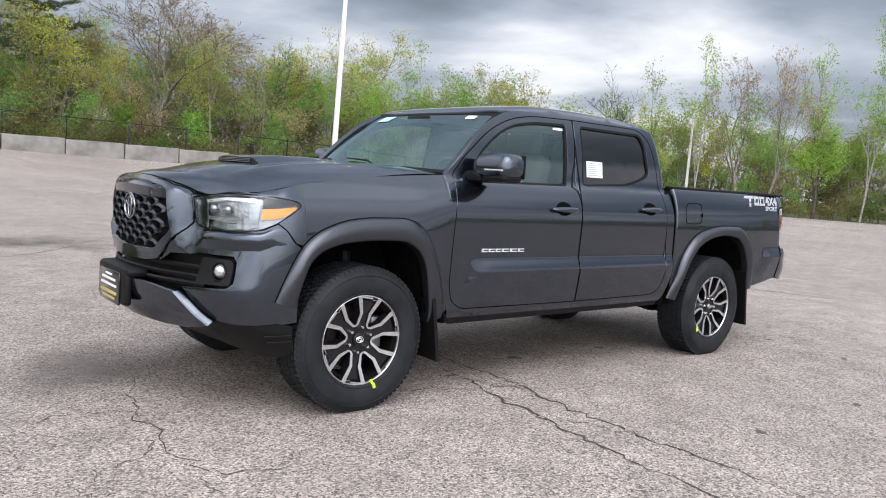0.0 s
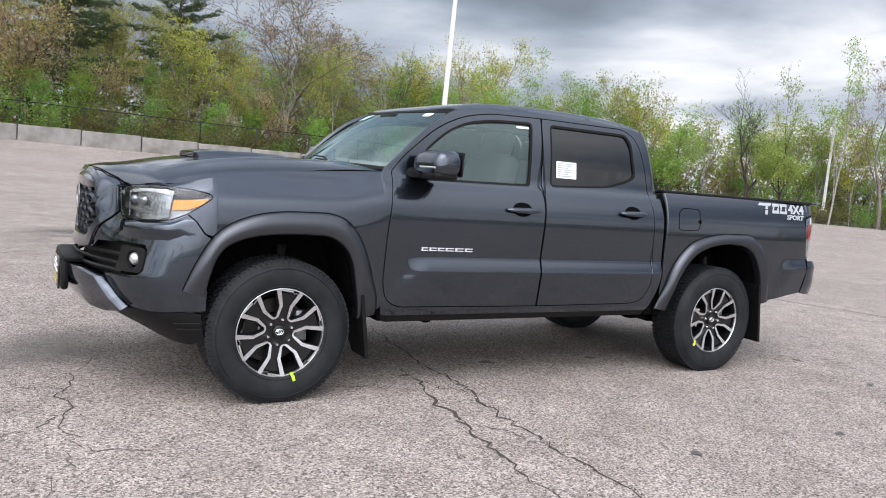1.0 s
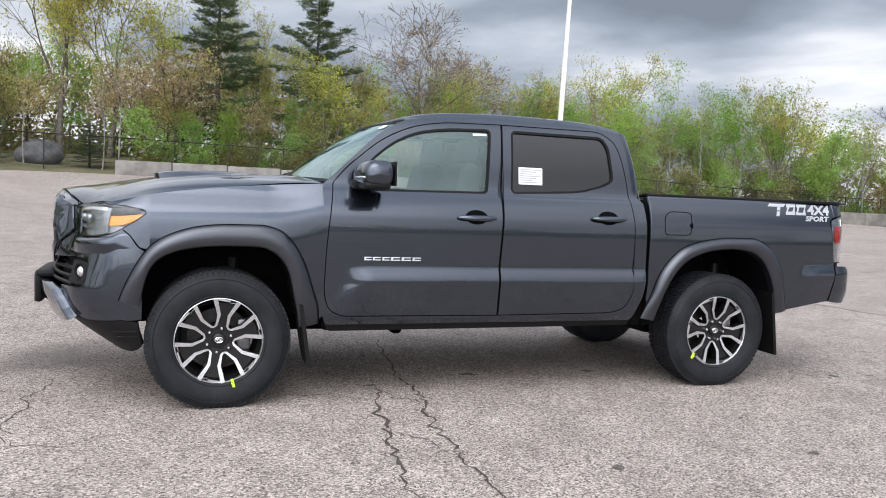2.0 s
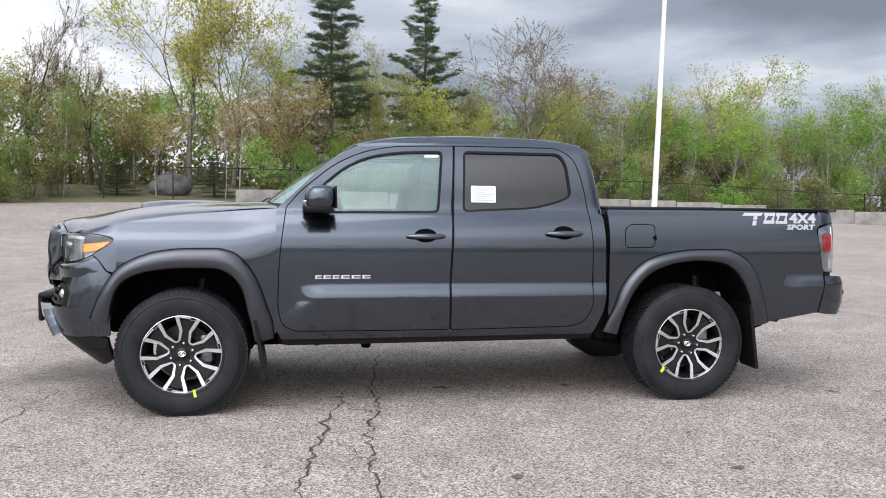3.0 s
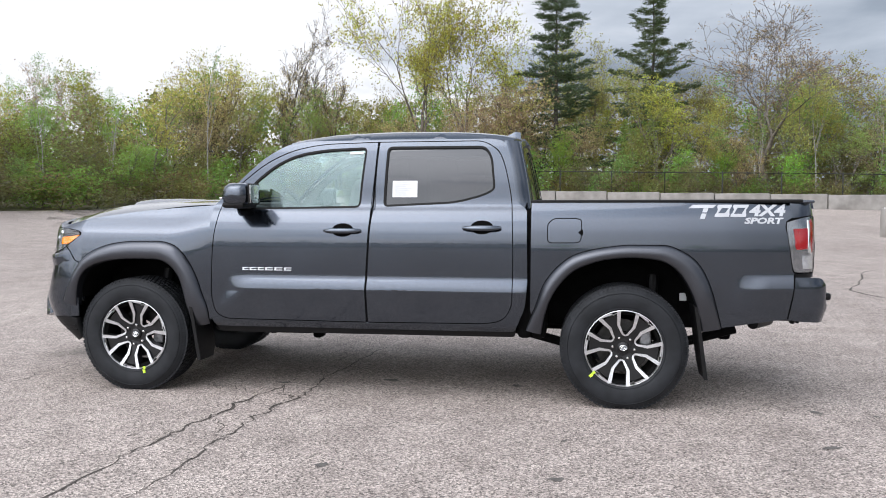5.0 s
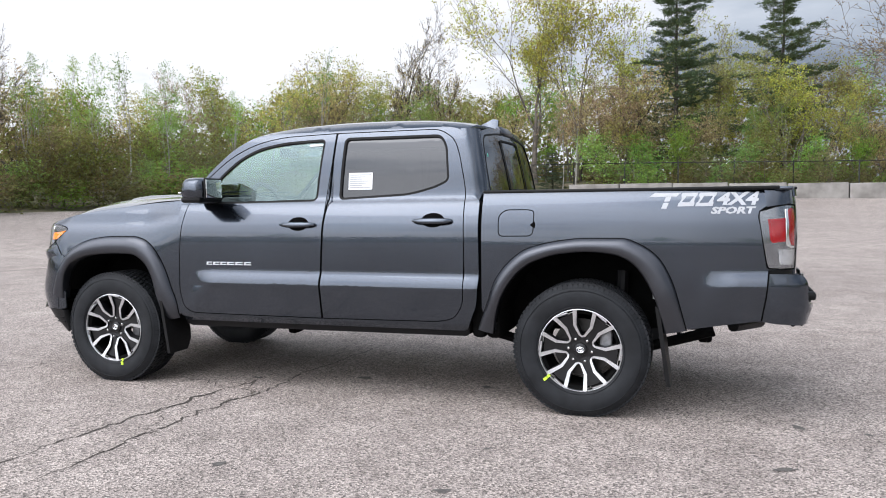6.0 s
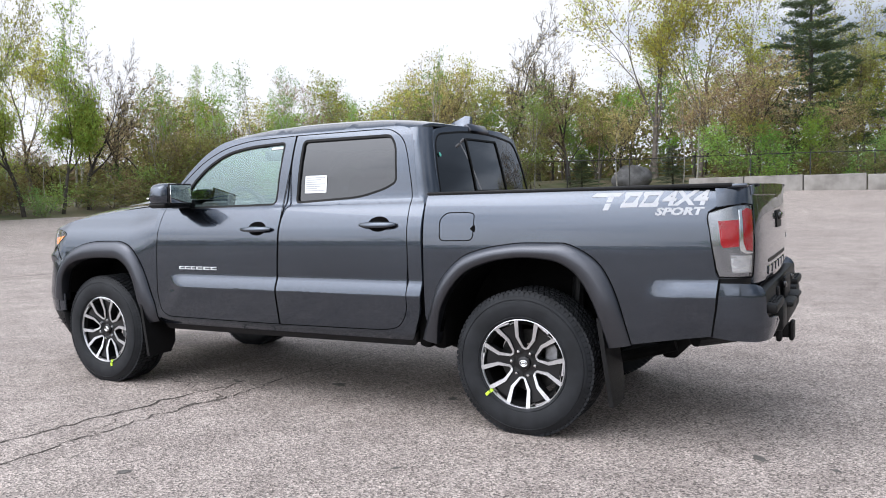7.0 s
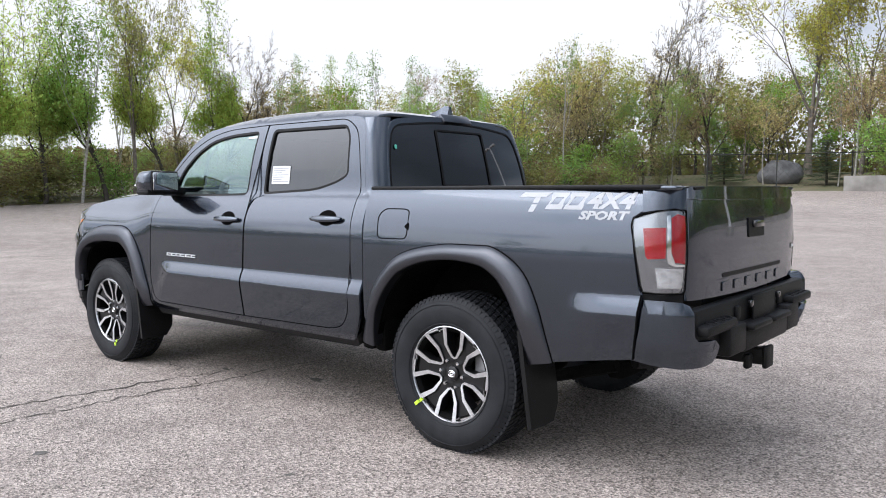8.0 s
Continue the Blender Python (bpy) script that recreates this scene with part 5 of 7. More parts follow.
gb = panel("grille", [both([(a * 1.03, 0.925 + (b - 0.925) * 1.05) for a, b in gr_in])], face, truck, BLACK, 0.06, 0.0, -0.06, hint=(-1, 0, 0), twin=False, label="dark honeycomb grille")[0]
# honeycomb cells, each its own frame
rnd = random.Random(3)
for r in range(9):
    for c in range(-4, 5):
        y, z = c * 0.130 + (0.065 if r % 2 else 0), 0.812 + r * 0.036
        lim = 0.37 if 0.87 < z < 1.05 else 0.31
        if abs(y) > lim or z > 1.112:
            continue
        bm = bmesh.new()
        o = [(-0.066, 0.012), (-0.026, 0.029), (0.026, 0.029), (0.066, 0.012), (0.066, -0.012), (0.026, -0.029), (-0.026, -0.029), (-0.066, -0.012)]
        i2 = [(a * 0.80, b * 0.70 - 0.004) for a, b in o]
        rings = []
        for pts, lift in ((o, -0.020), (i2, -0.012), (i2, -0.050)):
            ring = []
            for a, b in pts:
                p = Vector(face(y + a, z + b))
                ring.append(bm.verts.new(p + Vector((-lift, 0, 0))))
            rings.append(ring)
        for a, b in zip(rings, rings[1:]):
            for k in range(8):
                bm.faces.new((a[k - 1], a[k], b[k], b[k - 1]))
        part("honeycomb_cell", bm, FLARE, gb, smooth=30)
bm = bmesh.new()
prism(bm, [(0.084 * math.cos(q * math.pi / 14), 0.985 + 0.070 * math.sin(q * math.pi / 14)) for q in range(28)], lambda a, b, h: (face(0, 0.985)[0] + 0.022 - h, a, b), 0.006)
part("emblem_back", bm, GLOSS, gb)
for ry, rz, t in ((0.080, 0.064, 0.0062), (0.024, 0.056, 0.0042), (0.054, 0.022, 0.0042)):
    bm = bmesh.new()
    zc = 0.985 + (0.022 if rz < 0.04 else 0)
    tube(bm, [(face(0, 0.985)[0] + 0.012, ry * math.cos(q * math.pi / 16), zc + rz * math.sin(q * math.pi / 16)) for q in range(33)], t, 6, False)
    part("grille_emblem", bm, SMOKECHROME, gb, "plain dark chrome oval rings")
# headlights
hl = [(0.440, 1.066), (0.52, 1.082), (0.62, 1.094), (0.70, 1.097), (0.85, 1.088), (0.948, 1.074), (0.972, 1.064), (0.972, 1.052), (0.915, 1.014), (0.84, 0.966), (0.78, 0.940), (0.70, 0.925), (0.62, 0.918), (0.52, 0.918), (0.465, 0.930), (0.448, 0.955)]
hs = panel("headlight", [hl], nose, truck, mat("lamp_housing", (0.26, 0.27, 0.29), 0.25, 0.7, vary=0.3, vscale=18), 0.05, 0.0, -0.034, hint=NOSE, label="LED headlight behind a clear lens")
for one, m in zip(hs, (1, -1)):
    def sub(name, loop, lift, depth, material, label=""):
        ob = panel(name, [loop], nose, one, material, 0.05, depth, lift, hint=NOSE, twin=False, label=label)[0]
        if m < 0:
            co = np.empty(len(ob.data.vertices) * 3, np.float32)
            ob.data.vertices.foreach_get("co", co)
            co[1::3] *= -1
            ob.data.vertices.foreach_set("co", co)
            ob.data.flip_normals()
        return ob
    sub("bezel", [(0.455, 1.050), (0.60, 1.080), (0.72, 1.085), (0.735, 1.062), (0.60, 1.066), (0.48, 1.040)], -0.012, 0.02, SILVERLENS)
    sub("bezel", [(0.462, 0.985), (0.60, 0.978), (0.735, 0.978), (0.735, 0.962), (0.60, 0.960), (0.466, 0.968)], -0.012, 0.02, LAMPREF)
    sub("inner_reflector", [(0.446, 1.052), (0.475, 1.056), (0.478, 0.962), (0.455, 0.955)], -0.010, 0.01, LAMPREF)
    sub("inner_reflector", [(0.462, 1.036), (0.57, 1.060), (0.65, 1.068), (0.655, 0.99), (0.57, 0.988), (0.462, 0.990)], -0.03, 0.01, LAMPREF)
    sub("reflector", [(0.655, 1.078), (0.752, 1.080), (0.752, 0.95), (0.70, 0.935), (0.64, 0.935), (0.66, 0.99)], -0.016, 0.02, LAMPREF, "bright silver lamp reflector")
    sub("reflector", [(0.60, 0.957), (0.645, 0.957), (0.645, 0.930), (0.60, 0.928)], -0.014, 0.02, LAMPREF)
    for k, cu in enumerate((0.515, 0.585)):
        p = Vector(nose(cu, 1.015))
        bm = bmesh.new()
        bmesh.ops.create_uvsphere(bm, u_segments=20, v_segments=12, radius=0.026, matrix=Matrix.Translation((p.x + 0.03, p.y * m, p.z)))
        part("projector_lens", bm, SMOKE, one)
    sub("turn_signal", [(0.766, 1.034), (0.86, 1.042), (0.945, 1.052), (0.952, 1.046), (0.90, 1.014), (0.842, 0.992), (0.766, 0.985)], -0.010, 0.012, AMBER, "amber turn signal")
    sub("side_trim", [(0.762, 1.086), (0.85, 1.082), (0.945, 1.070), (0.94, 1.056), (0.85, 1.046), (0.762, 1.038)], -0.010, 0.012, BLACK)
    ob = sub("lens", hl, 0.001, 0.02, LENS, "clear headlight lens")
    ob.visible_shadow = False
panel("lamp_base", [[(0.465, 0.940), (0.60, 0.926), (0.70, 0.932), (0.70, 0.905), (0.60, 0.900), (0.50, 0.902), (0.455, 0.925)]], nose, truck, BLACK, 0.06, 0.02, -0.014, hint=NOSE)
# bumper skin
bump = [(0.318, 0.790), (0.350, 0.822), (0.405, 0.870), (0.452, 0.912), (0.52, 0.912), (0.62, 0.912), (0.70, 0.919), (0.785, 0.935), (0.85, 0.966), (0.898, 0.934), (0.945, 0.876), (0.985, 0.850), (0.958, 0.77), (0.925, 0.68), (0.905, 0.60), (0.895, 0.50), (0.78, 0.488), (0.68, 0.485), (0.60, 0.497), (0.53, 0.54), (0.465, 0.598), (0.430, 0.640), (0.64, 0.655), (0.668, 0.68), (0.672, 0.78), (0.655, 0.806), (0.48, 0.805), (0.44, 0.795)]
panel("front_bumper", [bump], nose, truck, PAINT, 0.045, 0.05, 0.0, hint=NOSE, label="painted front bumper corner")
for sgn in (1, -1):
    bm = bmesh.new()
    rows = []
    for u in np.linspace(0.455, 0.90, 50):
        u = float(u)
        top = 0.912 + 0.010 * step01(0.62, 0.76, u) + 0.025 * step01(0.76, 0.85, u)
        k = step01(0.45, 0.53, u) * step01(0.91, 0.74, u)
        line = []
        for dz, lift in ((0.002, -0.003), (-0.006, 0.012), (-0.014, 0.017), (-0.034, 0.018), (-0.054, 0.012), (-0.074, 0.004), (-0.090, -0.003)):
            a, b = Vector(nose(u - 0.004, top + dz)), Vector(nose(u + 0.004, top + dz))
            n = Vector((b.y - a.y, a.x - b.x, 0)).normalized()
            n = n if n.x < 0 else -n
            p = Vector(nose(u, top + dz)) + n * (lift * k if lift > 0 else lift)
            line.append(bm.verts.new((p.x, p.y * sgn, p.z)))
        rows.append(line)
    for a, b in zip(rows, rows[1:]):
        for k in range(6):
            bm.faces.new((a[k], a[k + 1], b[k + 1], b[k]))
    part("bumper_ledge", bm, PAINT, truck, "raised painted bumper ledge", smooth=75)
panel("lower_grille", [[(-0.60, 0.60), (0.60, 0.60), (0.70, 0.66), (0.70, 0.81), (0.45, 0.80), (0.3, 0.76), (-0.3, 0.76), (-0.45, 0.80), (-0.70, 0.81), (-0.70, 0.66)]], nose, truck, BLACK, 0.06, 0.0, -0.07, hint=(-1, 0, 0), twin=False, label="black lower grille opening")
for z in (0.735, 0.690, 0.655):
    bm = bmesh.new()
    tube(bm, [Vector(nose(u, z)) + Vector((0.025, 0, 0)) for u in np.linspace(-0.52, 0.52, 25)], 0.011, 6)
    part("grille_slat", bm, BLACK, truck)
fogs = panel("fog_lamp", [rloop((0.475, 0.665, 0.02), (0.648, 0.668, 0.02), (0.650, 0.790, 0.03), (0.49, 0.790, 0.03)), [(0.585 + 0.040 * math.cos(k * math.pi / 10), 0.728 + 0.046 * math.sin(k * math.pi / 10)) for k in range(20)]], nose, truck, BLACK, 0.05, 0.05, -0.012, hint=NOSE, label="fog lamp in a black bezel")
for one, m in zip(fogs, (1, -1)):
    p = Vector(nose(0.585, 0.728))
    n = Vector((-0.72, -0.62, 0))
    bm = bmesh.new()
    bmesh.ops.create_uvsphere(bm, u_segments=20, v_segments=10, radius=0.036, matrix=Matrix.Translation((p.x - n.x * 0.045, (p.y - n.y * 0.045) * m, p.z)))
    part("fog_lens", bm, SILVERLENS, one, "bright fog lamp lens")
    bm = bmesh.new()
    c = p - n * 0.018
    pts = [c + Vector((n.y, -n.x, 0)) * 0.040 * math.cos(k * math.pi / 10) + Vector((0, 0, 0.044 * math.sin(k * math.pi / 10))) for k in range(21)]
    tube(bm, [(q.x, q.y * m, q.z) for q in pts], 0.004, 5, False)
    part("fog_ring", bm, BLACK, one)
# chin bar below the lower grille, valance and plate
chin = [(0.0, 0.642), (0.15, 0.640), (0.30, 0.632), (0.42, 0.616), (0.462, 0.585), (0.525, 0.530), (0.58, 0.490), (0.45, 0.470), (0.30, 0.468), (0.0, 0.470)]
panel("chin_bar", [both(chin)], nose, truck, PAINT, 0.05, 0.06, 0.045, hint=(-1, 0, 0), twin=False, label="painted chin bar of the bumper")
val = [(0.0, 0.465), (0.3, 0.462), (0.58, 0.480), (0.78, 0.482), (0.875, 0.492), (0.945, 0.48), (0.945, 0.355), (0.90, 0.335), (0.80, 0.315), (0.70, 0.312), (0.62, 0.318), (0.52, 0.335), (0.42, 0.360), (0.3, 0.390), (0.0, 0.405)]
panel("lower_valance", [both(val)], nose, truck, BLACK, 0.05, 0.05, -0.004, hint=(-1, 0, 0), twin=False, label="black plastic lower valance")
for zz in (0.435, 0.405):
    panel("valance_rib", [[(0.80, zz), (0.935, zz + 0.004), (0.935, zz - 0.006), (0.80, zz - 0.008)]], nose, truck, BLACK, 0.1, 0.008, 0.006, hint=NOSE)
bm = bmesh.new()
block(bm, (-0.980, -0.02, 0.590), (0.04, 0.44, 0.19), 0.02)
block(bm, (-0.940, -0.02, 0.665), (0.11, 0.46, 0.045), 0.02)
pb = part("plate_bracket", bm, BLACK, truck, "black plastic plate holder")
bm = bmesh.new()
block(bm, (-1.004, -0.02, 0.575), (0.012, 0.32, 0.165), 0.004)
pl = part("dealer_plate", bm, GLOSS, pb, "black dealer plate with pale and yellow bars")
for z, w, h, mm in ((0.625, 0.10, 0.010, PAPER), (0.602, 0.22, 0.012, PAPER), (0.572, 0.25, 0.012, PAPER), (0.535, 0.26, 0.015, YELLOW), (0.508, 0.20, 0.010, YELLOW)):
    bm = bmesh.new()
    block(bm, (-1.0115, -0.02, z + 0.01), (0.004, w, h), 0.001)
    bar = part("plate_bar", bm, mm, pb)

# dark seams between the panels of the nose
def seam(name, pts, r=0.0025):
    for sgn in (1, -1):
        bm = bmesh.new()
        tube(bm, [(p[0], p[1] * sgn, p[2]) for p in pts], r, 5, False)
        part(name, bm, GAP, truck)


hs_pts = []
for (x0, y0), (x1, y1) in zip(hood_loop[6:], hood_loop[7:]):
    for j in range(4):
        t = j / 4
        x, y = x0 + (x1 - x0) * t, y0 + (y1 - y0) * t
        hs_pts.append((x, -y, hood_top(x, y)[2] + 0.001))
seam("hood_seam", hs_pts)
seam("hood_seam", [(x, -y, hood_top(x, y)[2] + 0.0005) for x, y in hood_loop[:4]])
seam("headlight_seal", [nose(*p) for p in hl + hl[:1]], 0.0028)
seam("bumper_seam", [nose(0.945 - 0.0475 * k / 4 * 1.0, 0.878 + 0.060 * k / 4) for k in range(5)] + [nose(0.853, 0.968)], 0.003)
seam("surround_seam", [face(-a, b) for a, b in gr_out[5:11]], 0.002)

for nm, loop in (("door_gap", front_door), ("door_gap", rear_door)):
    seam(nm, [cab_side(*p) for p in loop + loop[:1]], 0.0022)
seam("flare_gap", [flare_base_f(*p) for p in ao_f], 0.0040)
seam("flare_gap", [bed_side(*p) for p in ao_r], 0.0040)
panel("nose_filler", [[(0.30, 1.085), (0.45, 1.075), (0.50, 1.06), (0.50, 0.93), (0.46, 0.90), (0.40, 0.85), (0.32, 0.77), (0.28, 0.74), (0.28, 0.80), (0.36, 0.86), (0.385, 0.95), (0.37, 1.05), (0.30, 1.07)]], nose, truck, PAINT, 0.05, 0.01, -0.010, hint=NOSE)
for sgn in (1, -1):
    bm = bmesh.new()
    rows = []
    for (xa, ya), (xb, yb) in zip(hood_loop[:7], hood_loop[1:8]):
        for j in range(4):
            x, y = xa + (xb - xa) * j / 4, ya + (yb - ya) * j / 4
            zt = hood_top(x, y)[2] - 0.006
            zb = 1.05 if y < 0.46 else 1.088
            q = face(-y, min(zb, zt - 0.004))
            rows.append([bm.verts.new((x + 0.006, -y * sgn, zt)), bm.verts.new((min(x + 0.003, q[0] + 0.010), -y * sgn, (zt + q[2]) / 2)), bm.verts.new((q[0] + 0.010, -y * sgn, q[2]))])
    for a, b in zip(rows, rows[1:]):
        for k in range(2):
            bm.faces.new((a[k], a[k + 1], b[k + 1], b[k]))
    part("hood_lip", bm, PAINT, truck, smooth=40)
panel("arch_filler", [[(0.88, 0.62), (0.93, 0.66), (0.965, 0.62), (0.965, 0.50), (0.88, 0.49)]], nose, truck, PAINT, 0.05, 0.02, -0.002, hint=NOSE)

# --- mirrors ---
def mirror_unit(sgn, owner):
    def P(x, y, z):
        return (x, sgn * y, z)
    secs = []
    bm = bmesh.new()
    for t in np.linspace(0, 1, 11):
        y = -0.800 - 0.262 * t
        k = 1 - abs(2 * t - 0.95) ** 7 * 0.30
        xc, zc = 0.800 + 0.02 * t, 1.322 - 0.004 * t
        ring = []
        for q in range(20):
            a = 2 * math.pi * q / 20
            cx, cz = math.cos(a), math.sin(a)
            f = (abs(cx) ** 4.2 + abs(cz) ** 4.2) ** (-1 / 4.2)
            rx, rz = 0.086 * k, (0.074 if cz > 0 else 0.070) * k * (0.80 + 0.20 * min(1, t * 2.2) if cz > 0 else 1)
            ring.append(bm.verts.new(P(xc + rx * f * cx * (1.0 if cx > 0 else 1.05 - 0.25 * max(0, cz)), y, zc + rz * f * cz)))
        secs.append(ring)
    for a, b in zip(secs, secs[1:]):
        for q in range(20):
            bm.faces.new((a[q - 1], a[q], b[q], b[q - 1]))
    bm.faces.new(secs[0]); bm.faces.new(secs[-1])
    mo = part("door_mirror", bm, PAINT, owner, "painted door mirror", smooth=60)
    # black foot and lower shell
    bm = bmesh.new()
    block(bm, P(0.775, -0.80, 1.258), (0.13, 0.14, 0.06), 0.024)
    block(bm, P(0.808, -0.935, 1.254), (0.150, 0.225, 0.042), 0.02)
    part("mirror_foot", bm, BLACK, owner)
    bm = bmesh.new()
    block(bm, P(0.903, -0.935, 1.322), (0.012, 0.200, 0.134), 0.005, (0, 0, 4 * sgn))
    part("mirror_rim", bm, BLACK, owner)
    bm = bmesh.new()
    block(bm, P(0.9095, -0.934, 1.322), (0.008, 0.184, 0.116), 0.003, (0, 0, 4 * sgn))
    part("mirror_glass", bm, mat("mirror_silver", (0.9, 0.9, 0.9), 0.02, 1.0), owner, "mirror glass")
    bm = bmesh.new()
    block(bm, P(0.718, -0.985, 1.296), (0.018, 0.125, 0.012), 0.004, (0, 0, 12 * sgn))
    part("mirror_signal", bm, CHROME, owner, "bright turn-signal strip")
    return mo


for sgn, par in ((1, fd[0]), (-1, fd[1])):
    mirror_unit(sgn, par)

# --- bed ---
fuel = rloop((2.772, 1.018, 0.03), (2.974, 1.020, 0.035), (2.978, 1.160, 0.035), (2.94, 1.168, 0.03), (2.812, 1.168, 0.03), (2.772, 1.135, 0.03))
bl = [(2.672, 1.268), (3.2, 1.270), (4.225, 1.276), (4.235, 1.20), (4.170, 1.156), (4.160, 1.135), (4.178, 1.0), (4.200, 0.86), (4.214, 0.842), (4.200, 0.70), (4.180, 0.576), (3.98, 0.545), (3.79, 0.512)] + [p for p in mid_r[::-1] if p[1] > 0.515] + [(2.668, 0.60), (2.670, 0.76)]
bs = panel("bedside", [bl, inset(fuel, -0.003)], bed_side, truck, PAINT, (0.04, 0.018), 0.03, label="painted side of the pickup bed")
fu = panel("fuel_door", [inset(fuel, 0.002)], bed_side, bs[0], PAINT, 0.06, 0.015, label="painted fuel door", twin=False)[0]
mirrored(fu, bs[1])
o = panel("fuel_notch", [rloop((2.955, 1.082, 0.01), (2.984, 1.104, 0.01), (2.988, 1.082, 0.01), (2.984, 1.060, 0.01))], bed_side, bs[0], GAP, 0.1, 0.004, 0.002, twin=False)[0]
panel("fuel_floor", [inset(fuel, -0.012)], bed_side, truck, DARK, 0.1, 0.0, -0.016)
seam("fuel_gap", [bed_side(*p) for p in fuel + fuel[:1]], 0.0030)
seam("bumper_gap", [bed_side(a, b) for a, b in ((4.214, 0.842), (4.207, 0.77), (4.200, 0.70), (4.190, 0.64), (4.180, 0.576))], 0.0045)
# near-black sheet added behind the cab-to-bed slot in place of its shade
panel("cab_gap", [[(2.60, 1.24), (2.72, 1.25), (2.72, 0.48), (2.60, 0.50)]], bed_side, truck, DARK, 0.1, 0.0, -0.05)
# rear corner between bedside and tailgate
panel("rear_corner", [[(0.955, 1.276), (0.72, 1.278), (0.700, 1.270), (0.700, 1.176), (0.80, 1.186), (0.90, 1.180), (0.955, 1.172)]], tail, truck, PAINT, 0.05, 0.03, hint=REAR, label="painted rear bed corner")
panel("rear_post", [[(0.995, 0.84), (0.70, 0.84), (0.70, 0.80), (0.995, 0.80)]], tail, truck, BLACK, 0.06, 0.02, -0.01, hint=REAR)
# tail lamps
tll = [(0.705, 1.178), (0.80, 1.184), (0.90, 1.176), (0.992, 1.150), (1.0, 1.12), (0.985, 1.0), (0.962, 0.88), (0.948, 0.850), (0.80, 0.846), (0.722, 0.846), (0.708, 0.86), (0.700, 1.0)]
ts = panel("tail_lamp", [tll], tail, truck, SMOKE, 0.05, 0.03, -0.008, hint=REAR, label="red and clear tail lamp")
for one, m in zip(ts, (1, -1)):
    def sub2(name, loop, lift, depth, material, label=""):
        ob = panel(name, [loop], tail, one, material, 0.05, depth, lift, hint=REAR, twin=False, label=label)[0]
        if m < 0:
            co = np.empty(len(ob.data.vertices) * 3, np.float32)
            ob.data.vertices.foreach_get("co", co)
            co[1::3] *= -1
            ob.data.vertices.foreach_set("co", co)
            ob.data.flip_normals()
        return ob
    sub2("red_lens", [(0.712, 1.155), (0.77, 1.165), (0.815, 1.150), (0.818, 1.02), (0.79, 0.972), (0.712, 0.965)], -0.003, 0.012, RED, "red lamp lens")
    sub2("divider", [(0.822, 1.162), (0.842, 1.158), (0.845, 1.0), (0.835, 0.968), (0.79, 0.955), (0.715, 0.955), (0.715, 0.962), (0.79, 0.966), (0.820, 1.01)], -0.002, 0.012, CHROME)
    sub2("red_lens", [(0.850, 1.112), (0.955, 1.108), (0.945, 1.0), (0.935, 0.985), (0.852, 0.990)], -0.003, 0.012, RED, "red lamp lens")
    sub2("reverse_lens", [(0.722, 0.945), (0.90, 0.950), (0.885, 0.870), (0.728, 0.868)], -0.003, 0.012, SILVERLENS, "clear reversing lens")
    ob = sub2("lens_cover", tll, 0.001, 0.02, LENS)
    ob.visible_shadow = False
seam2 = [tail(*p) for p in tll + tll[:1]]
seam('lamp_seal', seam2, 0.004)
# tailgate
tg = [(0.0, 1.272), (0.35, 1.272), (0.60, 1.270), (0.688, 1.264), (0.690, 0.88), (0.684, 0.815), (0.0, 0.800)]
gate = panel("tailgate", [both(tg)], tail, truck, PAINT, 0.05, 0.03, 0.0, hint=(1, 0, 0), twin=False, label="painted tailgate")[0]
panel("gate_spoiler", [both([(0.0, 1.276), (0.6, 1.274), (0.686, 1.266), (0.686, 1.225), (0.6, 1.222), (0.0, 1.216)])], tail, gate, PAINT, 0.06, 0.02, 0.009, hint=(1, 0, 0), twin=False)
panel("gate_handle", [rloop((-0.085, 1.045, 0.01), (0.085, 1.045, 0.01), (0.085, 1.135, 0.01), (-0.085, 1.135, 0.01))], tail, gate, BLACK, 0.06, 0.006, 0.006, hint=(1, 0, 0), twin=False, label="black tailgate handle")
bm = bmesh.new()
block(bm, (4.392, 0.0, 1.105), (0.03, 0.13, 0.035), 0.01)
part("gate_latch", bm, GLOSS, gate)
panel("emboss_groove", [rloop((-0.34, 0.905, 0.01), (0.34, 0.905, 0.01), (0.33, 0.886, 0.005), (-0.33, 0.886, 0.005))], tail, gate, BLACK, 0.1, 0.003, 0.002, hint=(1, 0, 0), twin=False)
for k in range(6):
    y = 0.30 - 0.12 * k
    panel("emboss_bar", [rloop((-y - 0.033, 0.826, 0.006), (-y + 0.033, 0.826, 0.006), (-y + 0.033, 0.866, 0.006), (-y - 0.033, 0.866, 0.006))], tail, gate, PAINT, 0.1, 0.005, 0.006, hint=(1, 0, 0), twin=False)
panel("gate_badge", [rloop((-0.615, 0.952, 0.008), (-0.545, 0.952, 0.008), (-0.545, 0.982, 0.008), (-0.615, 0.982, 0.008))], tail, gate, GLOSS, 0.1, 0.003, 0.003, hint=(1, 0, 0), twin=False)
panel("badge_bar", [rloop((-0.605, 0.960, 0.002), (-0.555, 0.960, 0.002), (-0.555, 0.972, 0.002), (-0.605, 0.972, 0.002))], tail, gate, BADGE, 0.1, 0.002, 0.006, hint=(1, 0, 0), twin=False)
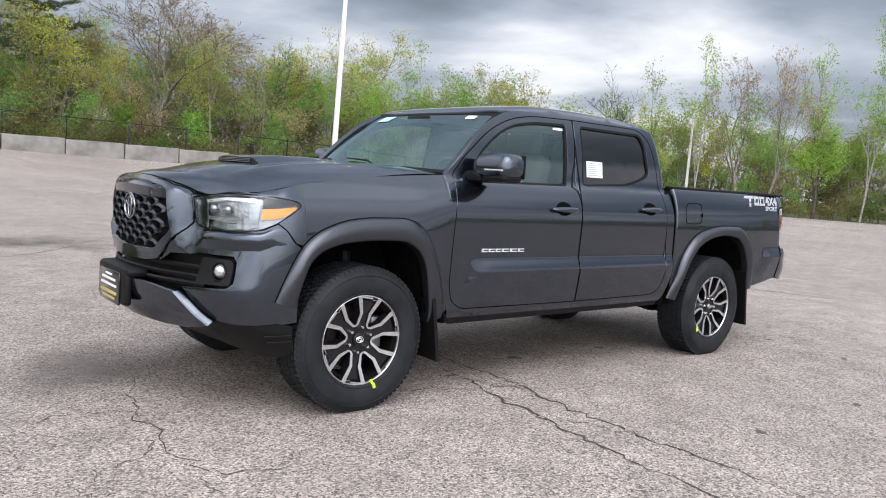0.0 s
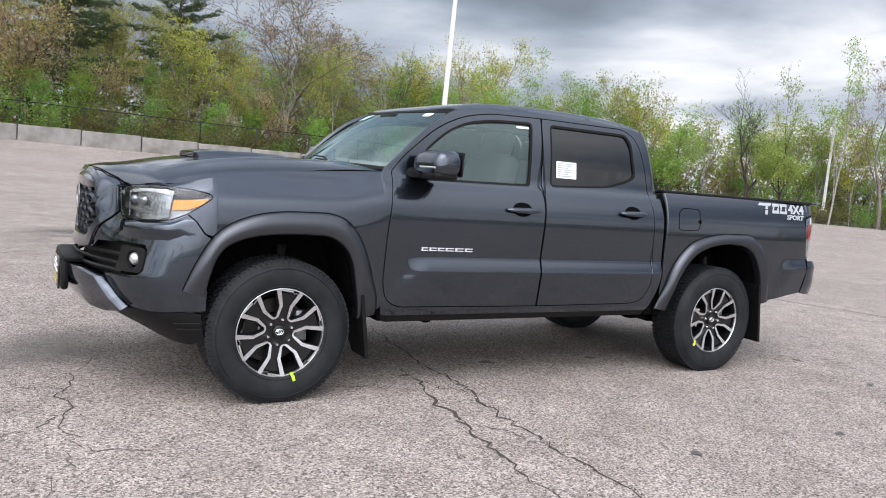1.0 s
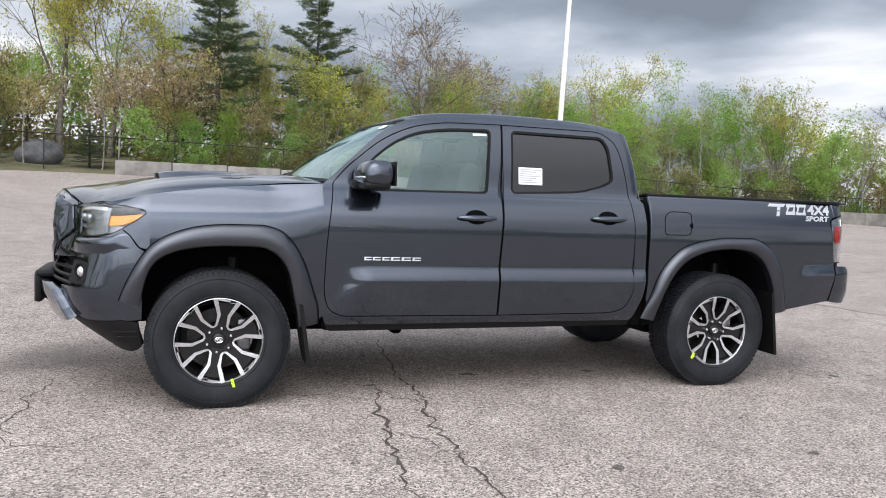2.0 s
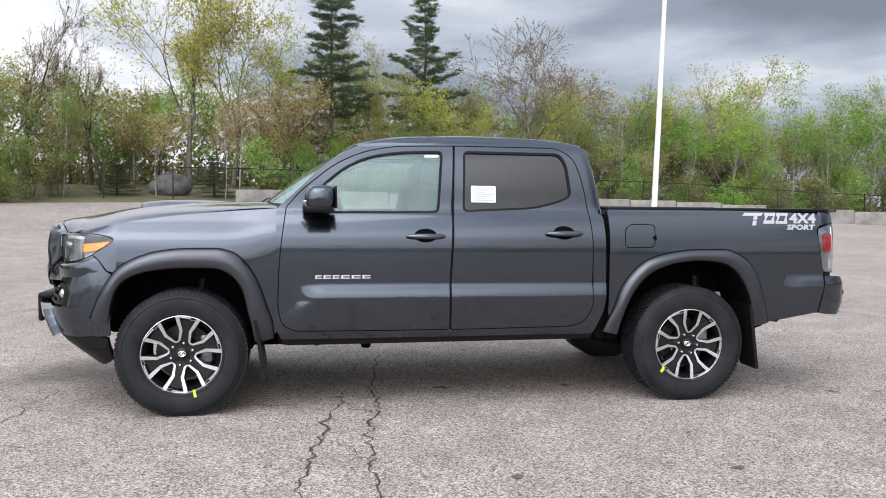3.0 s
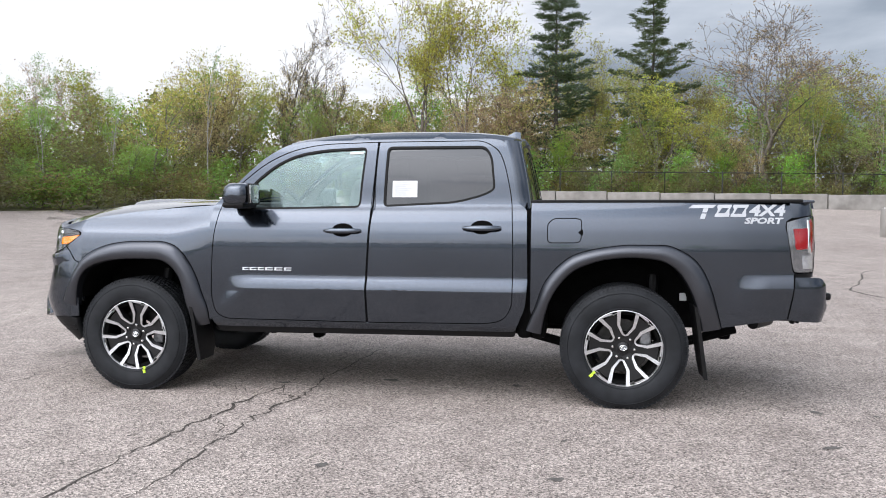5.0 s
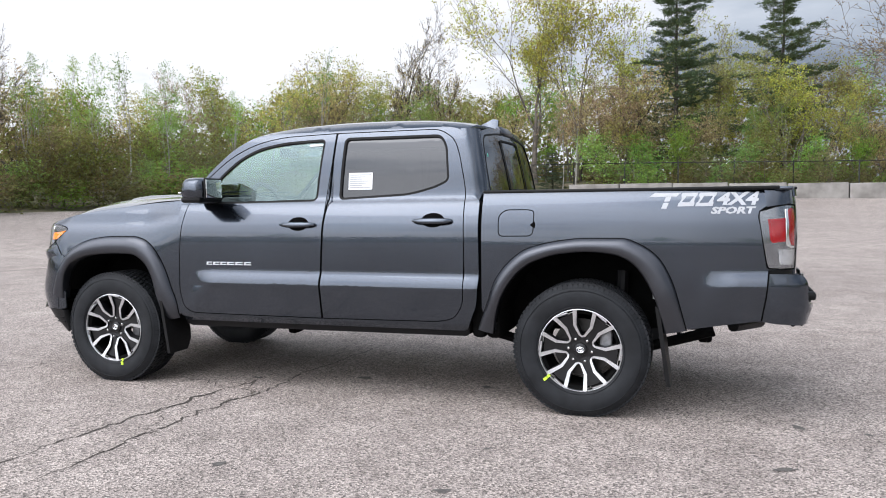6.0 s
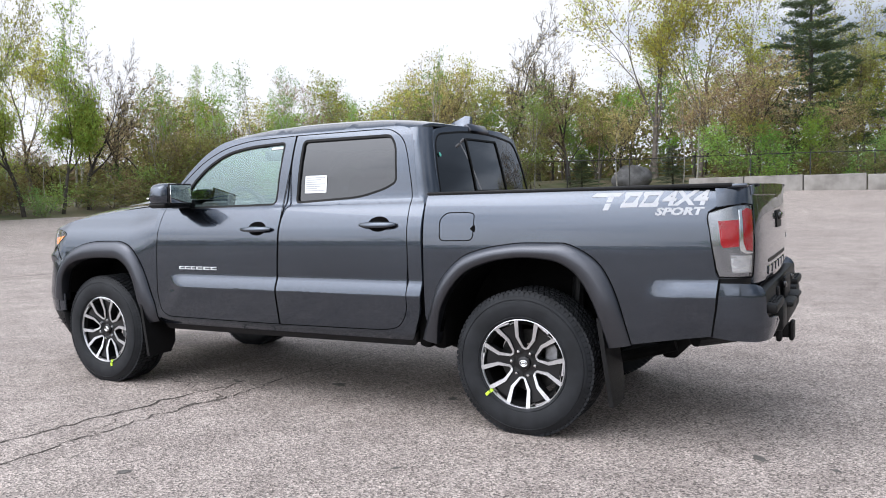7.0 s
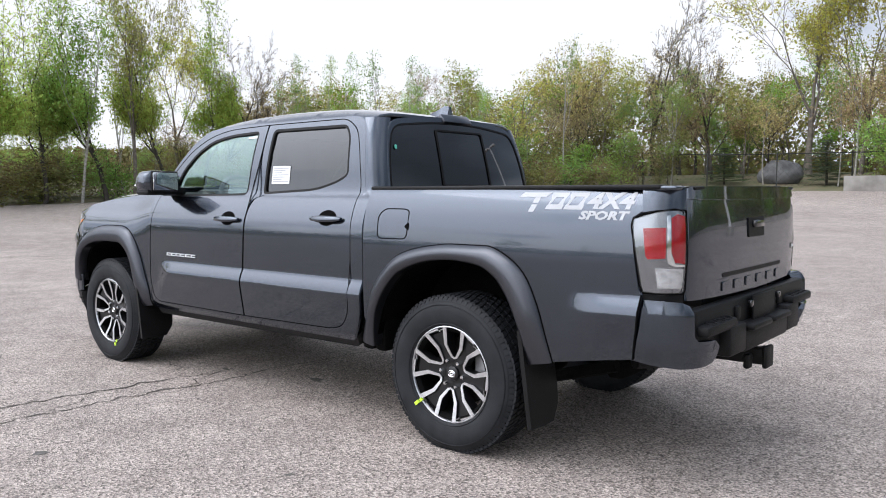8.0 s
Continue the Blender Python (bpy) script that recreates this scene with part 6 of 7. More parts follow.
# bed tub, rails
for c, sz, bv in (((3.46, -0.755, 1.11), (1.56, 0.06, 0.29), 0.01), ((3.46, 0.755, 1.11), (1.56, 0.06, 0.29), 0.01), ((3.24, -0.60, 0.985), (0.98, 0.32, 0.07), 0.03), ((3.24, 0.60, 0.985), (0.98, 0.32, 0.07), 0.03),
                  ((2.712, 0, 1.01), (0.05, 1.44, 0.46), 0.01), ((4.33, 0, 1.03), (0.035, 1.36, 0.42), 0.01), ((3.5, 0, 0.775), (1.62, 0.90, 0.05), 0.01)):
    bm = bmesh.new()
    block(bm, c, sz, bv)
    part("bed_liner", bm, BLACK, truck, "black composite bed liner")
for s in (-1, 1):
    bm = bmesh.new()
    block(bm, (3.465, s * 0.768, 1.272), (1.60, 0.075, 0.020), 0.008)
    part("bed_rail", bm, BLACK, truck, "black bed rail cap")
for s in (-1, 1):
    bm = bmesh.new()
    block(bm, (4.285, s * 0.735, 1.268), (0.09, 0.13, 0.018), 0.008)
    part("corner_cap", bm, PAINT, truck)
bm = bmesh.new()
block(bm, (4.340, 0, 1.268), (0.04, 1.34, 0.016), 0.006)
part("gate_cap", bm, BLACK, gate)
# --- rear bumper ---
BX = (4.462, 4.462, 4.457, 4.448, 4.430, 4.382, 4.296, 4.165)
BY = (0, 0.25, 0.48, 0.62, 0.735, 0.812, 0.846, 0.856)


def bumper(u, z):
    s = -1 if u >= 0 else 1
    a = min(abs(u), 1.0)
    i = 0
    while i < 6 and a > RU[i + 1]:
        i += 1
    t = (a - RU[i]) / (RU[i + 1] - RU[i])
    t2 = t
    h = RU[i + 1] - RU[i]

    def at(v):
        def m(k):
            return (v[min(k + 1, 7)] - v[max(k - 1, 0)]) / (RU[min(k + 1, 7)] - RU[max(k - 1, 0)])
        return (2 * t2 ** 3 - 3 * t2 ** 2 + 1) * v[i] + (t2 ** 3 - 2 * t2 ** 2 + t2) * h * m(i) + (3 * t2 ** 2 - 2 * t2 ** 3) * v[i + 1] + (t2 ** 3 - t2 ** 2) * h * m(i + 1)
    r = 0.030 * step01(0.75, 0.825, z) ** 2 + 0.035 * step01(0.64, 0.55, z)
    return (at(BX) - r * (1 - 0.5 * a), s * (at(BY) - r * 0.45 * a), z)


rb = panel("rear_bumper", [[(0.998, 0.822), (0.88, 0.822), (0.80, 0.818), (0.765, 0.806), (0.750, 0.780), (0.745, 0.685), (0.72, 0.664), (0.58, 0.656), (0.545, 0.63), (0.535, 0.585), (0.56, 0.560), (0.62, 0.552), (0.80, 0.552), (0.92, 0.560), (0.998, 0.575)]], bumper, truck, PAINT, 0.05, 0.06, hint=REAR, label="painted rear bumper end")
bm = bmesh.new()
block(bm, (4.405, 0, 0.60), (0.10, 0.62, 0.10), 0.02)
stp = part("bumper_step", bm, BLACK, truck, "black textured step of the rear bumper")
bm = bmesh.new()
block(bm, (4.375, 0, 0.690), (0.06, 1.52, 0.19), 0.015)
part("bumper_beam", bm, BLACK, stp)
for s in (-1, 1):
    for nm, c, sz in (("step_pad", (4.392, s * 0.575, 0.700), (0.12, 0.34, 0.045)), ("step_bracket", (4.405, s * 0.40, 0.625), (0.10, 0.20, 0.13)), ("lower_step", (4.428, s * 0.15, 0.660), (0.11, 0.26, 0.03))):
        bm = bmesh.new()
        block(bm, c, sz, 0.014)
        part(nm, bm, BLACK, stp)
for s in (-1, 1):
    for i in range(4):
        for j in range(6):
            bm = bmesh.new()
            block(bm, (4.354 + 0.026 * i, s * (0.430 + 0.045 * j + (0.02 if i % 2 else 0)), 0.724), (0.014, 0.026, 0.008), 0.003, (0, 0, 35 if (i + j) % 2 else -35), 1)
            part("step_tread", bm, BLACK, stp)
bm = bmesh.new()
block(bm, (4.428, 0, 0.71), (0.012, 0.30, 0.15), 0.004)
part("plate_recess", bm, BLACK, stp)
for s in (-1, 1):
    bm = bmesh.new()
    block(bm, (4.435, s * 0.20, 0.755), (0.02, 0.03, 0.03), 0.006)
    part("plate_lamp", bm, GLOSS, stp)
    bm = bmesh.new()
    block(bm, (4.41, s * 0.30, 0.725), (0.02, 0.05, 0.06), 0.012)
    part("socket_cover", bm, BLACK, stp)
# hitch
bm = bmesh.new()
tube(bm, [(4.05, -0.55, 0.50), (4.20, -0.3, 0.49), (4.22, 0.3, 0.49), (4.05, 0.55, 0.50)], 0.035, 10)
block(bm, (4.33, 0, 0.485), (0.26, 0.075, 0.075), 0.008)
block(bm, (4.455, 0, 0.485), (0.025, 0.105, 0.105), 0.012)
block(bm, (4.40, -0.11, 0.475), (0.03, 0.06, 0.07), 0.012)
block(bm, (4.40, 0.11, 0.475), (0.03, 0.06, 0.07), 0.012)
part("tow_hitch", bm, BLACK, truck, "black tow hitch receiver")
# --- mud flaps ---
def flap(x, y, z0, z1, w, s):
    bm = bmesh.new()
    secs = []
    for k in range(7):
        t = k / 6
        z = z1 + (z0 - z1) * t
        ww = w * (1 if t < 0.8 else 1 - 0.25 * (t - 0.8) / 0.2)
        dx = 0.06 * t
        secs.append([bm.verts.new((x + dx + 0.022 * c, s * (y - a * ww), z)) for a, c in ((0, 0), (0, 1), (0.5, 1.25), (1, 1), (1, 0), (0.5, 0.25))])
    for a, b in zip(secs, secs[1:]):
        for q in range(6):
            bm.faces.new((a[q - 1], a[q], b[q], b[q - 1]))
    bm.faces.new(secs[0]); bm.faces.new(secs[-1][::-1])
    part("mud_flap", bm, BLACK, truck, "black plastic mud flap", smooth=50)


for s in (-1, 1):
    flap(0.415, 0.895, 0.225, 0.62, 0.25, s)
    flap(3.645, 0.890, 0.205, 0.64, 0.25, s)
# --- badges ---
for sgn in (1, -1):
    def bside(a, b, h, sgn=sgn):
        p = bed_side(a, b)
        return (p[0], sgn * (p[1] - h), p[2])

    def cside(a, b, h, sgn=sgn):
        p = cab_side(a, b)
        return (p[0], sgn * (p[1] - h), p[2])
    # name badge on the door, as plain bars
    x = 0.785
    for w in (0.046, 0.052, 0.046, 0.060, 0.062, 0.056):
        bm = bmesh.new()
        for z0, z1, a0, a1 in ((0.8405, 0.8455, 0.0, 0.90), (0.8265, 0.8315, 0.0, 0.90), (0.8315, 0.8405, 0.05, 0.22)):
            prism(bm, [(x + w * a0, z0), (x + w * a1, z0), (x + w * a1 + 0.003, z1), (x + w * a0 + 0.003, z1)], lambda a, b, h: cside(a, b, h + 0.001), 0.005)
        part("badge_bar", bm, BADGE, fd[0 if sgn == 1 else 1])
        x += w + 0.004
    # bed decal: slanted bars, then the words that can be read
    own = bs[0 if sgn == 1 else 1]
    def slant(x0, x1, z0, z1):
        return [(x0 - 0.012, z0), (x1 - 0.012, z0), (x1 + 0.012, z1), (x0 + 0.012, z1)]
    for loops in ([slant(3.622, 3.762, 1.230, 1.250)], [slant(3.684, 3.712, 1.166, 1.229)], [slant(3.768, 3.850, 1.178, 1.250), slant(3.790, 3.829, 1.200, 1.230)[::-1]], [slant(3.858, 3.946, 1.178, 1.250), slant(3.880, 3.925, 1.196, 1.232)[::-1]]):
        ob = panel("decal_bar", loops, bed_side, own, WHITE, 0.05, 0.0, 0.0012, twin=False, label="white vinyl decal shape")[0]
        if sgn < 0:
            co = np.empty(len(ob.data.vertices) * 3, np.float32)
            ob.data.vertices.foreach_get("co", co)
            co[1::3] *= -1
            ob.data.vertices.foreach_set("co", co)
            ob.data.flip_normals()
    for text, x0, z0, size, wid in (("4X4", 3.955, 1.186, 0.090, 0.21), ("SPORT", 3.925, 1.140, 0.047, 0.225)):
        cu = bpy.data.curves.new("lettering", "FONT")
        cu.body, cu.size, cu.shear = text, size, 0.22
        cu.extrude, cu.resolution_u, cu.offset = 0.0, 2, 0.0035 if text == "4X4" else 0.0022
        tmp = new("lettering", cu)
        dep = bpy.context.evaluated_depsgraph_get()
        me = bpy.data.meshes.new_from_object(tmp.evaluated_get(dep))
        bpy.data.objects.remove(tmp)
        xs = [v.co.x for v in me.vertices]
        k = wid / (max(xs) - min(xs))
        for v in me.vertices:
            a = x0 + (v.co.x - min(xs)) * k
            if sgn < 0:
                a = x0 + wid - (v.co.x - min(xs)) * k
            v.co = bside(a, z0 + v.co.y, 0.0018)
        me.materials.append(WHITE)
        ob = new("decal_lettering", me)
        ob.parent = own
        tagged(ob, "white lettering reading " + text)
# stickers inside the side windows
st = panel("window_sticker", [rloop((1.772, 1.302, 0.004), (1.935, 1.302, 0.004), (1.935, 1.408, 0.004), (1.772, 1.408, 0.004))], cab_side, rd[0], PAPER, 0.1, 0.0, -0.008, twin=False, label="white paper price sticker in the window")[0]
for k in range(7):
    zz = 1.396 - 0.013 * k
    panel("print_line", [[(1.782, zz), (1.925 - 0.03 * (k % 3), zz), (1.925 - 0.03 * (k % 3), zz - 0.004), (1.782, zz - 0.004)]], cab_side, rd[0], GREYINK, 0.1, 0.0, -0.0065, twin=False)
panel("window_label", [rloop((1.475, 1.600, 0.003), (1.568, 1.602, 0.003), (1.567, 1.588, 0.003), (1.475, 1.586, 0.003))], cab_side, fd[0], PAPER, 0.1, 0.0, -0.008, twin=False, label="small white label in the window")

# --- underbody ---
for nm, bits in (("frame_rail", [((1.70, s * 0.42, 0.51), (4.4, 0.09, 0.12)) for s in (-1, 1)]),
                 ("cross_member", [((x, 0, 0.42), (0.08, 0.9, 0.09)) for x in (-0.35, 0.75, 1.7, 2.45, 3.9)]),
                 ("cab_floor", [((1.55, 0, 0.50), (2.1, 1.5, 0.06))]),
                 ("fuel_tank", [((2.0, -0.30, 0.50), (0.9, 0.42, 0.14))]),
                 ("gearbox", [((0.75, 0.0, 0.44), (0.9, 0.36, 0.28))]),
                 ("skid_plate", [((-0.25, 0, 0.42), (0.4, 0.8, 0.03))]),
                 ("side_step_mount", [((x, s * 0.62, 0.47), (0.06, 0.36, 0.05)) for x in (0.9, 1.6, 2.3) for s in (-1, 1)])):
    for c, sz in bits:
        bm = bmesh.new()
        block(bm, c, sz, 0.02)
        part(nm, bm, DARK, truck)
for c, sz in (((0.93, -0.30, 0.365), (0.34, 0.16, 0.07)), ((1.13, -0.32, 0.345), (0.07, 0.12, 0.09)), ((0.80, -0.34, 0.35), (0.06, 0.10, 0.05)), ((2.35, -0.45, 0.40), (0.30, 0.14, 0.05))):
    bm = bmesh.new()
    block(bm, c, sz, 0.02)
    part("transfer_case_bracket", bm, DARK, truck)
bm = bmesh.new()
tube(bm, [(0.4, 0.25, 0.40), (1.6, 0.28, 0.36), (2.6, 0.3, 0.37), (3.1, 0.45, 0.52), (3.7, 0.62, 0.46), (4.0, 0.72, 0.44)], 0.035, 10)
block(bm, (1.9, 0.28, 0.36), (0.6, 0.24, 0.14), 0.05)
part("exhaust_pipe", bm, STEEL, truck)
bm = bmesh.new()
tube(bm, [(WB, -0.66, HUB_Z), (WB, 0.66, HUB_Z)], 0.05, 12)
bmesh.ops.create_uvsphere(bm, u_segments=16, v_segments=10, radius=0.16, matrix=Matrix.Translation((WB, 0, HUB_Z)))
part("rear_axle", bm, DARK, truck)
bm = bmesh.new()
tube(bm, [(0, -0.66, HUB_Z), (0, 0.66, HUB_Z)], 0.04, 12)
tube(bm, [(1.0, 0, 0.42), (WB - 0.1, 0, 0.39)], 0.045, 10)
part("drive_shaft", bm, DARK, truck)
for s in (-1, 1):
    bm = bmesh.new()
    tube(bm, [(2.5, s * 0.52, 0.44), (2.9, s * 0.53, 0.34), (WB, s * 0.53, 0.31), (3.6, s * 0.53, 0.36), (3.95, s * 0.52, 0.46)], 0.03, 8)
    part("leaf_spring", bm, DARK, truck)
    for x, zt in ((0.06, 0.80), (3.42, 0.80)):
        bm = bmesh.new()
        tube(bm, [(x, s * 0.56, 0.40), (x + 0.02, s * 0.52, zt)], 0.035, 10)
        part("shock_absorber", bm, BLACK, truck)
    # the block at 2.72 is an added dark filler hiding bright ground behind
    for x in (2.63, 2.72, 0.60):
        bm = bmesh.new()
        block(bm, (x, s * 0.60, 0.51), (0.09, 0.42, 0.20), 0.03)
        part("body_mount", bm, DARK, truck)
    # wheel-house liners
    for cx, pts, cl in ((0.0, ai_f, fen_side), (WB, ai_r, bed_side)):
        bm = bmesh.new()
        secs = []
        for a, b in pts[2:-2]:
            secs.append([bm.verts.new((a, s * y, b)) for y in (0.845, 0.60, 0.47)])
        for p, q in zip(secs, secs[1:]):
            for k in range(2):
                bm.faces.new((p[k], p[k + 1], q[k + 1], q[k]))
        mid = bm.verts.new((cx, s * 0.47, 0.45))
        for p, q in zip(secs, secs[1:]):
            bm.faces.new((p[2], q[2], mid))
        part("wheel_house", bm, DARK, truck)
bm = bmesh.new()
block(bm, (3.63, -0.50, 0.657), (0.045, 0.01, 0.05), 0.006)
part("tag_label", bm, PAPER, truck, "small white tag on the shock absorber")
# firewall and engine-bay block close the nose
bm = bmesh.new()
block(bm, (-0.05, 0, 0.80), (1.15, 1.0, 0.66), 0.05)
part("engine_block", bm, DARK, truck)

# --- cabin ---
def seat(x, y):
    s = new("seat")
    s.parent = truck
    tagged(s, "dark grey fabric seat")
    bm = bmesh.new()
    block(bm, (x, y, 0.80), (0.52, 0.50, 0.18), 0.06, (0, -5, 0), 3)
    part("cushion", bm, FABRIC, s)
    bm = bmesh.new()
    block(bm, (x + 0.30, y, 1.12), (0.16, 0.48, 0.62), 0.06, (0, 14, 0), 3)
    part("backrest", bm, FABRIC, s)
    bm = bmesh.new()
    block(bm, (x + 0.385, y, 1.49), (0.10, 0.28, 0.18), 0.04, (0, 12, 0), 3)
    part("headrest", bm, FABRIC, s)
    for k in (-1, 1):
        bm = bmesh.new()
        tube(bm, [(x + 0.36, y + k * 0.06, 1.38), (x + 0.38, y + k * 0.06, 1.46)], 0.007, 6)
        part("headrest_post", bm, CHROME, s)
    return s


for x, y in ((1.17, -0.37), (1.17, 0.37), (2.02, -0.40), (2.02, 0.0), (2.02, 0.40)):
    seat(x, y)
bm = bmesh.new()
block(bm, (0.70, 0, 1.12), (0.40, 1.42, 0.26), 0.09, (0, 0, 0), 3)
block(bm, (0.80, 0, 0.90), (0.30, 1.40, 0.40), 0.05)
block(bm, (0.80, -0.37, 1.23), (0.22, 0.40, 0.08), 0.035)
dash = part("dashboard", bm, TRIM, truck, "dark dashboard")
bm = bmesh.new()
block(bm, (1.25, 0, 0.82), (0.9, 0.22, 0.26), 0.04)
part("centre_console", bm, TRIM, truck)
bm = bmesh.new()
sw = Vector((0.985, -0.37, 1.19))
ax = Matrix.Rotation(radians(-25), 4, "Y")
tube(bm, [sw + ax @ Vector((0, 0.185 * math.cos(k * math.pi / 16), 0.185 * math.sin(k * math.pi / 16))) for k in range(33)], 0.016, 8, False)
tube(bm, [sw, sw + Vector((-0.2, 0, -0.09))], 0.035, 8)
block(bm, tuple(sw), (0.05, 0.15, 0.12), 0.03)
for k in (0.0, math.pi, -math.pi / 2):
    tube(bm, [sw, sw + ax @ Vector((0, 0.18 * math.cos(k), 0.18 * math.sin(k)))], 0.012, 6)
part("steering_wheel", bm, TRIM, truck, "dark steering wheel")
bm = bmesh.new()
block(bm, (0.93, 0, 1.595), (0.04, 0.24, 0.07), 0.02)
part("inner_mirror", bm, BLACK, truck)
bm = bmesh.new()
block(bm, (1.80, 0, 1.655), (1.36, 1.1, 0.03), 0.012)
part("headliner", bm, mat("pale_headliner", (0.45, 0.45, 0.44), 0.9, vary=0.1, bump=0.2), truck)

# ---- trees ----
def grow(rnd, height_m, spread, levels, lean=0.0, trunk_r=0.12, first=0.25, fork=3, up=0.35, wild=0.25):
    """A branching skeleton: a list of (points, radii) and the twig ends with their direction."""
    limbs, tips = [], []

    def limb(p, d, length, r, level):
        k = (6, 4, 3, 2, 2)[min(level, 4)]
        pts, rad = [p.copy()], [r]
        for i in range(k):
            d = (d + Vector((rnd.gauss(0, wild), rnd.gauss(0, wild), rnd.gauss(0, wild) * 0.5 + up * 0.25)) * 0.35).normalized()
            p = p + d * (length / k)
            pts.append(p.copy())
            rad.append(r * (1 - 0.78 * (i + 1) / k))
        limbs.append((pts, rad, level))
        if level >= levels:
            for q in pts[1:]:
                tips.append((q, d))
            return
        n = int(fork * 2.2) if level == 0 else fork
        for j in range(n):
            t = (first + (1 - first) * (j + rnd.random()) / n) if level == 0 else (0.3 + 0.7 * (j + rnd.random()) / n)
            i = min(k - 1, int(t * k))
            q = pts[i].lerp(pts[i + 1], t * k - i)
            a = rnd.random() * 2 * math.pi
            out = Vector((math.cos(a), math.sin(a), 0))
            nd = (d * (0.55 + 0.3 * rnd.random()) + out * (0.55 + 0.5 * rnd.random()) * spread + Vector((0, 0, up))).normalized()
            limb(q, nd, length * (0.34 + 0.26 * rnd.random()) * (1.15 - 0.45 * t if level == 0 else 0.95), rad[i] * 0.55, level + 1)
        tips.append((pts[-1], d))
    limb(Vector((0, 0, 0)), Vector((lean, 0, 1)).normalized(), height_m, trunk_r, 0)
    return limbs, tips


def fork_tree(rnd, h, bole, levels, angle, ratio, trunk_r, up, wild, lead=0.55, third=0.35):
    """A trunk that forks again and again; lead: how straight the leading fork keeps on."""
    limbs, tips = [], []

    def branch(p, d, length, r, level):
        k = 5 if level == 0 else (3 if level < 4 else 2)
        pts, rad = [p.copy()], [r]
        for i in range(k):
            d = (d + Vector((rnd.gauss(0, wild), rnd.gauss(0, wild), rnd.gauss(0, wild) * 0.6 + up * 0.22))).normalized()
            p = p + d * (length / k)
            pts.append(p.copy())
            rad.append(r * (1 - 0.26 * (i + 1) / k))
        limbs.append((pts, rad, min(level, 4)))
        if level >= levels or rnd.random() < 0.012 * level:
            tips.append((pts[-1], d)); tips.append((pts[1], d))
            return
        n = 3 if level == 0 else 2 + (rnd.random() < third)
        a0 = rnd.random() * 6.283
        for j in range(n):
            turn = radians(angle) * (lead if j == 0 else 1.0) * rnd.uniform(0.65, 1.35)
            az = a0 + 6.283 * j / n + rnd.gauss(0, 0.4)
            side = d.orthogonal().normalized()
            side = side * math.cos(az) + d.cross(side) * math.sin(az)
            nd = d * math.cos(turn) + side * math.sin(turn)
            f = ratio * rnd.uniform(0.82, 1.12) * (1.08 if j == 0 else (0.9 if lead > 0.4 else 0.72))
            branch(pts[-1] if j < 2 or k < 3 else pts[-2], nd.normalized(), length * f, rad[-1] * (0.80 if j == 0 else 0.62), level + 1)
        if level > 0:
            az = rnd.random() * 6.283
            side = d.orthogonal().normalized()
            side = side * math.cos(az) + d.cross(side) * math.sin(az)
            if level < levels - 1:
                branch(pts[1], (d * 0.5 + side * 0.8).normalized(), length * ratio * 0.5, rad[1] * 0.4, max(level + 2, levels - 1))
    branch(Vector((0, 0, 0)), Vector((rnd.gauss(0, 0.04), rnd.gauss(0, 0.04), 1)).normalized(), h * bole, trunk_r, 0)
    return limbs, tips


def fork_proto(seed, bark, leaf, h, bole, levels, angle, ratio, trunk_r, up, wild, lead, size, per, cloud, share=1.0, thin=0.010, third=0.35):
    rnd = random.Random(seed)
    limbs, tips = fork_tree(rnd, h, bole, levels, angle, ratio, trunk_r, up, wild, lead, third)
    top = max(p.z for l in limbs for p in l[0])
    f = h / top
    limbs = [([p * f for p in pts], rad, lv) if lv < 4 else ([pts[0] * f, pts[-1] * f], [rad[0], rad[-1]], lv) for pts, rad, lv in limbs]
    tips = [(p * f, d) for p, d in tips if rnd.random() < share]
    wood, crown = limb_mesh(limbs, "trunk", thin), leaf_mesh(tips, rnd, size, "crown", per, cloud, 0.0, True)
    wood.materials.append(bark); crown.materials.append(leaf)
    return wood, crown, h


def limb_mesh(limbs, name, thin=0.011):
    verts, faces = [], []
    for pts, rad, level in limbs:
        seg = (7, 5, 4, 3, 3)[min(level, 4)]
        base = len(verts)
        side = None
        for i, p in enumerate(pts):
            d = (pts[min(i + 1, len(pts) - 1)] - pts[max(i - 1, 0)]).normalized()
            side = d.orthogonal().normalized() if side is None else (side - d * side.dot(d)).normalized()
            upv = d.cross(side)
            for k in range(seg):
                a = 2 * math.pi * k / seg
                verts.append(p + (side * math.cos(a) + upv * math.sin(a)) * max(rad[i], thin))
        for i in range(len(pts) - 1):
            for k in range(seg):
                a, b = base + i * seg + k, base + i * seg + (k + 1) % seg
                faces.append((a, b, b + seg, a + seg))
    me = bpy.data.meshes.new(name)
    me.from_pydata(verts, [], faces)
    me.polygons.foreach_set("use_smooth", [True] * len(faces))
    return me


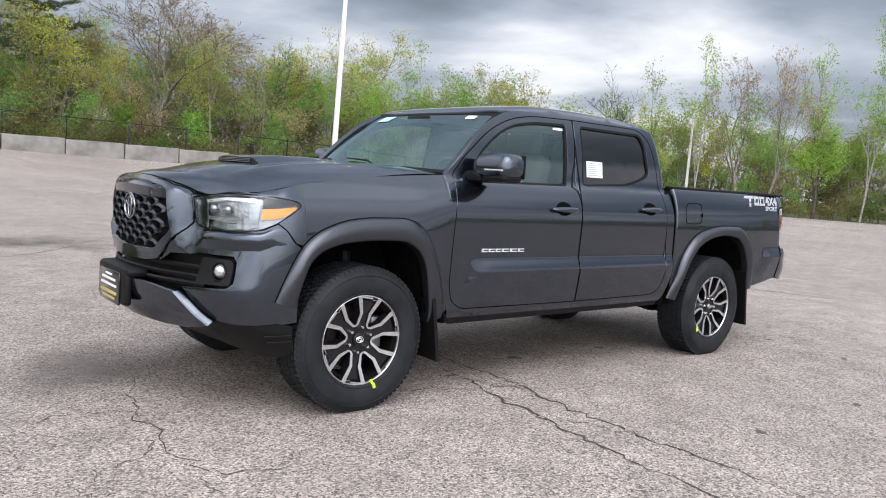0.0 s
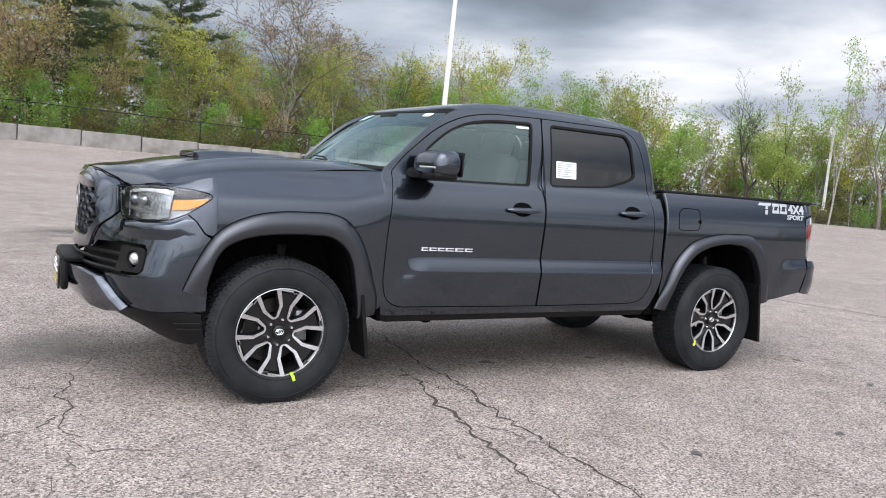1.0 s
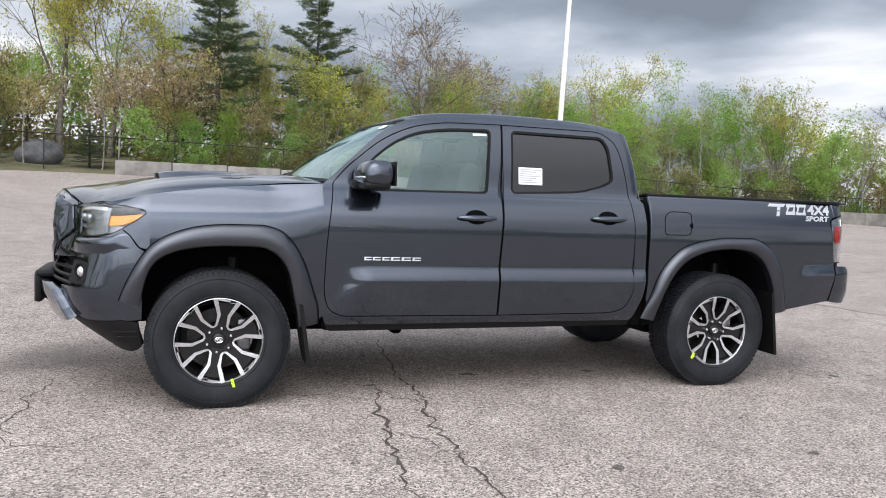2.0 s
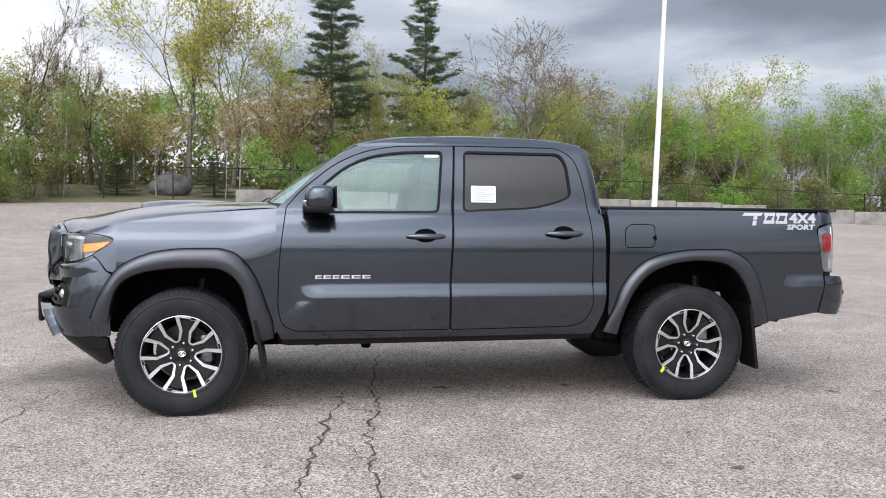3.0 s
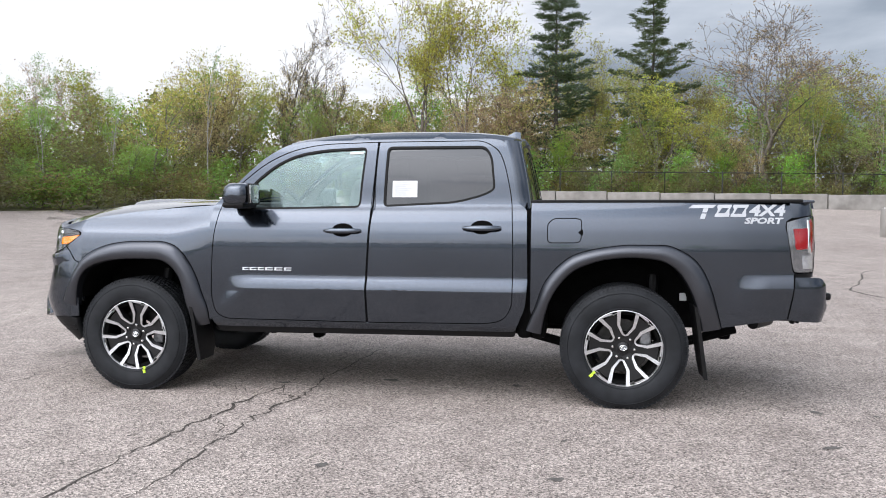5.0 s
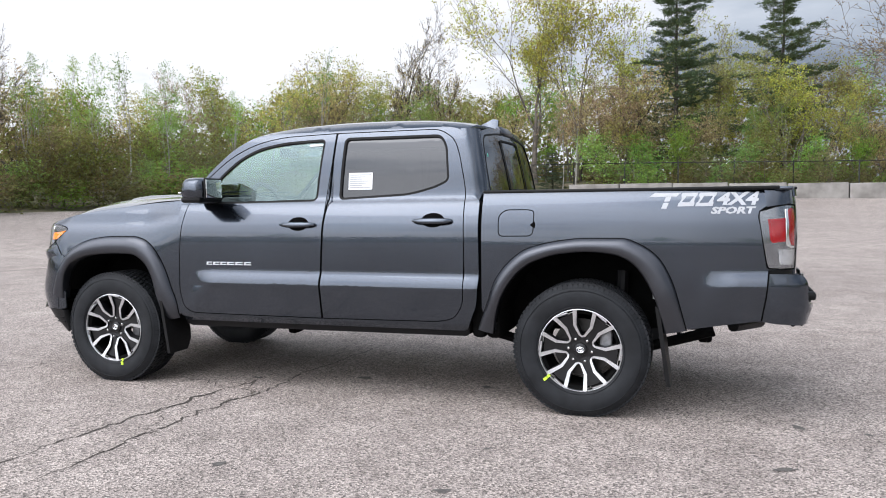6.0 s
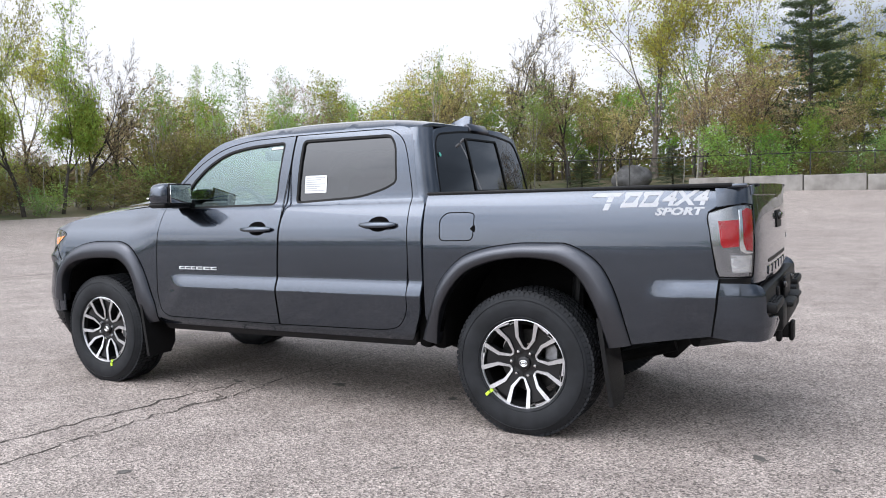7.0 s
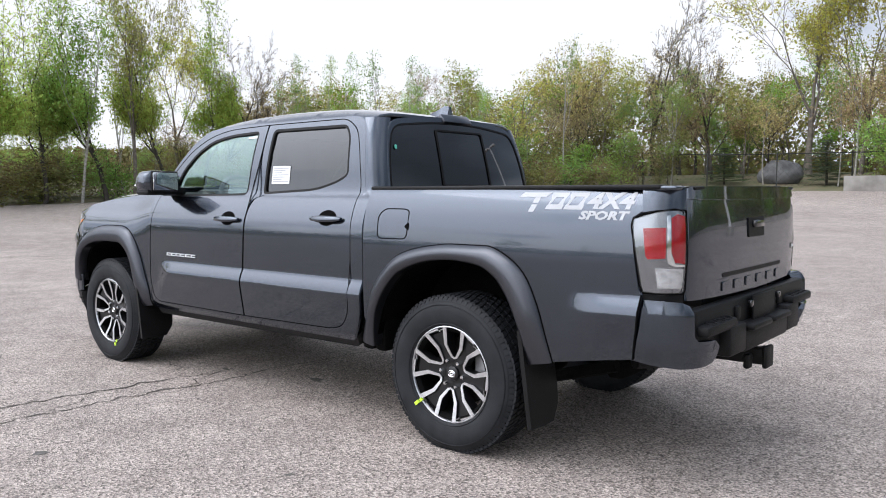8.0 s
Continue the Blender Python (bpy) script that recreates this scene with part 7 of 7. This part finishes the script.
def leaf_mesh(points, rnd, size, name, per=6, cloud=0.35, flat=0.0, tri=False):
    """Many small folded leaves scattered round the twig ends."""
    verts, faces = [], []
    for p, d in points:
        for q in range(per):
            if q % 5 == 0:
                core = p + Vector((rnd.gauss(0, cloud), rnd.gauss(0, cloud), rnd.gauss(0, cloud) * 0.8))
            c = core + Vector((rnd.gauss(0, size * 0.8), rnd.gauss(0, size * 0.8), rnd.gauss(0, size * 0.6)))
            s = size * (0.5 + rnd.random())
            a, b = rnd.random() * 6.283, rnd.uniform(-1.2, 1.2) * (1 - flat)
            u = Vector((math.cos(a) * math.cos(b), math.sin(a) * math.cos(b), math.sin(b)))
            v = u.orthogonal().normalized()
            w = u.cross(v)
            t = rnd.random() * 6.283
            v = v * math.cos(t) + w * math.sin(t)
            w = u.cross(v) * 0.25
            k = len(verts)
            if tri:
                verts += [c - u * s * 0.5, c + v * s * 0.4, c + u * s * 0.5]
                faces.append((k, k + 1, k + 2))
                continue
            verts += [c - u * s * 0.5, c + v * s * 0.32 + w * s * 0.4, c + u * s * 0.5, c - v * s * 0.32 + w * s * 0.4]
            faces += [(k, k + 1, k + 2), (k, k + 2, k + 3)]
    me = bpy.data.meshes.new(name)
    me.from_pydata(verts, [], faces)
    return me


def proto(seed, bark, leaf, h, spread, levels, trunk_r, first, fork, up, wild, size, per, cloud, share=1.0, low=0.0, tri=False, thin=0.011):
    rnd = random.Random(seed)
    limbs, tips = grow(rnd, h, spread, levels, rnd.uniform(-0.05, 0.05), trunk_r, first, fork, up, wild)
    tips = [t for t in tips if t[0].z > low * h and rnd.random() < share]
    if h < 4:
        limbs = [(pts[::2] if len(pts) > 4 else pts, rad[::2] if len(pts) > 4 else rad, 4) for pts, rad, lv in limbs]
    wood, crown = limb_mesh(limbs, "trunk", thin), leaf_mesh(tips, rnd, size, "crown", per, cloud, 0.0, tri)
    wood.materials.append(bark); crown.materials.append(leaf)
    top = max(v.co.z for v in wood.vertices)
    return wood, crown, top


def pine_proto(seed, h):
    rnd = random.Random(seed)
    limbs, tips = [], []
    pts = [Vector((rnd.gauss(0, 0.05) * i / 9, rnd.gauss(0, 0.05) * i / 9, h * i / 9)) for i in range(10)]
    limbs.append((pts, [0.2 * (1 - 0.9 * i / 9) for i in range(10)], 0))
    z = h * 0.12
    while z < h * 0.985:
        t = z / h
        reach = (h * 0.30 * (1 - t) ** 0.72 * (0.55 + 0.45 * min(1, t * 2.6)) + 0.25) * rnd.uniform(0.7, 1.1)
        n = rnd.randint(4, 6)
        a0 = rnd.random() * 6.283
        for j0 in range(n):
            a = a0 + 6.283 * j0 / n + rnd.gauss(0, 0.25)
            r = reach * rnd.choice((0.4, 0.6, 0.8, 1.0, 1.1, 1.3))
            d = Vector((math.cos(a), math.sin(a), 0))
            rise = -0.12 + 0.42 * t + rnd.gauss(0, 0.13)
            line = [Vector((0, 0, z + rnd.gauss(0, 0.05))) + d * (r * j / 5) + Vector((0, 0, rise * r * (j / 5) + 0.08 * r * (j / 5) ** 2)) for j in range(6)]
            limbs.append((line, [0.045 * (1 - 0.85 * j / 5) * (1.1 - t) + 0.004 for j in range(6)], 3))
            k = 5 + int(r * 9)
            for m in range(k):
                u = 0.22 + 0.80 * (m + rnd.random()) / k
                i = min(4, int(u * 5))
                q = line[i].lerp(line[i + 1], min(1.15, u * 5 - i))
                w = 0.24 * r * (1.15 - u) + 0.14
                side = d.cross(Vector((0, 0, 1))) * rnd.uniform(-w, w) * 1.5
                tips.append((q + side + Vector((0, 0, rnd.gauss(0.03, 0.09))), d))
        z += h * rnd.uniform(0.034, 0.060)
    verts, faces = [], []
    for p, d in tips:
        for _ in range(20):
            c = p + Vector((rnd.gauss(0, 0.11), rnd.gauss(0, 0.11), rnd.gauss(0, 0.04)))
            u = (d * 0.9 + Vector((rnd.gauss(0, 0.8), rnd.gauss(0, 0.8), rnd.gauss(0.45, 0.4)))).normalized()
            v = u.orthogonal().normalized() * 0.022
            s = rnd.uniform(0.14, 0.30)
            k = len(verts)
            verts += [c - v, c + v, c + u * s]
            faces.append((k, k + 1, k + 2))
    crown = bpy.data.meshes.new("crown")
    crown.from_pydata(verts, [], faces)
    wood = limb_mesh(limbs, "trunk")
    wood.materials.append(BARKD); crown.materials.append(NEEDLE)
    return wood, crown, h


TREES = {
    "maple_a": (*fork_proto(11, BARK, LEAF_Y, 12, 0.24, 7, 25, 0.80, 0.17, 0.30, 0.10, 0.5, 0.15, 5, 0.26, 0.85, 0.008), "tall young maple with sparse yellow-green spring leaves"),
    "maple_b": (*fork_proto(12, BARK, LEAF_Y, 11, 0.20, 7, 28, 0.80, 0.15, 0.28, 0.11, 0.45, 0.15, 7, 0.28, 0.9, 0.008), "tall young maple with sparse yellow-green spring leaves"),
    "green_a": (*fork_proto(13, BARK, LEAF_G, 8.5, 0.16, 6, 28, 0.80, 0.12, 0.25, 0.11, 0.4, 0.15, 20, 0.30, 1.0, 0.008), "young tree with fresh green spring leaves"),
    "green_b": (*proto(14, BARKP, LEAF_G, 9, 0.5, 3, 0.085, 0.16, 3, 0.75, 0.22, 0.14, 20, 0.28, 0.95, tri=True, thin=0.008), "slim birch with fresh green leaves"),
    "sapling": (*proto(19, BARKP, LEAF_G, 8, 0.55, 2, 0.075, 0.42, 3, 0.8, 0.22, 0.14, 15, 0.25, 0.7, tri=True, thin=0.008), "slim pale-barked sapling with few leaves"),
    "leafy": (*fork_proto(20, BARKD, LEAF_L, 10.5, 0.17, 7, 24, 0.82, 0.11, 0.32, 0.11, 0.35, 0.13, 10, 0.26, 0.8, 0.007), "tall leafy green tree at the edge of the lot"),
    "olive": (*fork_proto(15, BARK, LEAF_O, 9.5, 0.22, 7, 27, 0.80, 0.16, 0.25, 0.12, 0.5, 0.11, 7, 0.22, 0.9, 0.008), "tree with small olive-brown spring buds"),
    "round": (*fork_proto(16, BARK, LEAF_O, 9.5, 0.20, 9, 30, 0.82, 0.22, 0.07, 0.10, 0.6, 0.10, 2, 0.12, 0.5, 0.009, 0.3), "wide bare-limbed tree with a round crown just budding"),
    "bare": (*fork_proto(17, BARKD, LEAF_O, 10, 0.30, 9, 31, 0.80, 0.17, 0.22, 0.12, 0.25, 0.08, 2, 0.12, 0.35, 0.008, 0.4), "bare dark tree with a few buds"),
    "bare_b": (*fork_proto(18, BARKD, LEAF_O, 9, 0.32, 8, 36, 0.80, 0.19, 0.20, 0.14, 0.3, 0.08, 1, 0.1, 0.3, 0.009, 0.4), "bare dark tree with crooked limbs"),
    "pine_a": (*pine_proto(21, 15), "tall dark green white pine"),
    "pine_b": (*pine_proto(22, 14), "tall dark green white pine"),
    "fill_y": (*proto(41, BARK, LEAF_Y, 7.5, 0.9, 3, 0.10, 0.08, 3, 0.45, 0.3, 0.17, 25, 0.40, tri=True), "slender wood tree with thin yellow-green leaves"),
    "fill_g": (*proto(42, BARK, LEAF_G, 7.5, 0.85, 3, 0.09, 0.06, 3, 0.5, 0.3, 0.17, 25, 0.40, tri=True), "slender wood tree with thin green leaves"),
    "fill_o": (*fork_proto(43, BARKD, LEAF_O, 8.0, 0.2, 6, 28, 0.80, 0.11, 0.3, 0.12, 0.5, 0.13, 10, 0.30, 1.0, 0.008), "slender wood tree with olive-brown buds"),
    "shrub_a": (*proto(31, BARK, LEAF_D, 3.0, 1.1, 2, 0.05, 0.02, 5, 0.35, 0.4, 0.14, 18, 0.40, tri=True), "dense leafy shrub in the undergrowth"),
    "shrub_b": (*proto(32, BARK, LEAF_G, 3.4, 1.0, 2, 0.05, 0.02, 5, 0.45, 0.4, 0.14, 18, 0.42, tri=True), "leafy green shrub in the undergrowth"),
    "brush_a": (*proto(34, BARK, LEAF_D, 1.6, 1.2, 1, 0.02, 0.0, 5, 0.2, 0.5, 0.10, 34, 0.26, tri=True), "low leafy brush at the edge of the lot"),
    "brush_b": (*proto(35, BARK, LEAF_G, 1.6, 1.2, 1, 0.02, 0.0, 5, 0.2, 0.5, 0.10, 34, 0.26, tri=True), "low green brush at the edge of the lot"),
    "shrub_c": (*proto(33, BARKD, LEAF_O, 3.2, 1.0, 3, 0.05, 0.02, 4, 0.45, 0.4, 0.09, 9, 0.34, tri=True), "twiggy brown shrub in the undergrowth"),
}


def plant(kind, x, y, top, seed, wide=1.0, name="tree"):
    wood, crown, h, label = TREES[kind]
    rnd = random.Random(seed * 7 + 1)
    z = height(x, y) - 0.06
    th = thing(name, label, "pine" if "pine" in kind else ("shrub" if "sh" in kind else "tree"), (x, y, z), "shrubs" if "sh" in kind else "trees along the lot")
    s = (top - z) / h
    th.scale = (s * wide, s * wide, s)
    th.rotation_euler = (0, 0, rnd.random() * 6.283)
    for nm, me in (("trunk", wood), ("crown", crown)):
        o = new(nm, me)
        o.parent = th
    return th


# the back row behind the wall, named by what stands there
for i, (k, x, y, top, wide) in enumerate([
        ("bare", -15.7, 43.2, 14.2, 0.85), ("bare_b", -14.2, 43.8, 11.8, 0.9), ("bare", -12.4, 44.2, 12.2, 0.75), ("maple_b", -19.7, 41.5, 10.6, 0.8),
        ("maple_a", -6.9, 45.3, 16.2, 1.0), ("maple_b", -4.3, 45.9, 15.9, 0.9), ("maple_a", -1.2, 47.5, 13.8, 1.1), ("pine_a", 1.9, 46.4, 16.8, 1.0),
        ("maple_a", 4.6, 49.0, 12.5, 0.9), ("pine_b", 8.0, 46.0, 15.0, 1.05), ("round", 14.3, 43.6, 13.2, 1.4), ("maple_b", 17.4, 46.0, 9.3, 0.9), ("bare", 20.3, 43.5, 9.9, 0.8),
        ("green_a", 22.4, 43.5, 8.6, 1.0), ("maple_b", 24.5, 47.0, 10.0, 1.0), ("green_a", 26.6, 45.8, 9.2, 1.1), ("maple_b", 29.6, 45.5, 11.4, 1.1), ("green_b", 32.7, 42.5, 10.9, 1.1),
        ("green_b", 34.4, 41.5, 9.3, 1.0), ("leafy", 36.2, 41.0, 9.2, 1.0), ("maple_b", 38.2, 38.4, 9.6, 0.9), ("bare_b", 44.9, 33.2, 10.6, 0.8), ("leafy", 45.6, 30.6, 10.4, 1.0),
        ("green_b", 47.4, 28.2, 12.2, 0.9), ("olive", 49.4, 26.0, 11.2, 0.7), ("olive", 50.6, 24.2, 12.0, 0.6), ("leafy", 52.0, 21.6, 12.6, 0.9), ("green_b", 53.0, 18.8, 13.6, 0.9),
        ("green_a", 53.5, 15.0, 9.0, 1.0), ("olive", 54.5, 11.0, 9.6, 1.0), ("green_b", 55.0, 6.5, 10.0, 1.0), ("maple_a", 55.5, 1.0, 10.5, 1.0),
        ("maple_b", 10.9, 48.5, 10.2, 1.1), ("green_a", 6.1, 44.5, 7.8, 0.9), ("maple_b", 18.7, 50.5, 11.0, 1.0), ("green_a", 41.0, 37.0, 7.6, 1.1), ("green_a", 12.2, 43.2, 6.8, 1.0),
        ("green_a", -10.7, 45.0, 7.8, 1.0), ("maple_b", -9.2, 48.0, 9.5, 1.0), ("olive", -17.2, 46.0, 7.8, 1.0), ("maple_b", -21.8, 40.5, 9.2, 0.8), ("green_a", -24.2, 39.2, 7.4, 1.0),
        ("olive", -26.2, 37.8, 9.2, 0.9), ("green_b", -28.4, 34.5, 8.4, 1.0), ("green_b", -23.5, 34.0, 7.0, 0.9), ("maple_b", 3.8, 51.5, 11.5, 1.0)]):
    plant(k, x, y, top, i, wide)
# the nearer row at the lot's other side
for i, (k, x, y, top, wide) in enumerate([
        ("bare", -21.5, 5.6, 8.4, 0.9), ("leafy", -22.4, 6.2, 9.4, 0.9), ("leafy", -22.2, 8.4, 9.6, 0.95), ("green_b", -21.6, 9.4, 9.0, 1.0), ("leafy", -21.8, 10.4, 11.0, 0.85), ("maple_a", -21.6, 11.4, 10.6, 0.6),
        ("leafy", -21.4, 12.6, 10.6, 0.8), ("leafy", -21.2, 14.0, 10.0, 0.75), ("bare", -21.6, 15.4, 8.0, 0.8), ("bare", -22.6, 17.8, 8.4, 0.8), ("green_b", -21.6, 19.4, 7.2, 0.9), ("green_b", -21.2, 22.4, 7.6, 0.9),
        ("olive", -22.2, 3.0, 8.0, 1.0), ("maple_b", -22.8, 0.0, 9.0, 1.0), ("green_b", -24.5, 12.5, 8.6, 1.0), ("maple_b", -26.0, 16.0, 9.0, 0.9), ("green_b", -20.6, 20.5, 7.2, 0.9),
        ("green_b", -19.0, 24.0, 7.4, 0.8), ("olive", -22.0, 27.5, 8.0, 0.9), ("green_b", -20.0, 30.5, 7.0, 0.9), ("green_a", -23.8, -4.0, 8.6, 1.0), ("maple_a", -25.5, -9.0, 10.0, 1.0)]):
    plant(k, x, y, top, 100 + i, wide)
# trees round the rest of the lot, behind the walk
rr = random.Random(5)
for i in range(16):
    a = -165 + 165 * i / 15
    R = lot_edge(a) + rr.uniform(2, 7)
    x, y = MID[0] + R * math.cos(radians(a)), MID[1] + R * math.sin(radians(a))
    plant(rr.choice(["fill_y", "fill_g", "fill_o", "green_b"]), x, y, rr.uniform(3.2, 4.6), 200 + i, rr.uniform(1.6, 2.2))
# the wood behind: rows of slender trees filling the back
for i in range(145):
    a = 8 + (174 - 8) * (i + rr.random()) / 145
    row = rr.choice([3.5, 6.0, 9.0, 12.5, 16.0])
    R = lot_edge(a) + row + rr.uniform(-1, 1)
    x, y = MID[0] + R * math.cos(radians(a)), MID[1] + R * math.sin(radians(a))
    if 62 < a < 104:
        y = max(y, wall_line(x) + 3.2)
    hgt = height(x, y) + rr.uniform(3.6, 7.0) + 0.12 * row
    if a > 128:
        hgt -= 2.2
    kinds = ["fill_y", "fill_g", "fill_o", "fill_y", "fill_o", "fill_y", "fill_g"] if a > 76 else ["fill_g", "fill_y", "fill_g", "fill_o"] if a > 55 else ["fill_g", "fill_y", "fill_g", "fill_y", "sapling"]
    if a > 146:
        kinds = ["sapling", "green_b", "sapling"]
        if rr.random() < 0.4:
            continue
    plant(rr.choice(kinds), x, y, hgt, 500 + i, rr.uniform(0.85, 1.35))
# a closed belt of trees along the far side
for i in range(36):
    a = 14 + (62 - 14) * (i + rr.random()) / 36
    R = lot_edge(a) + rr.choice([3.0, 5.0, 7.5])
    x, y = MID[0] + R * math.cos(radians(a)), MID[1] + R * math.sin(radians(a))
    plant(rr.choice(["fill_g", "fill_y", "fill_g", "green_b"]), x, y, height(x, y) + rr.uniform(5.5, 9.0), 800 + i, rr.uniform(0.9, 1.3))
# undergrowth in front of and between the trunks
for i in range(125):
    a = 6 + (176 - 6) * (i + rr.random()) / 125
    R = lot_edge(a) + rr.choice([1.2, 2.2, 4.0, 6.5, 9.5]) + rr.uniform(0, 1.2)
    x, y = MID[0] + R * math.cos(radians(a)), MID[1] + R * math.sin(radians(a))
    if 62 < a < 104:
        y = max(y, wall_line(x) + 1.9)
    if -12.5 < x < -2.5 and 30 < y < 43:
        continue
    tall = (rr.uniform(1.8, 3.6) + (1.6 if R - lot_edge(a) > 5 else 0)) * (0.5 if a > 142 else 1.0)
    plant(rr.choice(["shrub_a", "shrub_b", "shrub_b", "shrub_c", "shrub_a"]), x, y, height(x, y) + tall, 300 + i, rr.uniform(0.9, 1.5), "shrub")
# low bushes and brush closing the foot of the wood
for i in range(130):
    a = 8 + (174 - 8) * (i + rr.random()) / 130
    R = lot_edge(a) + rr.choice([0.7, 1.1, 1.8, 2.8])
    x, y = MID[0] + R * math.cos(radians(a)), MID[1] + R * math.sin(radians(a))
    if 62 < a < 104:
        y = max(y, wall_line(x) + 2.0)
    if -12.5 < x < -2.5 and 30 < y < 42:
        continue
    plant(rr.choice(["brush_a", "brush_b", "brush_a"]), x, y, height(x, y) + rr.uniform(0.8, 1.7), 1000 + i, rr.uniform(1.2, 2.0), "shrub")
# slim saplings along the edge of the wood
for i in range(30):
    a = 14 + (172 - 14) * (i + rr.random()) / 30
    R = lot_edge(a) + rr.uniform(1.6, 4.5)
    x, y = MID[0] + R * math.cos(radians(a)), MID[1] + R * math.sin(radians(a))
    if 62 < a < 104:
        y = max(y, wall_line(x) + 2.2)
    plant("sapling", x, y, height(x, y) + rr.uniform(4.5, 8.2), 700 + i, rr.uniform(0.8, 1.1))
# distant wood closing the view under the crowns
vs, fs = [], []
for i in range(100000):
    a = rr.uniform(0, 178) if rr.random() < 0.75 else rr.uniform(-178, 0)
    R = lot_edge(a) + rr.uniform(19, 27)
    x, y = MID[0] + R * math.cos(radians(a)), MID[1] + R * math.sin(radians(a))
    tall = 7.2 if 5 < a < 122 else (3.8 if 122 <= a < 142 else 2.0)
    c = Vector((x, y, height(x, y) + tall * rr.random() ** 1.5))
    u = Vector((rr.gauss(0, 1), rr.gauss(0, 1), rr.gauss(0, 1))).normalized() * (rr.uniform(0.10, 0.30) if c.z < 4 else rr.uniform(0.08, 0.20))
    v = u.orthogonal() * rr.uniform(0.5, 0.9)
    k = len(vs)
    vs += [c - u, c + v, c + u, c - v]
    fs.append((k, k + 1, k + 2, k + 3))
tagged(mesh_ob("far_wood", vs, fs, LEAF_D, None, smooth=False), "distant brown and green wood behind the trees", "woods", kind="stuff")
plant("pine_b", -4.9, 40.8, 3.9, 901, 2.2, "evergreen_shrub")
plant("pine_a", -10.0, 40.0, 3.6, 902, 2.4, "evergreen_shrub")
